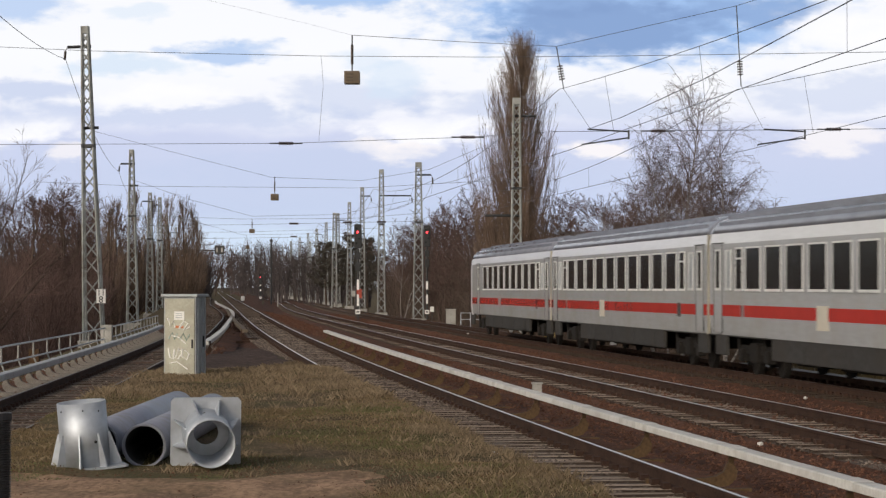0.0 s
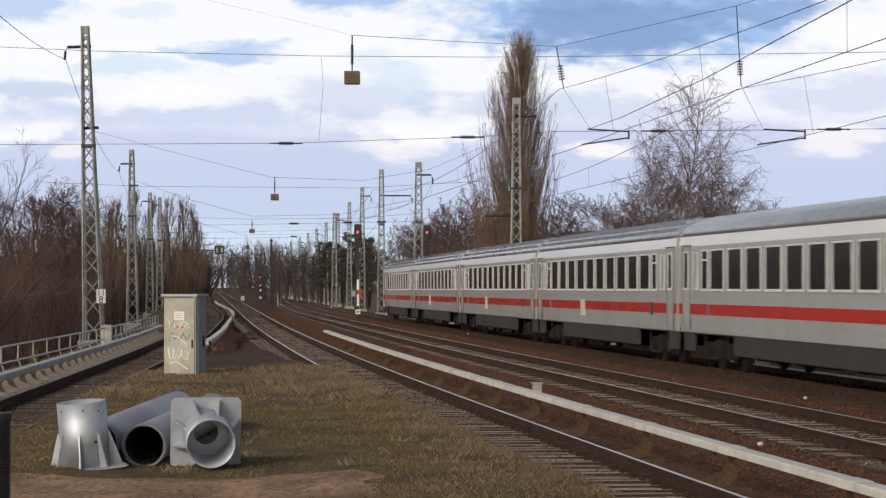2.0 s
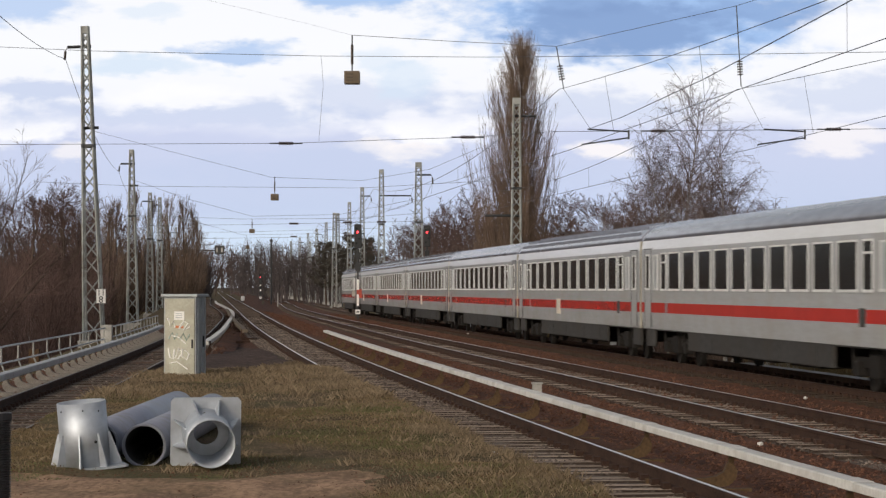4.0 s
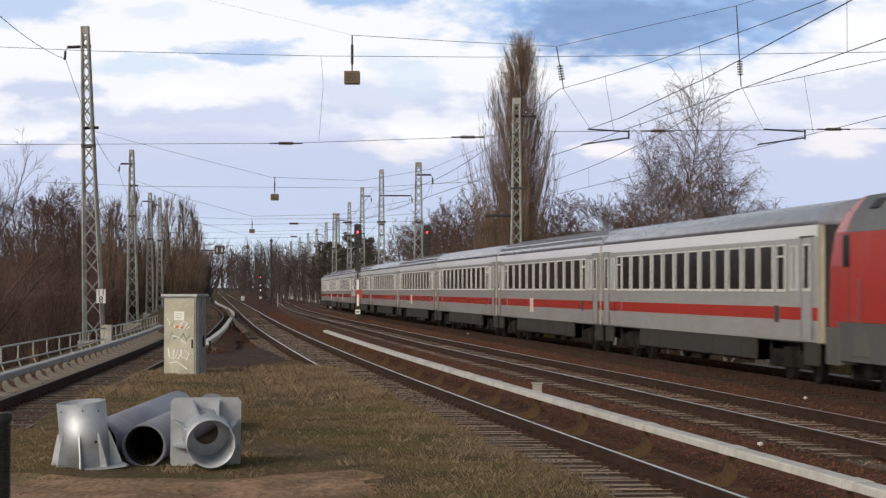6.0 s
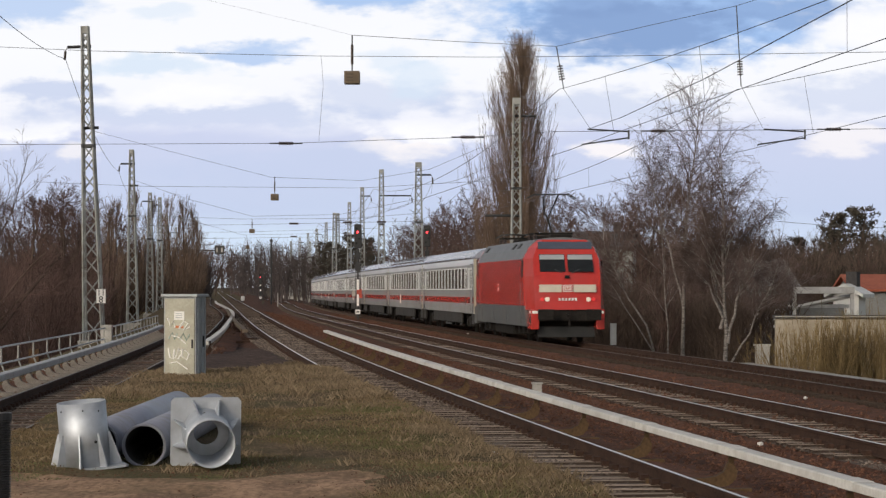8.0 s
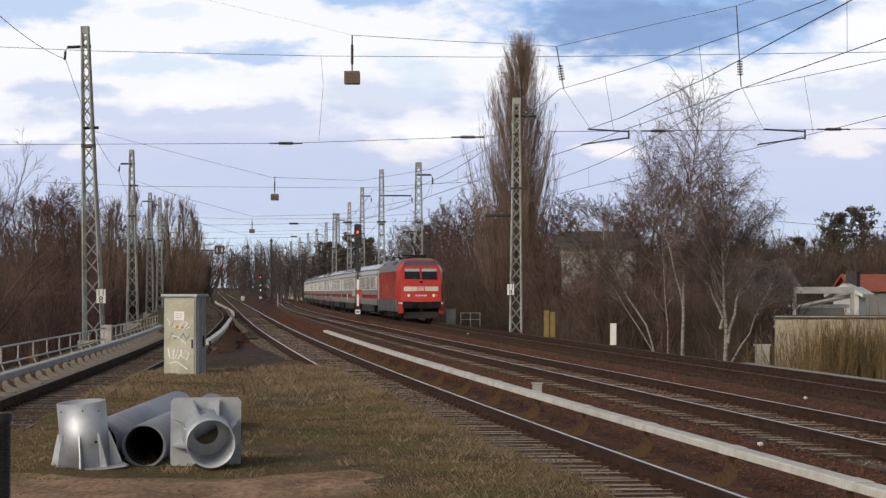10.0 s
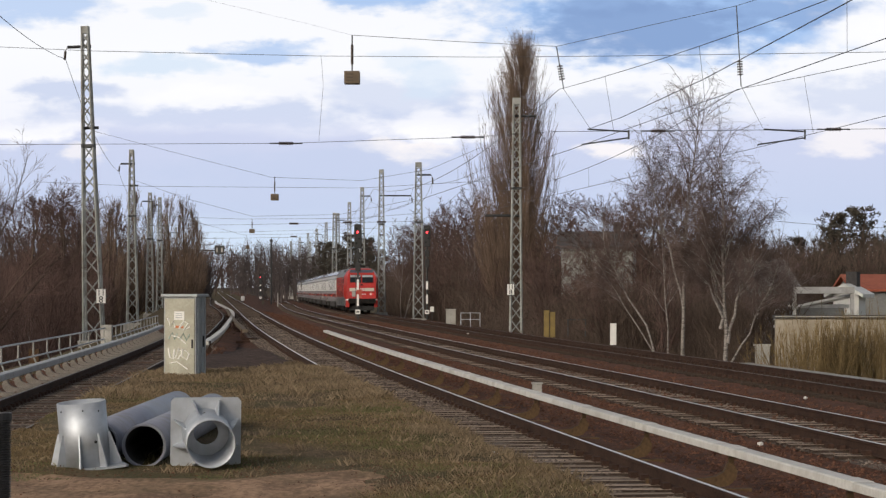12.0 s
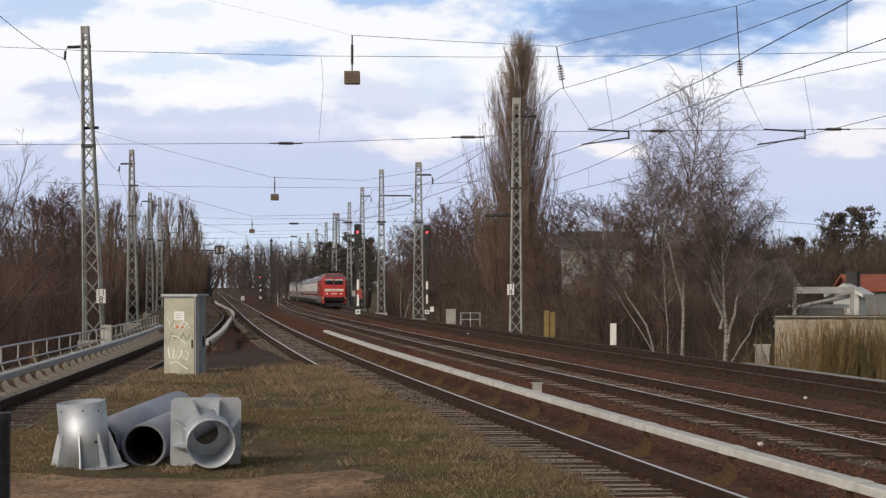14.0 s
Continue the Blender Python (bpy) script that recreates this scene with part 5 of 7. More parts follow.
# signals
def light_signal(x, y, base, top, s, lit, label, sign=True):
    e = tagged(empty("light_signal"), label, "railway signal", "light signals")
    h = top - base
    pole = part("pole", lathe([(0, 0), (0.07 * s, 0), (0.07 * s, h - 0.4), (0, h - 0.4)], 12), M_DARKMAST, e)
    head = part("head", boxes((-0.25 * s, 0.25 * s, -0.12, 0.12, h - 1.65 * s, h), bevel=0.05), M_BLACK, e, "black signal head")
    for q, z, on in ((0.0, h - 0.55 * s, lit), (-0.1, h - 0.28 * s, False), (0.1, h - 1.0 * s, False), (-0.1, h - 1.3 * s, False)):
        bm = tube(bmesh.new(), [(q * s, -0.13, z), (q * s, -0.15, z)], 0.07 * s if on else 0.06 * s, 14)
        part("lens", bm, M_REDLIGHT if on else M_GLASS, head)
        bm = tube(bmesh.new(), [(q * s, -0.12, z + 0.1 * s), (q * s, -0.30, z + 0.1 * s)], 0.03, 6)
        part("hood", bm, M_BLACK, head)
    for z, w, hh in ((h - 2.15 * s, 0.17, 0.24), (h - 2.9 * s, 0.18, 0.30)):
        part("indicator", boxes((-w * s, w * s, -0.12, 0.1, z - hh * s, z + hh * s), bevel=0.03), M_BLACK, e)
    bands = ((0.95, 1.75, M_WHITE), (1.75, 2.05, M_SIGRED), (2.05, 2.75, M_WHITE)) if sign else ((1.2, 1.9, M_WHITE), (2.3, 2.9, M_WHITE))
    for a, b, m in bands:
        part("mast_band", boxes((-0.075, 0.075, -0.10, -0.074, a * s, b * s)), m, e)
    part("number_plate", boxes((-0.17 * s, 0.17 * s, -0.11, -0.08, 0.42 * s, 0.72 * s)), M_WHITE, e)
    part("number_bar", boxes((-0.10 * s, 0.10 * s, -0.115, -0.11, 0.52 * s, 0.61 * s)), M_BLACK, e)
    if sign:
        part("side_box", boxes((-0.40, -0.16, -0.1, 0.15, 1.6, 2.0), bevel=0.02), M_CONCRETE, e)
        part("red_plate", boxes((0.08, 0.26, -0.05, 0.0, 1.5, 2.1)), M_SIGRED, e)
    part("ladder", boxes((-0.17, -0.14, 0.15, 0.18, 0, h - 1.7), (0.14, 0.17, 0.15, 0.18, 0, h - 1.7), *[(-0.14, 0.14, 0.155, 0.175, 0.3 * k, 0.3 * k + 0.025) for k in range(1, int((h - 1.8) / 0.3))]), M_DARKMAST, e)
    part("foundation", boxes((-0.3, 0.3, -0.3, 0.3, -0.7, -0.04), bevel=0.02), M_CINDER, e)
    e.matrix_world = pose(x, y, base)
    return e


light_signal(-5.75, 174, -0.30, 6.2, 1.0, True, "black light signal showing red, between two tracks")
light_signal(-1.22, 197, -0.55, 6.65, 1.0, True, "black light signal showing red, beside the main line", sign=False)
light_signal(-27.5, 388, -0.4, 3.8, 1.0, True, "far light signal showing red", sign=False)
light_signal(-39.5, 398, -0.4, 6.0, 1.1, False, "far dark light signal beside the suburban track", sign=False)
bm = tube(bmesh.new(), [(0, 0, 0), (0, 0, 8.4)], 0.11, 8)
pm = tagged(empty("timber_pole", pose(-22.0, 330, -0.4)), "dark slim pole standing between the tracks", "pole")
part("shaft", bm, M_DARKMAST, pm)
part("fitting", boxes((-0.2, 0.2, -0.1, 0.1, 8.1, 8.3)), M_DARKMAST, pm)
gan = tagged(empty("signal_bridge", pose(-44.5, 470, 0)), "far sign on a thin bracket over the suburban track", "sign")
part("bracket", boxes((-6, 3.0, -0.1, 0.1, 8.3, 8.5), (-6.1, -5.9, -0.1, 0.1, -0.5, 8.5)), M_DARKMAST, gan)
part("board", boxes((2.8, 4.6, -0.1, 0.1, 7.7, 9.3), bevel=0.05), M_DARKMAST, gan)
part("panel", boxes((3.1, 3.4, -0.12, -0.1, 8.1, 8.9), (4.0, 4.3, -0.12, -0.1, 8.1, 8.9)), M_CONCRETE, gan)


# small trackside things
def signal_post(x, y, base, h, w, material, label, name="marker_post", category="post"):
    e = tagged(empty(name, pose(x, y, base)), label, category)
    part("post", boxes((-w / 2, w / 2, -w / 2, w / 2, 0, h), bevel=0.012), material, e)
    part("cap", boxes((-w / 2 - 0.01, w / 2 + 0.01, -w / 2 - 0.01, w / 2 + 0.01, h, h + 0.03), bevel=0.005), material, e)
    return e


signal_post(7.6, 115, -0.60, 0.93, 0.27, M_WHITE, "white square concrete marker post by the embankment")
signal_post(5.38, 134, -0.65, 1.38, 0.27, M_YELLOW, "ochre painted steel post beside the main line", "cable_post")
signal_post(5.70, 134.1, -0.65, 1.30, 0.27, M_YELLOW, "ochre painted steel post beside the main line", "cable_post")
for x, y, w, l in ((6.9, 134, 0.9, "low dark metal frame behind the track"),):
    e = tagged(empty("metal_frame", pose(x - 0.4, y, -0.6)), l, "frame")
    for q in (0, w):
        part("upright", boxes((q - 0.03, q + 0.03, -0.03, 0.03, 0, 0.85)), M_DARKMAST, e)
    part("crossbar", boxes((-0.03, w + 0.03, -0.03, 0.03, 0.85, 0.9)), M_DARKMAST, e)


def relay_box(x, y, base, w, h, label):
    e = tagged(empty("relay_box", pose(x, y, base)), label, "equipment box")
    part("body", boxes((-w / 2, w / 2, -0.25, 0.25, 0, h), bevel=0.02), M_CONCRETE, e)
    part("lid", boxes((-w / 2 - 0.05, w / 2 + 0.05, -0.3, 0.3, h, h + 0.07), bevel=0.015), M_CONCRETE, e)
    part("door_line", boxes((-0.006, 0.006, -0.255, -0.249, 0.1, h - 0.1)), M_RUBBER, e)
    return e


relay_box(0.58, 190, -0.95, 0.72, 1.2, "grey equipment box with a lid beside the main line")
e = tagged(empty("hand_rail", pose(1.3, 188, -0.95)), "thin steel railing behind the equipment box", "railing")
for q in (0, 0.7, 1.4):
    part("upright", boxes((q - 0.025, q + 0.025, -0.025, 0.025, 0, 1.0)), M_GALV, e)
for z in (0.5, 0.97):
    part("crossbar", boxes((0, 1.4, -0.02, 0.02, z, z + 0.04)), M_GALV, e)
for x, y, z in ((-0.85, 200, 0.0),):
    e = tagged(empty("number_sign", pose(x, y, -0.6)), "small white sign on a post by the signal", "sign")
    part("post", boxes((-0.03, 0.03, -0.03, 0.03, 0, 0.75)), M_DARKMAST, e)
    part("plate", boxes((-0.15, 0.15, -0.05, -0.03, 0.6, 1.0), bevel=0.008), M_WHITE, e)


def stone(x, y, z, s, material, label, name="stone", category="stone"):
    bm = bmesh.new()
    bmesh.ops.create_icosphere(bm, subdivisions=2, radius=s)
    for v in bm.verts:
        v.co *= 1 + 0.35 * noise.noise(v.co * (2.2 / s) + Vector((x, y, 0)))
        v.co.z *= 0.7
    ob = part(name, bm, material)
    ob.location = (x, y, z)
    return tagged(ob, label, category)


e = tagged(empty("cable_box", pose(1.78, 48.8, -0.3)), "small grey box behind the conductor rail", "equipment box")
part("body", boxes((-0.09, 0.09, -0.1, 0.1, 0.34, 0.50), bevel=0.015), M_CONCRETE, e)
part("stem", boxes((-0.05, 0.05, -0.05, 0.05, -0.05, 0.34)), M_RAIL_SIDE, e, "dark stem")
part("lid", boxes((-0.11, 0.11, -0.115, 0.115, 0.50, 0.53), bevel=0.008), M_CONCRETE, e)
for x, y in ((1060, 692), (1345, 783), (1425, 703), (828, 590), (1095, 690)):
    yy = 4558 * 2.25 / (y - 505)
    stone((x - 784) * yy / 4558, yy, -0.2, 0.045 if x != 1060 else 0.09, M_WHITE, "pale stone lying on the ballast")
e = tagged(empty("shunt_signal", pose(-27.6, 355, -0.4)), "small white dwarf signal between the tracks", "railway signal")
part("body", boxes((-0.26, 0.26, -0.1, 0.1, 0.3, 0.95), bevel=0.12), M_WHITE, e)
part("foot", boxes((-0.12, 0.12, -0.1, 0.1, 0, 0.3)), M_DARKMAST, e)
e = tagged(empty("marker_post", pose(-18.6, 290, -0.35)), "slim grey post beside a far track", "post")
part("post", boxes((-0.06, 0.06, -0.06, 0.06, 0, 1.5)), M_CONCRETE, e)


# railing beside the suburban track
def railing():
    e = tagged(empty("railing"), "galvanised tube railing with uprights along the embankment", "railing")
    ys = [46 + 3.8 * k for k in range(29)]
    top = lambda y: 0.52 - 0.0028 * (y - 60)
    for y in ys:
        bm = bmesh.new()
        tube(bm, [(0.42, 0, -0.86), (0.26, 0, -0.80), (0.08, 0, -0.62), (0.0, 0, -0.40), (0, 0, 0)], 0.026, 8)
        o = part("post", bm, M_MAST, e)
        o.location = (dline_x(y, -3.0), y, top(y))
    for dz in (0.0, -0.42):
        bm = bmesh.new()
        tube(bm, [(dline_x(y, -3.0), y, top(y) + dz) for y in ys], 0.026, 8)
        part("rail_tube", bm, M_GALV, e)
    return e


railing()
signal_post(-13.05, 100, -0.5, 1.0, 0.42, M_CONCRETE, "grey concrete post at the railing", "concrete_post")
signal_post(-12.05, 76, -0.9, 1.05, 0.30, M_BRACKET, "short brown timber stump below the railing", "timber_stump", "stump")


# cabinet in the grass
def cabinet():
    e = tagged(empty("switch_cabinet"), "weathered beige switch cabinet with white graffiti in the grass", "cabinet")
    w, d, h = 0.80, 0.70, 1.90
    part("body", boxes((-w / 2, w / 2, -d / 2, d / 2, -0.1, h), bevel=0.012), M_CABSIDE, e)
    door = part("door", boxes((-w / 2 + 0.03, w / 2 - 0.03, -d / 2 - 0.03, -d / 2 + 0.004, 0.06, h - 0.04), bevel=0.01), M_CABINET, e, "stained beige door")
    part("roof", boxes((-w / 2 - 0.06, w / 2 + 0.06, -d / 2 - 0.08, d / 2 + 0.06, h, h + 0.07), bevel=0.02), M_CABSIDE, e, "grey overhanging roof plate")
    part("door_handle", boxes((w / 2 - 0.10, w / 2 - 0.06, -d / 2 - 0.06, -d / 2 - 0.03, 0.70, 0.90), bevel=0.01), M_BLACK, door)
    for z in (0.35, 1.5):
        part("hinge", boxes((-w / 2 + 0.02, -w / 2 + 0.05, -d / 2 - 0.045, -d / 2 - 0.02, z, z + 0.1)), M_CABSIDE, door)
    for y in (-0.25, 0.0, 0.25):
        part("side_rib", boxes((w / 2, w / 2 + 0.03, y - 0.02, y + 0.02, 0.02, h - 0.02), bevel=0.008), M_CABSIDE, e)
    part("side_handle", boxes((w / 2 + 0.01, w / 2 + 0.05, 0.08, 0.12, 0.72, 0.98), bevel=0.01), M_BLACK, e)
    fy = -d / 2 - 0.034
    part("notice", boxes((-0.13, 0.12, fy - 0.004, fy + 0.004, 1.36, 1.56)), M_WHITE, door, "torn white notice")
    for k in range(3):
        part("notice_bar", boxes((-0.09, 0.07, fy - 0.006, fy - 0.003, 1.41 + 0.045 * k, 1.425 + 0.045 * k)), M_CABSIDE, door)
    part("sticker", boxes((-0.12, 0.10, fy - 0.004, fy + 0.004, 1.165, 1.225)), M_ORANGE, door, "orange sticker")
    rnd = random.Random(4)
    strokes = [[(-0.28, 1.40), (-0.22, 1.20), (-0.15, 1.33), (-0.10, 1.18)], [(0.0, 1.15), (0.12, 1.34), (0.2, 1.28), (0.1, 1.12), (0.26, 1.20)], [(-0.26, 0.92), (-0.18, 1.06), (-0.12, 0.90), (-0.04, 1.04)],
               [(0.02, 0.90), (0.10, 1.05), (0.16, 0.88), (0.25, 1.02)], [(-0.28, 0.70), (-0.24, 0.48), (-0.14, 0.44), (-0.12, 0.68)], [(-0.10, 0.46), (-0.02, 0.70), (0.06, 0.58), (-0.04, 0.44)], [(0.08, 0.68), (0.06, 0.50), (0.18, 0.42), (0.24, 0.56), (0.14, 0.66)],
               [(-0.24, 0.34), (-0.05, 0.38), (0.05, 0.30), (0.2, 0.2)], [(-0.2, 1.0), (0.0, 0.95), (0.15, 0.8)]]
    for k, st in enumerate(strokes):
        bm = bmesh.new()
        tube(bm, [(x + rnd.uniform(-0.01, 0.01), fy - 0.002, z) for x, z in st], 0.024 if k < 7 else 0.016, 5)
        part("graffiti_stroke", bm, M_GRAFF if k not in (2, 3) else M_GRAFF2, door)
    e.matrix_world = pose(-6.11, 61.0, -0.11, 0, 0, -14)
    return e


cabinet()


# steel pile heads and pipes
def pile_head(m, label):
    e = tagged(empty("steel_pile_head"), label, "steel tube", "galvanised pile heads")
    r, h = 0.275, 0.72
    bm = lathe([(r, 0.0), (r, h), (r - 0.012, h), (r - 0.012, 0.0)], 48, closed=True)
    t = part("tube", bm, M_GALV, e, smooth=False)
    for f in t.data.polygons:
        f.use_smooth = True
    bm = bmesh.new()
    n = 32
    o = [bm.verts.new((0.40 * math.copysign(min(1, abs(math.cos(a)) * 1.4143), math.cos(a)), 0.40 * math.copysign(min(1, abs(math.sin(a)) * 1.4143), math.sin(a)), 0)) for a in [2 * math.pi * (i + 0.5) / n for i in range(n)]]
    i_ = [bm.verts.new((0.262 * math.cos(a), 0.262 * math.sin(a), 0)) for a in [2 * math.pi * (i + 0.5) / n for i in range(n)]]
    for k in range(n):
        bm.faces.new((o[k], o[(k + 1) % n], i_[(k + 1) % n], i_[k]))
    ext = bmesh.ops.extrude_face_region(bm, geom=list(bm.faces))
    for v in ext["geom"]:
        if isinstance(v, bmesh.types.BMVert):
            v.co.z -= 0.022
    bmesh.ops.recalc_face_normals(bm, faces=bm.faces)
    part("flange", bm, M_GALV, e, "square flange plate")
    for k in range(8):
        a = math.radians(45 * k + 22.5)
        bm = bmesh.new()
        far = 0.40
        q = [(r - 0.005, 0), (far, 0), (far, 0.03), (r + 0.02, 0.37), (r - 0.005, 0.37)]
        vs = [[bm.verts.new((x * math.cos(a) - s * 0.007 * math.sin(a), x * math.sin(a) + s * 0.007 * math.cos(a), z)) for x, z in q] for s in (-1, 1)]
        bm.faces.new(vs[0][::-1])
        bm.faces.new(vs[1])
        for j in range(5):
            bm.faces.new((vs[0][j], vs[0][(j + 1) % 5], vs[1][(j + 1) % 5], vs[1][j]))
        bmesh.ops.recalc_face_normals(bm, faces=bm.faces)
        part("gusset", bm, M_GALV, e)
    part("base_ring", lathe([(0.14, 0.0), (0.264, 0.0), (0.264, 0.02), (0.14, 0.02)], 40, closed=True), M_GALV, e)
    for a, z in ((-75, 0.28), (-158, 0.64), (-100, 0.64), (-60, 0.62), (100, 0.28)):
        bm = tube(bmesh.new(), [(0.270 * math.cos(radians(a)), 0.270 * math.sin(radians(a)), z), (0.279 * math.cos(radians(a)), 0.279 * math.sin(radians(a)), z)], 0.018 if z < 0.5 else 0.01, 10)
        part("bolt_hole", bm, M_BLACK, e)
    e.matrix_world = m
    return e


pile_head(pose(-4.01, 29.0, 0.045, 2.0, -5.5, 20), "galvanised steel pile head standing upright on its flange")
pile_head(pose(-2.70, 29.35, 0.395, 97.2, 0, 10), "galvanised steel pile head lying on its side, open end forward")


def pipe(x0, x1, y0, y1, r, label):
    e = tagged(empty("plastic_pipe"), label, "pipe", "grey pipes")
    bm = lathe([(r, 0), (r, 1), (r - 0.016, 1), (r - 0.016, 0)], 40, closed=True)
    l = math.hypot(x1 - x0, y1 - y0)
    for v in bm.verts:
        v.co.z *= l
    t = part("wall", bm, M_PVC, e, smooth=True)
    bm = lathe([(r + 0.006, 0.0), (r + 0.006, 0.03), (r - 0.02, 0.03), (r - 0.02, 0.0)], 40, closed=True)
    part("rim", bm, M_PVC, e, "pale rim")
    # extra liner and end disc, coloured near black as the shade in the bore
    part("shade_lining", lathe([(r - 0.019, l * 0.965), (r - 0.018, 0.12)], 40), M_PIPESHADE, e, "added lining with the pipe's inner shade in its colour", smooth=True)
    bm = lathe([(0.0, l * 0.97), (r - 0.017, l * 0.97)], 24)
    part("stopper", bm, M_PIPESHADE, e, "added end stopper with the pipe's inner shade in its colour")
    e.matrix_world = pose(x0, y0, r + 0.0, -90, 0, -math.degrees(math.atan2(x1 - x0, y1 - y0)))
    return e


pipe(-3.40, -3.36, 29.3, 37.6, 0.245, "thick grey plastic pipe lying on the grass")
pipe(-3.97, -3.94, 29.5, 38.2, 0.25, "thick grey plastic pipe lying beside another one")
e = tagged(empty("corrugated_duct", pose(-3.86, 22.2, -0.05)), "black corrugated plastic duct standing in the ground", "pipe")
prof = [(0.0, 0.0)]
for k in range(48):
    prof += [(0.125, 0.021 * k), (0.14, 0.021 * k + 0.004), (0.14, 0.021 * k + 0.012), (0.125, 0.021 * k + 0.016)]
part("duct", lathe(prof + [(0.105, 1.01), (0.105, 0.5), (0, 0.5)], 28), M_BLACKPIPE, e)
part("cap_ring", lathe([(0.125, 0.96), (0.146, 0.96), (0.146, 1.02), (0.125, 1.02)], 28, closed=True), M_BLACKPIPE, e)
# trees and shrubs
def limb(v, f, pts, r0, r1, n=3):
    """A tapered tube through points, added to the lists."""
    last = None
    k = len(pts) - 1
    for i, p in enumerate(pts):
        d = (pts[min(i + 1, k)] - pts[max(i - 1, 0)])
        if d.length < 1e-6:
            d = Vector((0, 0, 1))
        u = d.orthogonal().normalized()
        w = d.cross(u).normalized()
        r = r0 + (r1 - r0) * i / k
        b = len(v)
        for j in range(n):
            a = 2 * math.pi * j / n
            v.append(p + u * (r * math.cos(a)) + w * (r * math.sin(a)))
        if last is not None:
            for j in range(n):
                f.append((last + j, last + (j + 1) % n, b + (j + 1) % n, b + j))
        last = b


def spike(v, f, pts, r):
    """A thin twig that runs out to a point."""
    d = pts[1] - pts[0]
    u = d.orthogonal().normalized()
    w = d.cross(u).normalized()
    last = None
    for i, p in enumerate(pts[:-1]):
        k = r * (1 - 0.4 * i)
        b = len(v)
        v.extend((p + u * k, p - u * (0.5 * k) + w * (0.87 * k), p - u * (0.5 * k) - w * (0.87 * k)))
        if last is not None:
            for j in range(3):
                f.append((last + j, last + (j + 1) % 3, b + (j + 1) % 3, b + j))
        last = b
    v.append(pts[-1])
    for j in range(3):
        f.append((last + j, last + (j + 1) % 3, len(v) - 1))


def wander(rnd, p, d, length, steps, wob, lift):
    """Points of a crooked branch; lift bends it up or down."""
    pts = [p.copy()]
    d = d.normalized()
    for i in range(steps):
        d = (d + Vector((rnd.gauss(0, wob), rnd.gauss(0, wob), rnd.gauss(0, wob) + lift))).normalized()
        p = p + d * (length / steps)
        pts.append(p.copy())
    return pts


def turned_off(rnd, d, angle):
    """A direction at an angle to d, anywhere round it."""
    u = d.orthogonal().normalized()
    w = d.cross(u).normalized()
    a = rnd.uniform(0, 2 * math.pi)
    return (d.normalized() * math.cos(angle) + (u * math.cos(a) + w * math.sin(a)) * math.sin(angle)).normalized()


def grow(rnd, wood, twigs, p, d, length, r, level, spec, thin=0.006):
    """Branch by branch; spec gives per level: (children, angle, length ratio, lift, wobble)."""
    kids, angle, ratio, lift, wob = spec[level]
    final = level + 1 >= len(spec)
    steps = 5 if level == 0 else (4 if level == 1 else (2 if (not final or lift < -0.2) else 1))
    pts = wander(rnd, p, d, length, steps, wob, lift)
    v, f = wood if level < 2 else twigs
    if final:
        spike(v, f, pts, thin)
        return
    limb(v, f, pts, r, max(r * 0.35, thin * 0.7), 6 if level == 0 else (4 if level == 1 else 3))
    for k in range(kids):
        at = 0.25 + 0.75 * (k + rnd.random()) / kids if level == 0 else rnd.uniform(0.2, 1.0)
        s = at * steps
        i = min(int(s), steps - 1)
        q = pts[i].lerp(pts[i + 1], s - i)
        base = (pts[i + 1] - pts[i]).normalized()
        nd = turned_off(rnd, base, angle * rnd.uniform(0.6, 1.3))
        grow(rnd, wood, twigs, q, nd, length * ratio * rnd.uniform(0.6, 1.15) * (1.15 - 0.55 * at), max(r * (1 - 0.6 * at) * 0.55, thin), level + 1, spec, thin)


def finish_tree(name, wood, twigs, m_wood, m_twig, label, category="tree", group=""):
    e = tagged(empty(name), label, category, group)
    pydata("trunk", *wood, m_wood, e, smooth=True)
    if twigs[0]:
        tagged(pydata("crown", *twigs, m_twig, e), kind="stuff")
    return e


def bare_tree(seed, height, spec, r, m_wood, m_twig, label, stems=1, spread=0.1, name="bare_tree", category="tree", group="", thin=0.006):
    rnd = random.Random(seed)
    wood, twigs = ([], []), ([], [])
    for k in range(stems):
        d = Vector((rnd.gauss(0, spread), rnd.gauss(0, spread), 1))
        q = Vector((rnd.gauss(0, 0.25), rnd.gauss(0, 0.25), 0)) * (stems > 1)
        grow(rnd, wood, twigs, q, d, height * rnd.uniform(0.8, 1.0), r * rnd.uniform(0.7, 1), 0, spec, thin)
    return finish_tree(name, wood, twigs, m_wood, m_twig, label, category, group)


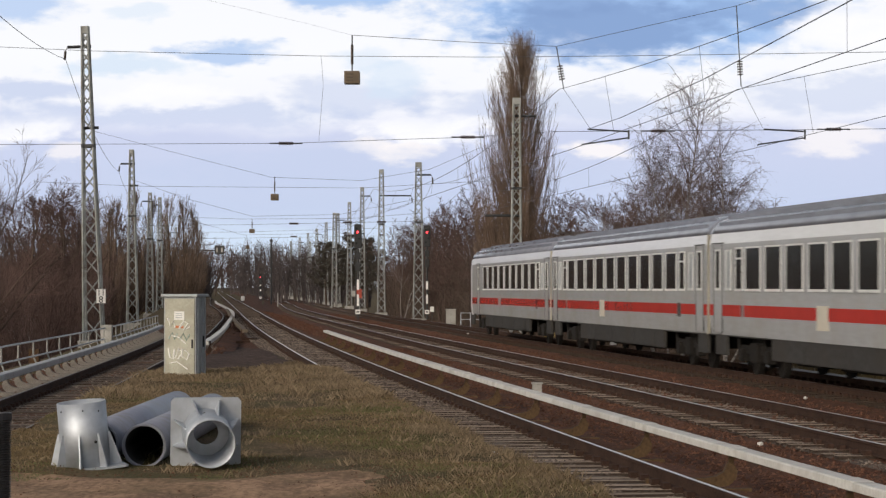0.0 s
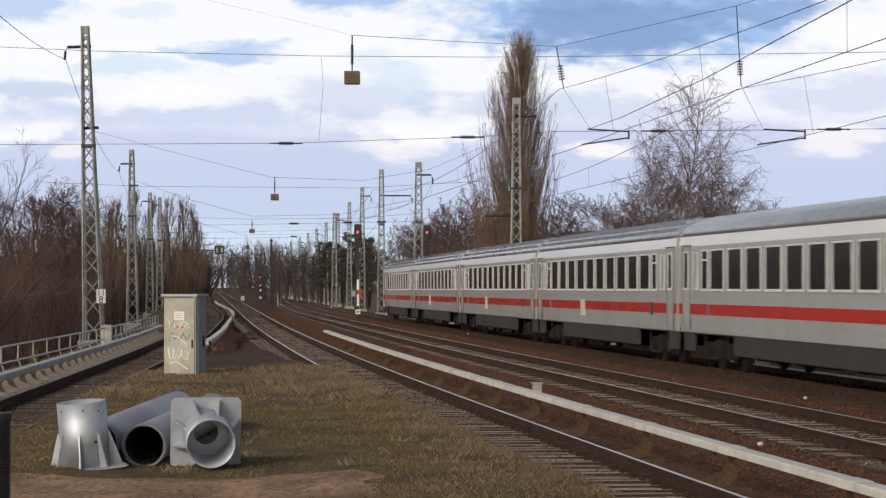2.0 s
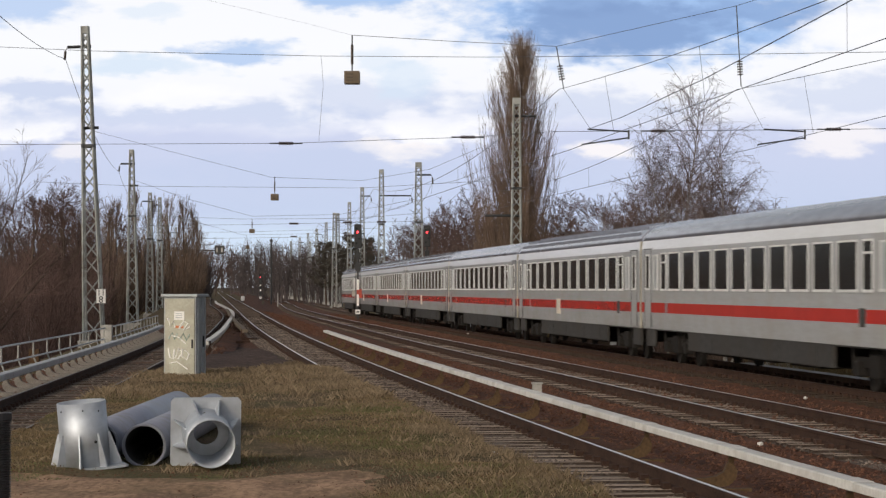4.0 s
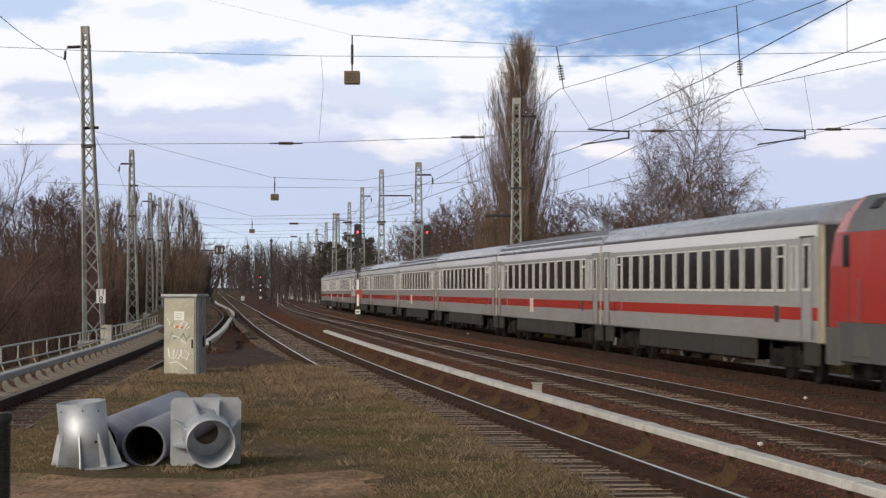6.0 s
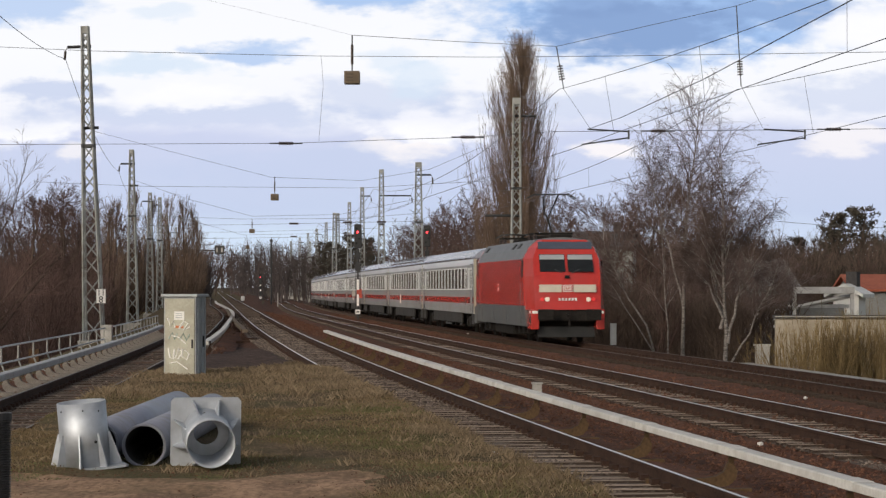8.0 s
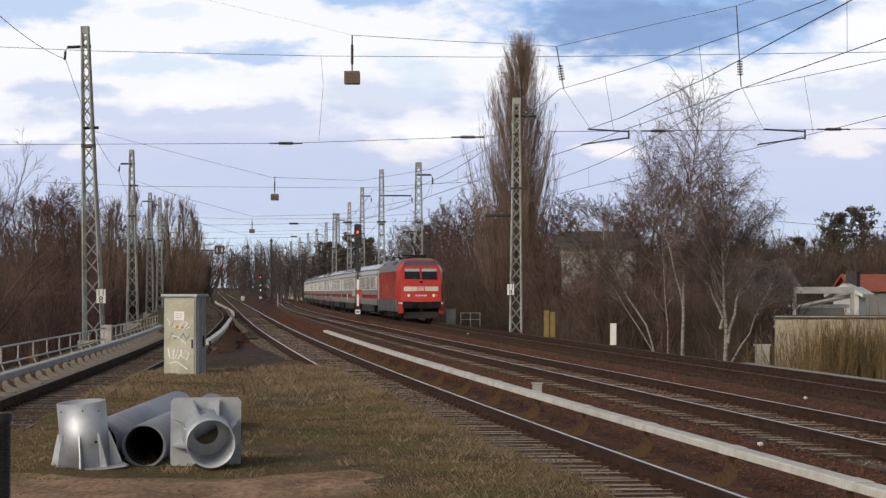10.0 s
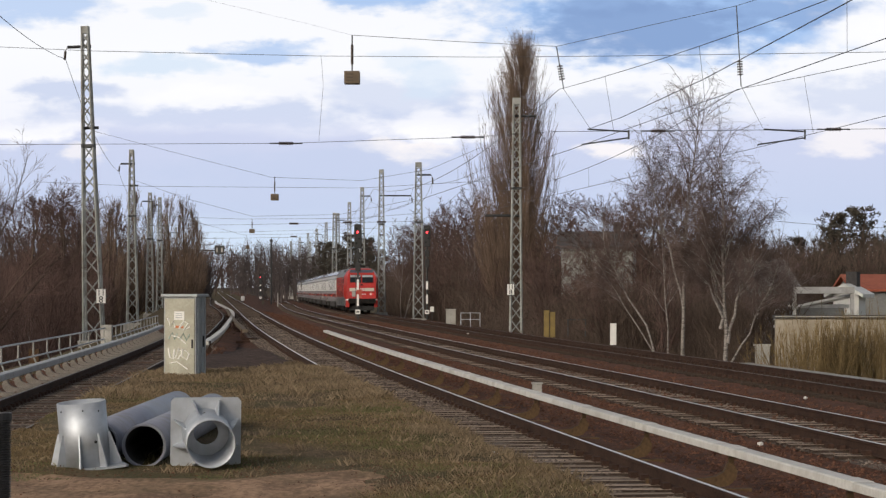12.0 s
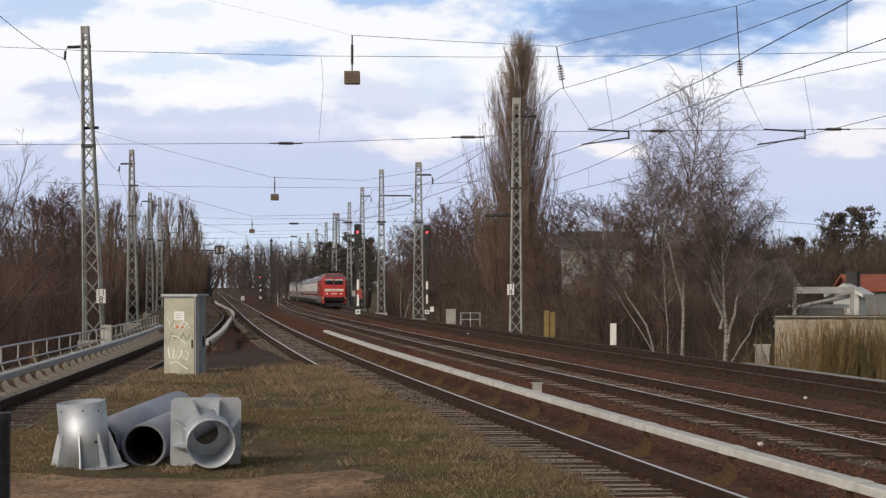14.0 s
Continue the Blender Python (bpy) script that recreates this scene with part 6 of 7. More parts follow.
def poplar(seed, height, width, label, count=230, group="", side=11, thin=0.007):
    rnd = random.Random(seed)
    wood, twigs = ([], []), ([], [])
    trunk = wander(rnd, Vector((0, 0, 0)), Vector((0, 0, 1)), height * 0.93, 10, 0.015, 0.05)
    limb(*wood, trunk, height * 0.018, 0.03, 8)
    for k in range(count):
        zt = 0.16 + 0.84 * ((k + rnd.random()) / count) ** 1.25
        prof = float(np.interp(zt, (0.1, 0.3, 0.45, 0.6, 0.75, 0.9, 1.0), (0.42, 0.74, 0.95, 0.95, 0.74, 0.42, 0.10)))
        a = rnd.uniform(0, 2 * math.pi)
        reach = width / 2 * prof * math.sqrt(rnd.random()) * 1.02
        rise = reach * rnd.uniform(2.0, 3.4) + 0.8
        at = max(0.05, min(0.97, (zt * height - rise) / (height * 0.93)))
        i = min(int(at * 10), 9)
        q = trunk[i].lerp(trunk[i + 1], at * 10 - i)
        tip = Vector((q.x + math.cos(a) * reach, q.y + math.sin(a) * reach, max(zt * height, q.z + 0.5)))
        mid = q.lerp(tip, 0.4) + Vector((math.cos(a), math.sin(a), 0)) * reach * 0.22
        pts = [q, q.lerp(mid, 0.5) + Vector((math.cos(a), math.sin(a), 0)) * reach * 0.1, mid, mid.lerp(tip, 0.5) + Vector((rnd.gauss(0, 0.08), rnd.gauss(0, 0.08), 0)), tip]
        limb(*wood, pts, 0.034 * (1.2 - at), 0.009, 3)
        for j in range(side):
            u = rnd.uniform(0.25, 1.0) * 4
            b = min(int(u), 3)
            p = pts[b].lerp(pts[b + 1], u - b)
            d = Vector((math.cos(a) * 0.25 + rnd.gauss(0, 0.22), math.sin(a) * 0.25 + rnd.gauss(0, 0.22), 1))
            tw = wander(rnd, p, d, rnd.uniform(0.5, 1.7), 2, 0.08, 0.1)
            limb(*twigs, tw, thin * 1.5, thin * 0.8, 3)
            for _ in range(4):
                p2 = tw[1].lerp(tw[2], rnd.random())
                spike(*twigs, wander(rnd, p2, Vector((rnd.gauss(0, 0.45), rnd.gauss(0, 0.45), 1)), rnd.uniform(0.3, 0.8), 1, 0.1, 0.05), thin)
    return finish_tree("poplar_tree", wood, twigs, M_POPLAR, M_TWIG2, label, "tree", group)


M_TWIG2 = mat("poplar_twig", (0.18, 0.125, 0.09), (0.105, 0.072, 0.052), 0.95, scale=1, fine=10, island=0.35)


def put(ob, x, y, turn=0.0, s=1.0, sz=None, base=None):
    z = ground_height(x, y) - 0.05 if base is None else base
    ob.scale = (s, s, sz or s)
    ob.matrix_basis = pose(x, y, z, 0, 0, turn) @ Matrix.Diagonal((s, s, sz or s, 1))
    return ob


def again(ob, x, y, turn, s, sz=None, base=None, label=""):
    c = copy_thing(ob, Matrix())
    if label:
        c["label"] = label
    return put(c, x, y, turn, s, sz, base)


big = poplar(3, 22.0, 7.9, "tall bare columnar poplar behind the main line", 680, side=14, thin=0.0075)
put(big, 5.35, 190, 20, base=-2.2)
far_poplar = poplar(8, 14.6, 6.0, "bare columnar poplar behind the suburban track", 110, "poplars beyond the railing", 7, 0.015)
put(far_poplar, -41.0, 300, 0, base=-2.6)
rows_p = ((-38.6, 302, 0.98), (-36.4, 305, 1.05), (-34.6, 311, 1.0), (-33.8, 322, 1.04), (-34.6, 345, 1.08), (-36.2, 370, 1.05), (-38.6, 398, 0.98), (-43.5, 303, 0.9), (-30.2, 232, 0.80))
for k, (x, y, s) in enumerate(rows_p):
    again(far_poplar, x, y, 47 * k, s, base=-2.6)

ROUND_SPEC = [(12, 0.72, 0.60, 0.03, 0.06), (8, 0.70, 0.52, 0.04, 0.14), (9, 0.70, 0.52, 0.03, 0.18), (7, 0.65, 0.55, 0.02, 0.16), (0, 0.6, 0.75, 0.02, 0.15)]
FAR_SPEC = [(10, 0.72, 0.60, 0.03, 0.06), (6, 0.70, 0.54, 0.04, 0.14), (6, 0.70, 0.56, 0.03, 0.18), (5, 0.65, 0.6, 0.02, 0.16), (0, 0.6, 0.8, 0.02, 0.15)]
OPEN_SPEC = [(16, 0.95, 0.74, 0.06, 0.05), (7, 0.62, 0.50, 0.08, 0.11), (6, 0.62, 0.52, 0.08, 0.13), (4, 0.5, 0.62, 0.05, 0.12), (0, 0.5, 0.7, 0.04, 0.12)]
SHRUB_SPEC = [(7, 0.5, 0.55, 0.05, 0.07), (5, 0.6, 0.55, 0.06, 0.12), (4, 0.6, 0.70, 0.05, 0.14), (0, 0.5, 0.9, 0.05, 0.12)]


def birch_tree(seed, stems, label, limbs=30, subs=9, hangs=10, reach=1.0, thin=0.0066):
    """White stems given by a few points and a radius; rising limbs that end in hanging twigs."""
    r2 = random.Random(seed)
    wood, twigs = ([], []), ([], [])
    for pts, rad, crown, full in stems:
        pts = [Vector(p) for p in pts]
        fine = []
        for a, b in zip(pts, pts[1:]):
            for q in (0.0, 0.33, 0.66):
                fine.append(a.lerp(b, q) + Vector((r2.gauss(0, 0.05), r2.gauss(0, 0.05), 0)))
        fine.append(pts[-1])
        limb(*wood, fine, rad, 0.012, 7)
        n = len(fine) - 1
        length = sum((b - a).length for a, b in zip(fine, fine[1:]))
        count = max(6, int(limbs * full))
        for k in range(count):
            at = crown + (0.97 - crown) * (k + r2.random()) / count
            i = min(int(at * n), n - 1)
            q = fine[i].lerp(fine[i + 1], at * n - i)
            up = (fine[i + 1] - fine[i]).normalized()
            left = (1 - at) / (1 - crown)
            l = reach * length * (0.10 + 0.30 * left ** 0.7 * min(1.0, (1 - left) * 2.5 + 0.45)) * r2.uniform(0.65, 1.1)
            l = min(l, 2.7)
            br = wander(r2, q, turned_off(r2, up, r2.uniform(0.45, 0.95)), l, 5, 0.09, 0.05)
            limb(*(wood if left > 0.55 else twigs), br, max(0.008, rad * 0.32 * (0.35 + left)), 0.006, 4)
            for j in range(max(3, int(subs * (0.30 + 0.9 * left)))):
                u = r2.uniform(0.12, 1.0) * 5
                b = min(int(u), 4)
                p = br[b].lerp(br[b + 1], u - b)
                d = turned_off(r2, (br[b + 1] - br[b]).normalized(), r2.uniform(0.4, 1.0))
                sb = wander(r2, p, d, l * r2.uniform(0.25, 0.5) + 0.25, 3, 0.14, -0.03)
                limb(*twigs, sb, thin * 1.3, thin * 0.9, 3)
                for h in range(max(3, int(hangs * (0.45 + 0.6 * left)))):
                    w = r2.uniform(0.1, 1.0) * 3
                    c = min(int(w), 2)
                    g = sb[c].lerp(sb[c + 1], w - c)
                    hd = Vector((r2.gauss(0, 0.75), r2.gauss(0, 0.75), r2.uniform(-0.7, 0.6)))
                    spike(*twigs, wander(r2, g, hd, r2.uniform(0.35, 1.05), 2, 0.10, -0.38), thin * 0.8)
    return finish_tree("birch_tree", wood, twigs, M_BIRCH, M_BIRCHTWIG, label, "tree", "birches beside the main line")


BIRCH_L = "bare birch with white trunks and drooping twigs"
forked = birch_tree(12, [([(0, 0, 0), (-0.05, 0, 3.2), (-0.1, 0.1, 6.2), (-0.3, 0, 9.8)], 0.10, 0.32, 1.1), ([(0, 0, 1.6), (0.5, 0.2, 3.4), (1.15, 0.2, 5.2), (1.75, 0.3, 7.2)], 0.075, 0.35, 0.8),
                         ([(-0.1, 0.1, 2.2), (-0.45, 0.3, 4.0), (-0.55, 0.4, 6.0), (-0.6, 0.5, 8.4)], 0.085, 0.35, 0.9), ([(-0.1, -0.1, 2.6), (-0.8, -0.2, 4.0), (-1.7, 0.0, 5.6)], 0.06, 0.5, 0.5), ([(0.1, 0, 0.6), (0.9, 0.1, 2.0), (1.75, 0.1, 3.7), (2.3, 0.2, 5.2)], 0.05, 0.45, 0.5)], "forked " + BIRCH_L, 34, 9, 16, 1.0)
put(forked, 11.75, 107, 0, base=-1.95)
tall = birch_tree(13, [([(0, 0, 0), (0.0, 0, 4.0), (0.3, 0.1, 8.0), (0.75, 0, 12.3)], 0.095, 0.36, 1.0), ([(0.1, 0.1, 3.0), (-0.5, 0.2, 5.6), (-1.2, 0.3, 8.0), (-1.6, 0.4, 10.2)], 0.05, 0.4, 0.5)], "tall " + BIRCH_L, 46, 9, 15, 0.9)
put(tall, 10.25, 110, 0, base=-2.0)
leaning = birch_tree(14, [([(0, 0, 0), (-0.75, 0, 2.4), (-1.85, 0.2, 4.2), (-2.5, 0.3, 5.6), (-2.7, 0.3, 7.4)], 0.055, 0.42, 0.9), ([(-0.3, 0, 1.0), (-1.7, 0.3, 3.2), (-2.9, 0.3, 5.2)], 0.035, 0.5, 0.5), ([(0.2, 0.2, 0), (0.15, 0.2, 3.4), (-0.1, 0.3, 7.6)], 0.045, 0.4, 0.9)], "leaning " + BIRCH_L, 20, 9, 9, 1.0, 0.008)
put(leaning, 9.75, 114, 0, base=-2.1)
again(leaning, 14.2, 122, 160, 0.85, 0.8, base=-2.2)
again(leaning, 3.4, 217, 80, 1.05, 1.1, base=-1.9, label="slender bare birch among brown scrub")
again(leaning, -4.1, 262, 190, 1.1, 1.25, base=-1.9, label="slender bare birch among brown scrub")
again(leaning, -22.9, 142, 350, 0.55, 0.62, base=-2.7, label="small bare birch below the embankment")
open_tree = bare_tree(22, 11.0, OPEN_SPEC, 0.19, M_BARK, M_TWIG, "bare tree with long spreading limbs below the embankment", stems=1, thin=0.007, name="bare_tree", group="bare trees")
put(open_tree, -19.7, 112, 40, 0.86, base=-2.7)
round_tree = bare_tree(21, 10.0, ROUND_SPEC, 0.16, M_BARK, M_TWIG, "bare deciduous tree with a wide brown crown", stems=1, thin=0.0078, name="bare_tree", group="bare trees")
put(round_tree, -28, 150, 0, 1.0, base=-2.8)
far_round = bare_tree(23, 10.0, FAR_SPEC, 0.16, M_BARK, M_TWIG, "bare deciduous tree with a wide brown crown", stems=1, thin=0.0125, name="bare_tree", group="bare trees")
put(far_round, 0.2, 250, 0, 1.0, base=-2.2)
for x, y, q in ((-48.6, 478, 1.1), (-48.8, 532, 1.2), (-50.4, 565, 1.2), (-50.0, 505, 1.25), (-51.6, 545, 1.3)):
    again(far_round, x, y, 61 * q * 10, q, base=-2.4)
shrub = bare_tree(31, 5.2, SHRUB_SPEC, 0.05, M_TWIG, M_TWIG, "dense bare shrub of reddish brown stems", stems=5, spread=0.34, thin=0.013, name="bare_shrub", category="shrub", group="shrubs of the embankment")
put(shrub, -20.0, 128, 0, 1.1, base=-2.7)
shrub_b = bare_tree(33, 5.0, SHRUB_SPEC, 0.05, M_BARK, M_TWIG, "dense bare shrub of grey-brown stems", stems=5, spread=0.30, thin=0.012, name="bare_shrub", category="shrub", group="shrubs of the embankment")
put(shrub_b, 8.6, 132, 0, 1.0, base=-2.4)
rnd = random.Random(77)
# left embankment
for k in range(44):
    y = rnd.uniform(105, 360)
    edge = dline_x(y) - 8.2 - 0.012 * y
    x = edge - rnd.random() ** 1.4 * (12 + 0.05 * y)
    again(shrub if k % 3 else shrub_b, x, y, rnd.uniform(0, 360), rnd.uniform(0.95, 1.4), rnd.uniform(0.75, 1.15) * (1.0 if y < 200 else 1.25), base=-2.8)
for x, y, s in ((-26.6, 165, 1.08), (-24.6, 170, 1.0), (-27.4, 186, 1.1), (-32, 200, 1.16), (-29.2, 204, 1.08), (-35.6, 232, 1.25), (-32.6, 236, 1.18), (-37, 262, 1.3), (-33.8, 264, 1.2), (-42, 255, 1.25)):
    again(round_tree, x, y, rnd.uniform(0, 360), s, base=-2.8)
# right thicket behind the main line
for k in range(28):
    y = rnd.uniform(120, 205)
    x = line_x(y) + 7.9 + rnd.random() ** 1.3 * 7.5
    hh = 0.75 + 0.5 * rnd.random() if x / y < 0.075 else 0.7 + 0.35 * rnd.random()
    again(shrub_b if k % 2 else shrub, x, y, rnd.uniform(0, 360), rnd.uniform(0.8, 1.2), hh * 1.1, base=-2.5)
for x, y, s in ((8.6, 138, 0.78), (9.6, 143, 0.90), (11.0, 146, 1.0), (12.4, 150, 1.05), (13.8, 152, 0.95), (7.6, 160, 0.72), (15.6, 150, 0.8), (11.9, 172, 1.0), (17.8, 158, 0.75)):
    again(round_tree, x, y, rnd.uniform(0, 360), s, base=-2.5)
for k in range(28):
    y = rnd.uniform(215, 330)
    x = line_x(y) + 7.6 + rnd.random() ** 1.2 * 13
    again(shrub if k % 2 else shrub_b, x, y, rnd.uniform(0, 360), rnd.uniform(1.0, 1.5), rnd.uniform(1.0, 1.6), base=-2.2)
for k in range(24):
    y = rnd.uniform(215, 340)
    x = line_x(y) + 9.5 + rnd.random() * 12
    again(far_round, x, y, rnd.uniform(0, 360), rnd.uniform(0.95, 1.25), base=-2.2)
# tangled undergrowth, too fine to tell apart
def undergrowth(name, label, seed, spots, m=M_TWIG):
    """spots: (curve, offset from, offset to, y from, y to, count, lowest, highest, length)."""
    r2 = random.Random(seed)
    v, f = [], []
    for curve, o0, o1, y0, y1, count, z0, z1, ln in spots:
        for _ in range(count):
            y = r2.uniform(y0, y1)
            o = o0 + (o1 - o0) * r2.random()
            x = curve(y, o)
            top = z1 * (0.75 + 0.5 * noise.noise((x * 0.16, y * 0.05, seed)))
            p = Vector((x, y, z0 + (top - z0) * r2.random() ** 1.2))
            d = Vector((r2.gauss(0, 0.45), r2.gauss(0, 0.45), 1))
            spike(v, f, wander(r2, p, d, ln * r2.uniform(0.4, 1.2), 1, 0.1, 0.0), 0.010 + 0.00009 * y)
    return tagged(pydata(name, v, f, m), label, "undergrowth", "", "stuff")


undergrowth("undergrowth", "tangled red-brown winter undergrowth below the embankment", 3, [(dline_x, -24, -7.5, 108, 200, 24000, -2.7, 2.6, 1.7), (dline_x, -30, -9, 200, 340, 22000, -2.7, 4.5, 2.4)])
undergrowth("undergrowth", "tangled brown winter undergrowth behind the main line", 4, [(line_x, 9.6, 12.8, 112, 130, 4500, -2.6, 1.0, 1.5), (line_x, 7.2, 12.6, 130, 160, 11000, -2.6, 1.5, 1.6), (line_x, 7.2, 17, 160, 210, 12000, -2.6, 1.6, 1.6), (line_x, 7.5, 22, 210, 345, 24000, -2.4, 4.2, 2.2), (line_x, 22, 48, 190, 260, 22000, -2.4, 5.6, 2.4)], M_BARK)
# tan shrubs before the pale wall
tan = bare_tree(41, 2.3, [(7, 0.3, 0.5, 0.08, 0.06), (5, 0.45, 0.5, 0.08, 0.12), (0, 0.5, 0.6, 0.05, 0.12)], 0.022, M_SHRUB, M_SHRUB, "bare tan shrub of thin upright stems before a wall", stems=16, spread=0.30, name="tan_shrub", category="shrub", group="shrubs by the wall")
put(tan, 10.8, 81, 0, 1.0, base=-1.9)
for k in range(22):
    again(tan, 11.2 + 0.27 * k + rnd.uniform(-0.2, 0.2), 81 + rnd.uniform(-1.5, 2.5), rnd.uniform(0, 360), rnd.uniform(0.85, 1.15), rnd.uniform(0.95, 1.25), base=-1.9)


# pines and far woods
def pine(seed, h, label):
    r2 = random.Random(seed)
    wood, twigs = ([], []), ([], [])
    limb(*wood, wander(r2, Vector((0, 0, 0)), Vector((0, 0, 1)), h, 6, 0.02, 0.03), 0.16, 0.04, 7)
    for k in range(52):
        z = h * (0.30 + 0.70 * (k + r2.random()) / 52)
        l = (h - z) * 0.40 + 1.2
        a = r2.uniform(0, 2 * math.pi)
        d = Vector((math.cos(a), math.sin(a), 0.25))
        pts = wander(r2, Vector((0, 0, z)), d, l * r2.uniform(0.7, 1.1), 3, 0.1, 0.05)
        limb(*wood, pts, 0.03, 0.01, 3)
        for j in range(56):
            u = r2.uniform(0.2, 1.0) * 3
            b = min(int(u), 2)
            p = pts[b].lerp(pts[b + 1], u - b) + Vector((r2.gauss(0, 0.18), r2.gauss(0, 0.18), r2.gauss(0, 0.12)))
            q = Vector((r2.gauss(0, 1), r2.gauss(0, 1), r2.gauss(0.5, 0.7))).normalized()
            w = q.orthogonal().normalized() * 0.07
            i = len(twigs[0])
            twigs[0].extend((p - w, p + w, p + q * r2.uniform(0.2, 0.42)))
            twigs[1].append((i, i + 1, i + 2))
    return finish_tree("pine_tree", wood, twigs, M_BARK, M_PINE, label, "tree", "dark pines")


p0 = pine(5, 10.5, "dark green pine among bare trees")
put(p0, -12.6, 352, 0, 1.0, base=-1.5)
for x, y, s in ((-10.2, 348, 0.93), (-15.0, 362, 0.9), (-8.2, 340, 0.8), (-17.2, 380, 0.95), (-11.2, 372, 1.0), (32.8, 215, 0.92), (35.4, 219, 0.98), (30.9, 225, 0.75), (29.0, 235, 0.66), (37.8, 214, 0.86), (26.8, 232, 0.62), (33.9, 222, 0.8), (36.4, 212, 0.7), (25.2, 208, 0.52), (27.3, 204, 0.5), (29.6, 206, 0.56), (31.2, 203, 0.5), (33.0, 205, 0.55), (35.0, 203, 0.52), (37.2, 206, 0.55), (23.6, 212, 0.5), (31.6, 214, 0.62), (28.4, 218, 0.55), (39.2, 220, 0.95), (-26, 520, 0.9), (-30, 560, 0.95), (-34, 590, 0.9)):
    again(p0, x, y, rnd.uniform(0, 360), s, base=-1.8)
for k in range(14):
    again(far_round if k % 2 else shrub_b, 22 + 1.35 * k + rnd.uniform(-0.5, 0.5), 205 + rnd.uniform(-8, 14), rnd.uniform(0, 360), 0.66 if k % 2 else 1.05, base=-2.3)


def far_woods(name, label, seed, spots, m=M_FAR):
    """Many stems and twigs, too far off to tell apart; spots: (x, y, spread, count, height)."""
    r2 = random.Random(seed)
    v, f = [], []
    for x, y, sp, count, h in spots:
        for _ in range(count):
            p = Vector((x + r2.uniform(-sp, sp), y + r2.uniform(-sp, sp), -2.0))
            hh = h * r2.uniform(0.6, 1.05)
            st = wander(r2, p, Vector((r2.gauss(0, 0.08), r2.gauss(0, 0.08), 1)), hh, 3, 0.06, 0.05)
            limb(v, f, st, 0.12, 0.03, 3)
            for _ in range(34):
                u = r2.uniform(0.2, 1) * 3
                b = min(int(u), 2)
                q = st[b].lerp(st[b + 1], u - b)
                spike(v, f, wander(r2, q, Vector((r2.gauss(0, 0.7), r2.gauss(0, 0.7), 0.9)), hh * r2.uniform(0.12, 0.32), 1, 0.15, 0.05), 0.06)
    return tagged(pydata(name, v, f, m), label, "woods", "", "stuff")


far_woods("far_woods", "hazy bare woods along the far tracks", 6, [(-22, 470, 9, 60, 11), (-32, 560, 12, 70, 12.5), (-43, 660, 12, 80, 14), (-62, 860, 14, 60, 15), (-18, 430, 5, 40, 10), (-78, 1050, 16, 60, 16)])
far_woods("far_woods", "dark bare thicket at the bend of the suburban track", 7, [(-50.5, 520, 3.5, 90, 10.2), (-47.5, 500, 1.6, 60, 8.5), (-56, 520, 5, 70, 11), (-60, 480, 6, 60, 10)])
far_woods("far_woods", "brown bare woods behind the embankment trees", 8, [(-70 + 5 * k, 390 + 6 * (k % 3), 6, 34, 11) for k in range(6)] + [(-100 + 9 * k, 330, 8, 40, 11) for k in range(6)])
far_woods("far_woods", "brown bare woods beyond the main line and houses", 9, [(2 + 7 * k, 330 + 10 * (k % 2), 7, 46, 11 if k < 2 else 10) for k in range(10)])
far_woods("far_woods", "distant woods along the horizon", 10, [(-260 + 40 * k, 1500, 30, 34, 20) for k in range(16)])


# houses beyond the main line
def house(name, x, y, w, d, base, eave, ridge, wall_m, roof_m, label, turn=0.0, wins=()):
    e = tagged(empty(name), label, "house", "houses beyond the line")
    part("wall", boxes((-w / 2, w / 2, -d / 2, d / 2, 0, eave - base)), wall_m, e)
    bm = bmesh.new()
    o = 0.35
    hz = ridge - base
    ez = eave - base
    sec = [(-d / 2 - o, ez - 0.1), (0, hz), (d / 2 + o, ez - 0.1), (d / 2 + o, ez + 0.06), (0, hz + 0.18), (-d / 2 - o, ez + 0.06)]
    loft(bm, [[(sx, a, b) for a, b in sec] for sx in (-w / 2 - o, w / 2 + o)])
    roof = part("roof", bm, roof_m, e)
    bm = bmesh.new()
    for sx in (-1, 1):
        vs = [bm.verts.new(q) for q in ((sx * w / 2 - sx * 0.002, -d / 2, ez), (sx * w / 2 - sx * 0.002, d / 2, ez), (sx * w / 2 - sx * 0.002, 0, hz - 0.02))]
        bm.faces.new(vs)
    part("gable", bm, wall_m, e)
    part("chimney", boxes((w * 0.2, w * 0.2 + 0.5, -0.3, 0.25, hz - 0.5, hz + 0.75), bevel=0.02), M_ROOFDARK if roof_m != M_TILE else M_GREYWALL, e)
    for wx, wz in wins:
        win = part("window", boxes((wx - 0.5, wx + 0.5, -d / 2 - 0.05, -d / 2 + 0.02, wz, wz + 1.1)), M_WHITE, e)
        part("pane", boxes((wx - 0.42, wx - 0.03, -d / 2 - 0.06, -d / 2, wz + 0.08, wz + 1.02), (wx + 0.03, wx + 0.42, -d / 2 - 0.06, -d / 2, wz + 0.08, wz + 1.02)), M_GLASS, win)
    e.matrix_world = pose(x, y, base, 0, 0, turn)
    return e


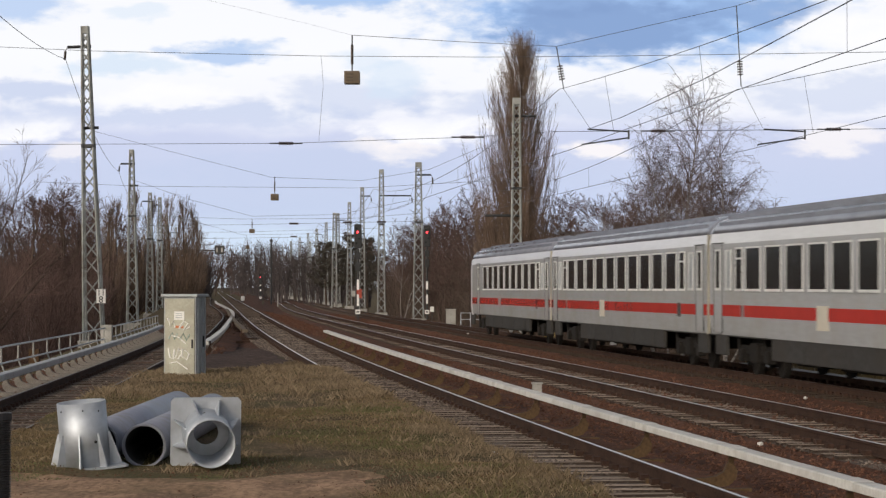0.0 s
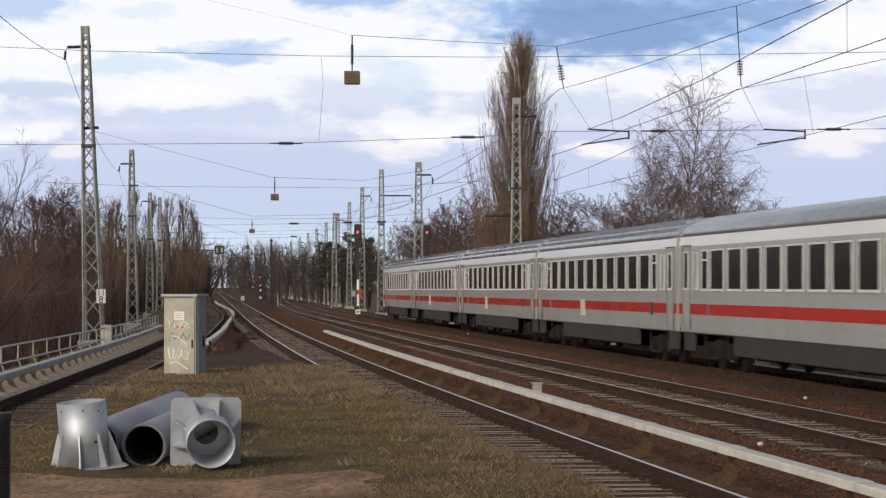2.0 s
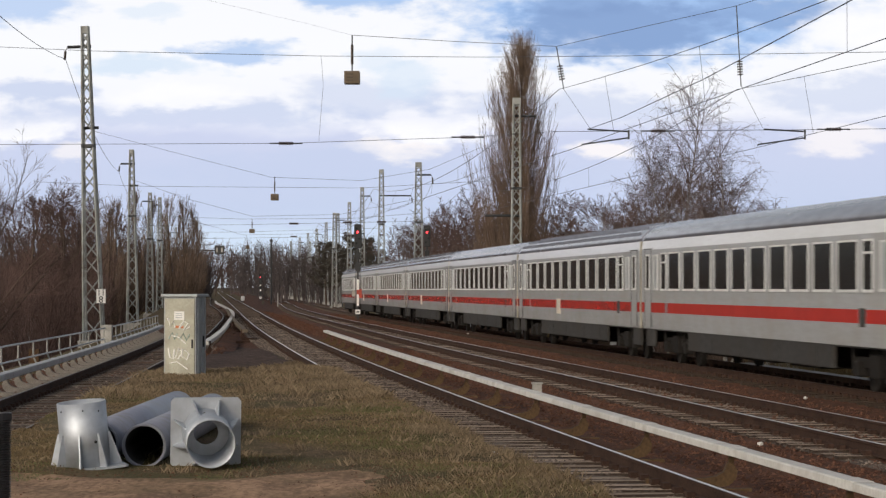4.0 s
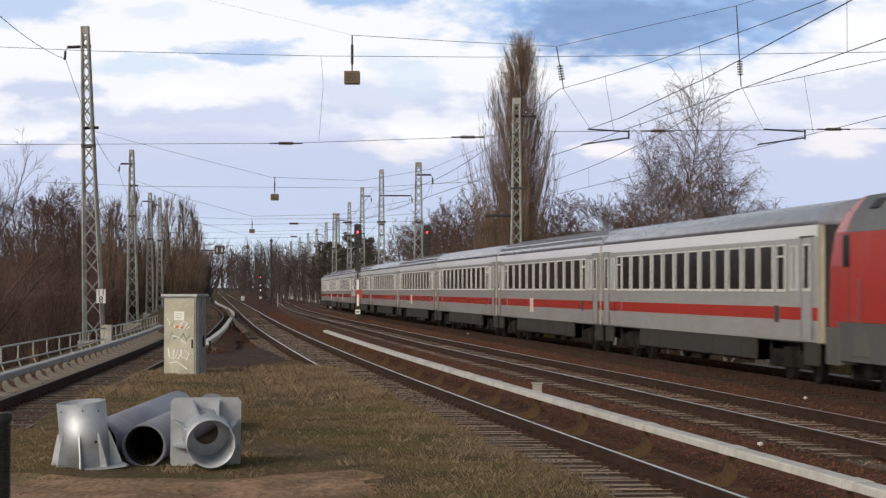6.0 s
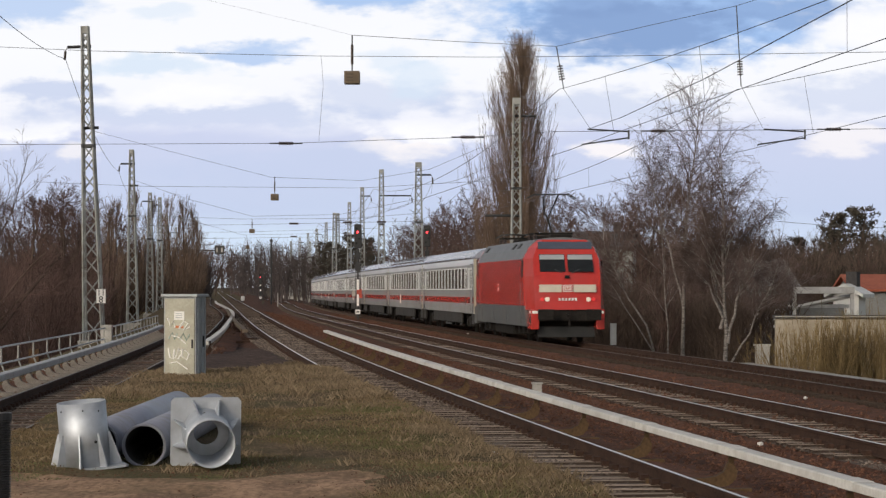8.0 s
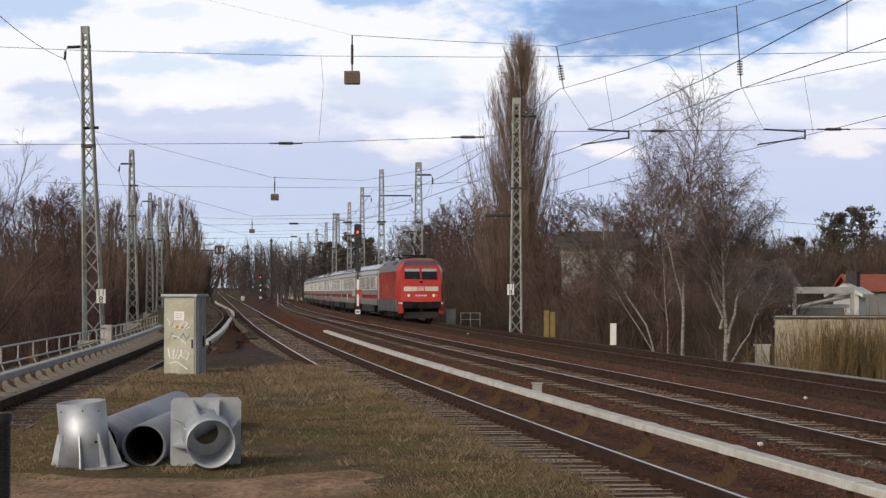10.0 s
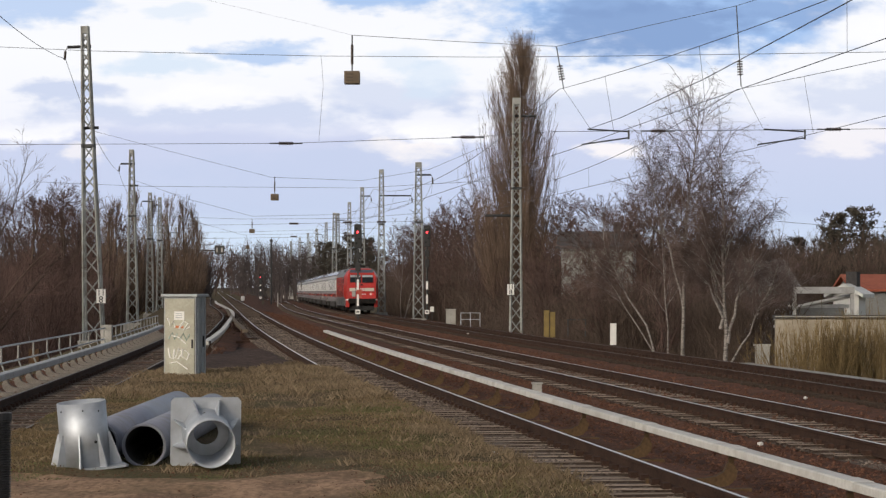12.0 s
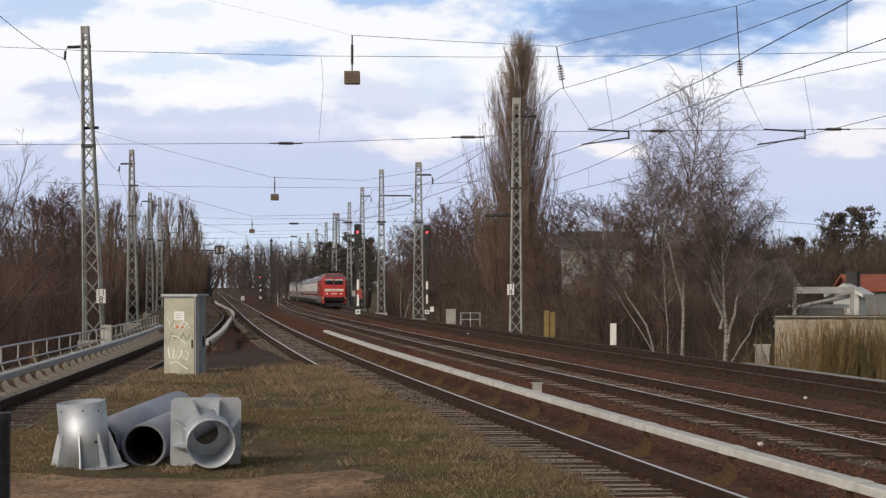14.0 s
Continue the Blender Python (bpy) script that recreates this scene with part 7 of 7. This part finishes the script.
M_PALEROOF = mat("pale_grey_roofing", (0.26, 0.25, 0.245), (0.19, 0.18, 0.175), 0.9, scale=0.8, fine=8)
M_PALEWALL = mat("grey_green_house_wall", (0.30, 0.31, 0.295), (0.23, 0.235, 0.225), 0.9, scale=0.8, fine=8)
house("house", 30.3, 172, 6.8, 8, -2.5, 1.75, 2.62, M_GREYWALL, M_TILE, "house with a red tiled roof behind the sheds", 0, ((-2, 0.6), (1, 0.6)))
house("house", 19.2, 160, 3.4, 7, -2.5, 1.9, 3.5, M_GREYWALL, M_PALEROOF, "grey house seen through the birches", 8, ((-0.6, 2.0), (0.9, 2.0)))
house("house", 10.2, 168, 4.6, 6, -2.4, 4.5, 5.4, M_PALEWALL, M_ROOFDARK, "grey-green house half hidden by bare shrubs", -6, ((-1.4, 2.1), (0.8, 2.1)))
M_OLDWHITE = mat("dirty_white_timber", (0.60, 0.59, 0.57), (0.46, 0.45, 0.43), 0.8, dirt=(0.22, 0.2, 0.18), dscale=1.2, damt=0.5)
# pale wall with a flat coping, and the white shed frame behind it
e = tagged(empty("garden_wall", pose(0, 0, 0)), "stained beige rendered wall with dark flat coping", "wall")
part("wall_body", boxes((11.5, 24.0, 89.0, 89.3, -2.4, 0.92)), M_WALLPALE, e)
part("coping", boxes((11.45, 24.2, 88.9, 89.5, 0.92, 1.03), bevel=0.02), M_ROOFDARK, e, "dark flat roof edge")
part("gutter", boxes((11.45, 24.2, 88.86, 88.90, 0.96, 1.0)), M_CONCRETE, e)
e = tagged(empty("white_shed", pose(0, 0, 0)), "white timber shed frame with a sloping roof", "shed")
k = 118 / 4558
q = lambda x, y: ((x - 784) * k, 2.07 + (505 - y) * k)
(xa, za), (xb, zb) = q(1404, 508), q(1512, 520)
part("top_beam", boxes((xa, xb, 117.9, 118.2, zb, za), bevel=0.02), M_OLDWHITE, e)
for px_ in (1406, 1508):
    xx = q(px_, 0)[0]
    part("post", boxes((xx - 0.08, xx + 0.08, 117.9, 118.1, -2.4, zb)), M_OLDWHITE, e)
bm = bmesh.new()
bar(bm, (q(1408, 0)[0], 118.3, q(0, 545)[1]), (q(1506, 0)[0], 118.3, q(0, 524)[1]), 0.14)
part("brace", bm, M_OLDWHITE, e)
part("back_wall", boxes((xa, xb, 121, 121.2, -2.4, q(0, 540)[1])), M_GREYWALL, e)
part("rear_beam", boxes((xa, xb, 119.5, 119.7, q(0, 546)[1], q(0, 540)[1])), M_OLDWHITE, e)
house("garden_shed", q(1532, 0)[0] + 0.2, 124, 0.9, 1.3, -2.4, q(0, 524)[1], q(0, 509)[1], M_WHITE, M_WHITE, "small white shed with a pitched roof", 60)
relay_box(11.9, 96, -2.2, 0.5, 2.0, "grey metal box below the embankment")


# grass: dry blades and tufts
def blades(name, label, seed, spots, material=M_BLADE):
    """spots: (x0, x1, y0, y1, count, low, high); places outside the grass strip are skipped."""
    r2 = random.Random(seed)
    v, f = [], []
    for x0, x1, y0, y1, count, lo, hi in spots:
        for _ in range(count):
            y = r2.uniform(y0, y1)
            x = r2.uniform(x0, x1)
            o, d = x - line_x(y), x - dline_x(y)
            if o > (-10.3 if y < 64 else -11.1) or d < (0.55 if y < 62 else 1.4):
                continue
            n1 = noise.noise((x * 0.55, y * 0.30, 5))
            if n1 < r2.uniform(-1.1, 0.1):
                continue
            h = lo + (hi - lo) * max(0.0, min(1.0, 0.35 + n1)) * r2.uniform(0.5, 1.2)
            z = ground_height(x, y) - 0.02
            a = r2.uniform(0, 2 * math.pi)
            w = 0.0022 + 0.00013 * max(y - 25, 0)
            lean = Vector((r2.gauss(0, 0.45), r2.gauss(0, 0.35), 0)) * h
            u = Vector((math.cos(a), math.sin(a), 0)) * w
            i = len(v)
            p = Vector((x, y, z))
            v.extend((p - u, p + u, p + lean * 0.4 + Vector((0, 0, h * 0.6)) + u * 0.7, p + lean + Vector((0, 0, h * 0.92))))
            f.append((i, i + 1, i + 2))
            f.append((i, i + 2, i + 3))
    return tagged(pydata(name, v, f, material), label, "grass", "", "stuff")


blades("dry_grass", "short dry brown grass with sparse tufts", 2, [(-8, 3, 27.6, 44, 190000, 0.025, 0.075), (-8, 1, 44, 66, 80000, 0.03, 0.10), (-8, 3, 26.4, 27.6, 6000, 0.02, 0.05), (-0.9, 3.5, 20, 27.6, 50000, 0.02, 0.07)])
blades("straw_grass", "longer pale straw blades standing above the short grass", 11, [(-8, 3, 28, 46, 9000, 0.05, 0.12), (-8, 1, 46, 66, 20000, 0.07, 0.20), (-0.9, 3.2, 21, 28, 4000, 0.05, 0.12)], M_STRAW)


def edge_tufts():
    """Longer tufts along the ballast and round the things in the grass."""
    r2 = random.Random(15)
    v, f = [], []
    places = []
    for _ in range(520):
        y = r2.uniform(25, 66)
        places.append((line_x(y, (-10.42 if y < 63 else -11.1) - abs(r2.gauss(0, 0.5))), y, r2.uniform(0.03, 0.12)))
    for _ in range(60):
        y = r2.uniform(46, 64)
        places.append((line_x(y, -12.2 + r2.gauss(0, 0.6)), y, r2.uniform(0.08, 0.22)))
    for _ in range(130):
        y = r2.uniform(48, 66)
        places.append((dline_x(y) + 0.7 + abs(r2.gauss(0, 0.4)), y, r2.uniform(0.05, 0.13)))
    for _ in range(60):
        places.append((-6.1 + r2.uniform(-0.7, 1.0), 60.3 + r2.uniform(-0.3, 0.5), r2.uniform(0.04, 0.10)))
    for _ in range(70):
        places.append((r2.uniform(-3.6, 0.2), r2.uniform(27.5, 50), r2.uniform(0.05, 0.13)))
    for x, y, h in places:
        z = ground_height(x, y) - 0.02
        for _ in range(26):
            p = Vector((x + r2.gauss(0, 0.07), y + r2.gauss(0, 0.10), z))
            hh = h * r2.uniform(0.5, 1.25)
            lean = Vector((r2.gauss(0, 0.4), r2.gauss(0, 0.3), 0)) * hh
            a = r2.uniform(0, math.pi)
            u = Vector((math.cos(a), math.sin(a), 0)) * (0.002 + 0.0001 * y)
            i = len(v)
            v.extend((p - u, p + u, p + lean * 0.4 + Vector((0, 0, hh * 0.6)) + u * 0.6, p + lean + Vector((0, 0, hh * 0.93))))
            f.append((i, i + 1, i + 2))
            f.append((i, i + 2, i + 3))
    return tagged(pydata("grass_tufts", v, f, M_STRAW), "longer straw-coloured grass tufts along the ballast", "grass", "", "stuff")


edge_tufts()
blades("green_grass", "sparse green grass near the pipes", 3, [(-4.9, -2.2, 26.8, 29.5, 5000, 0.02, 0.08), (-2.4, 0.4, 27.5, 46, 26000, 0.02, 0.07)], mat("green_blade", (0.105, 0.12, 0.036), (0.065, 0.08, 0.024), 0.9, island=0.4))


# bare sandy soil in front of the grass, with clods
def soil():
    v, f = [], []
    xs = [-7 + 0.2 * i for i in range(56)]
    ys = [20 + 0.3 * j for j in range(28)]
    for y in ys:
        for x in xs:
            edge = smooth01(28.5, 27.3, y + 0.9 * noise.noise((x * 0.8, 0.3, 1))) * smooth01(0.0, -1.2, x)
            v.append((x, y, ground_height(x, y) - 0.03 + 0.05 * edge + 0.03 * edge * noise.noise((x * 2.6, y * 2.1, 9))))
    w = len(xs)
    for j in range(len(ys) - 1):
        for i in range(w - 1):
            a = j * w + i
            if xs[i + 1] < 0.1 + 0.5 * noise.noise((ys[j], 3, 0)):
                f.append((a, a + 1, a + w + 1, a + w))
    return tagged(pydata("bare_soil", v, f, M_SOIL, smooth=True), "bare trodden sandy soil at the edge of the grass", "soil", "", "structure")


soil()
r3 = random.Random(8)
v, f = [], []
for _ in range(1200):
    p = Vector((r3.uniform(-5.2, 1.5), r3.uniform(23.5, 29.0), 0))
    p.z = ground_height(p.x, p.y) + 0.01
    s = r3.uniform(0.006, 0.02)
    i = len(v)
    for d in ((1, 0, 0), (0, 1, 0), (-1, 0, 0), (0, -1, 0), (0, 0, 0.8)):
        v.append(p + Vector(d) * s * r3.uniform(0.6, 1.3))
    for j in range(4):
        f.append((i + j, i + (j + 1) % 4, i + 4))
tagged(pydata("soil_clods", v, f, M_STONES), "small clods and pebbles on the bare soil", "soil", "", "stuff")

motions()
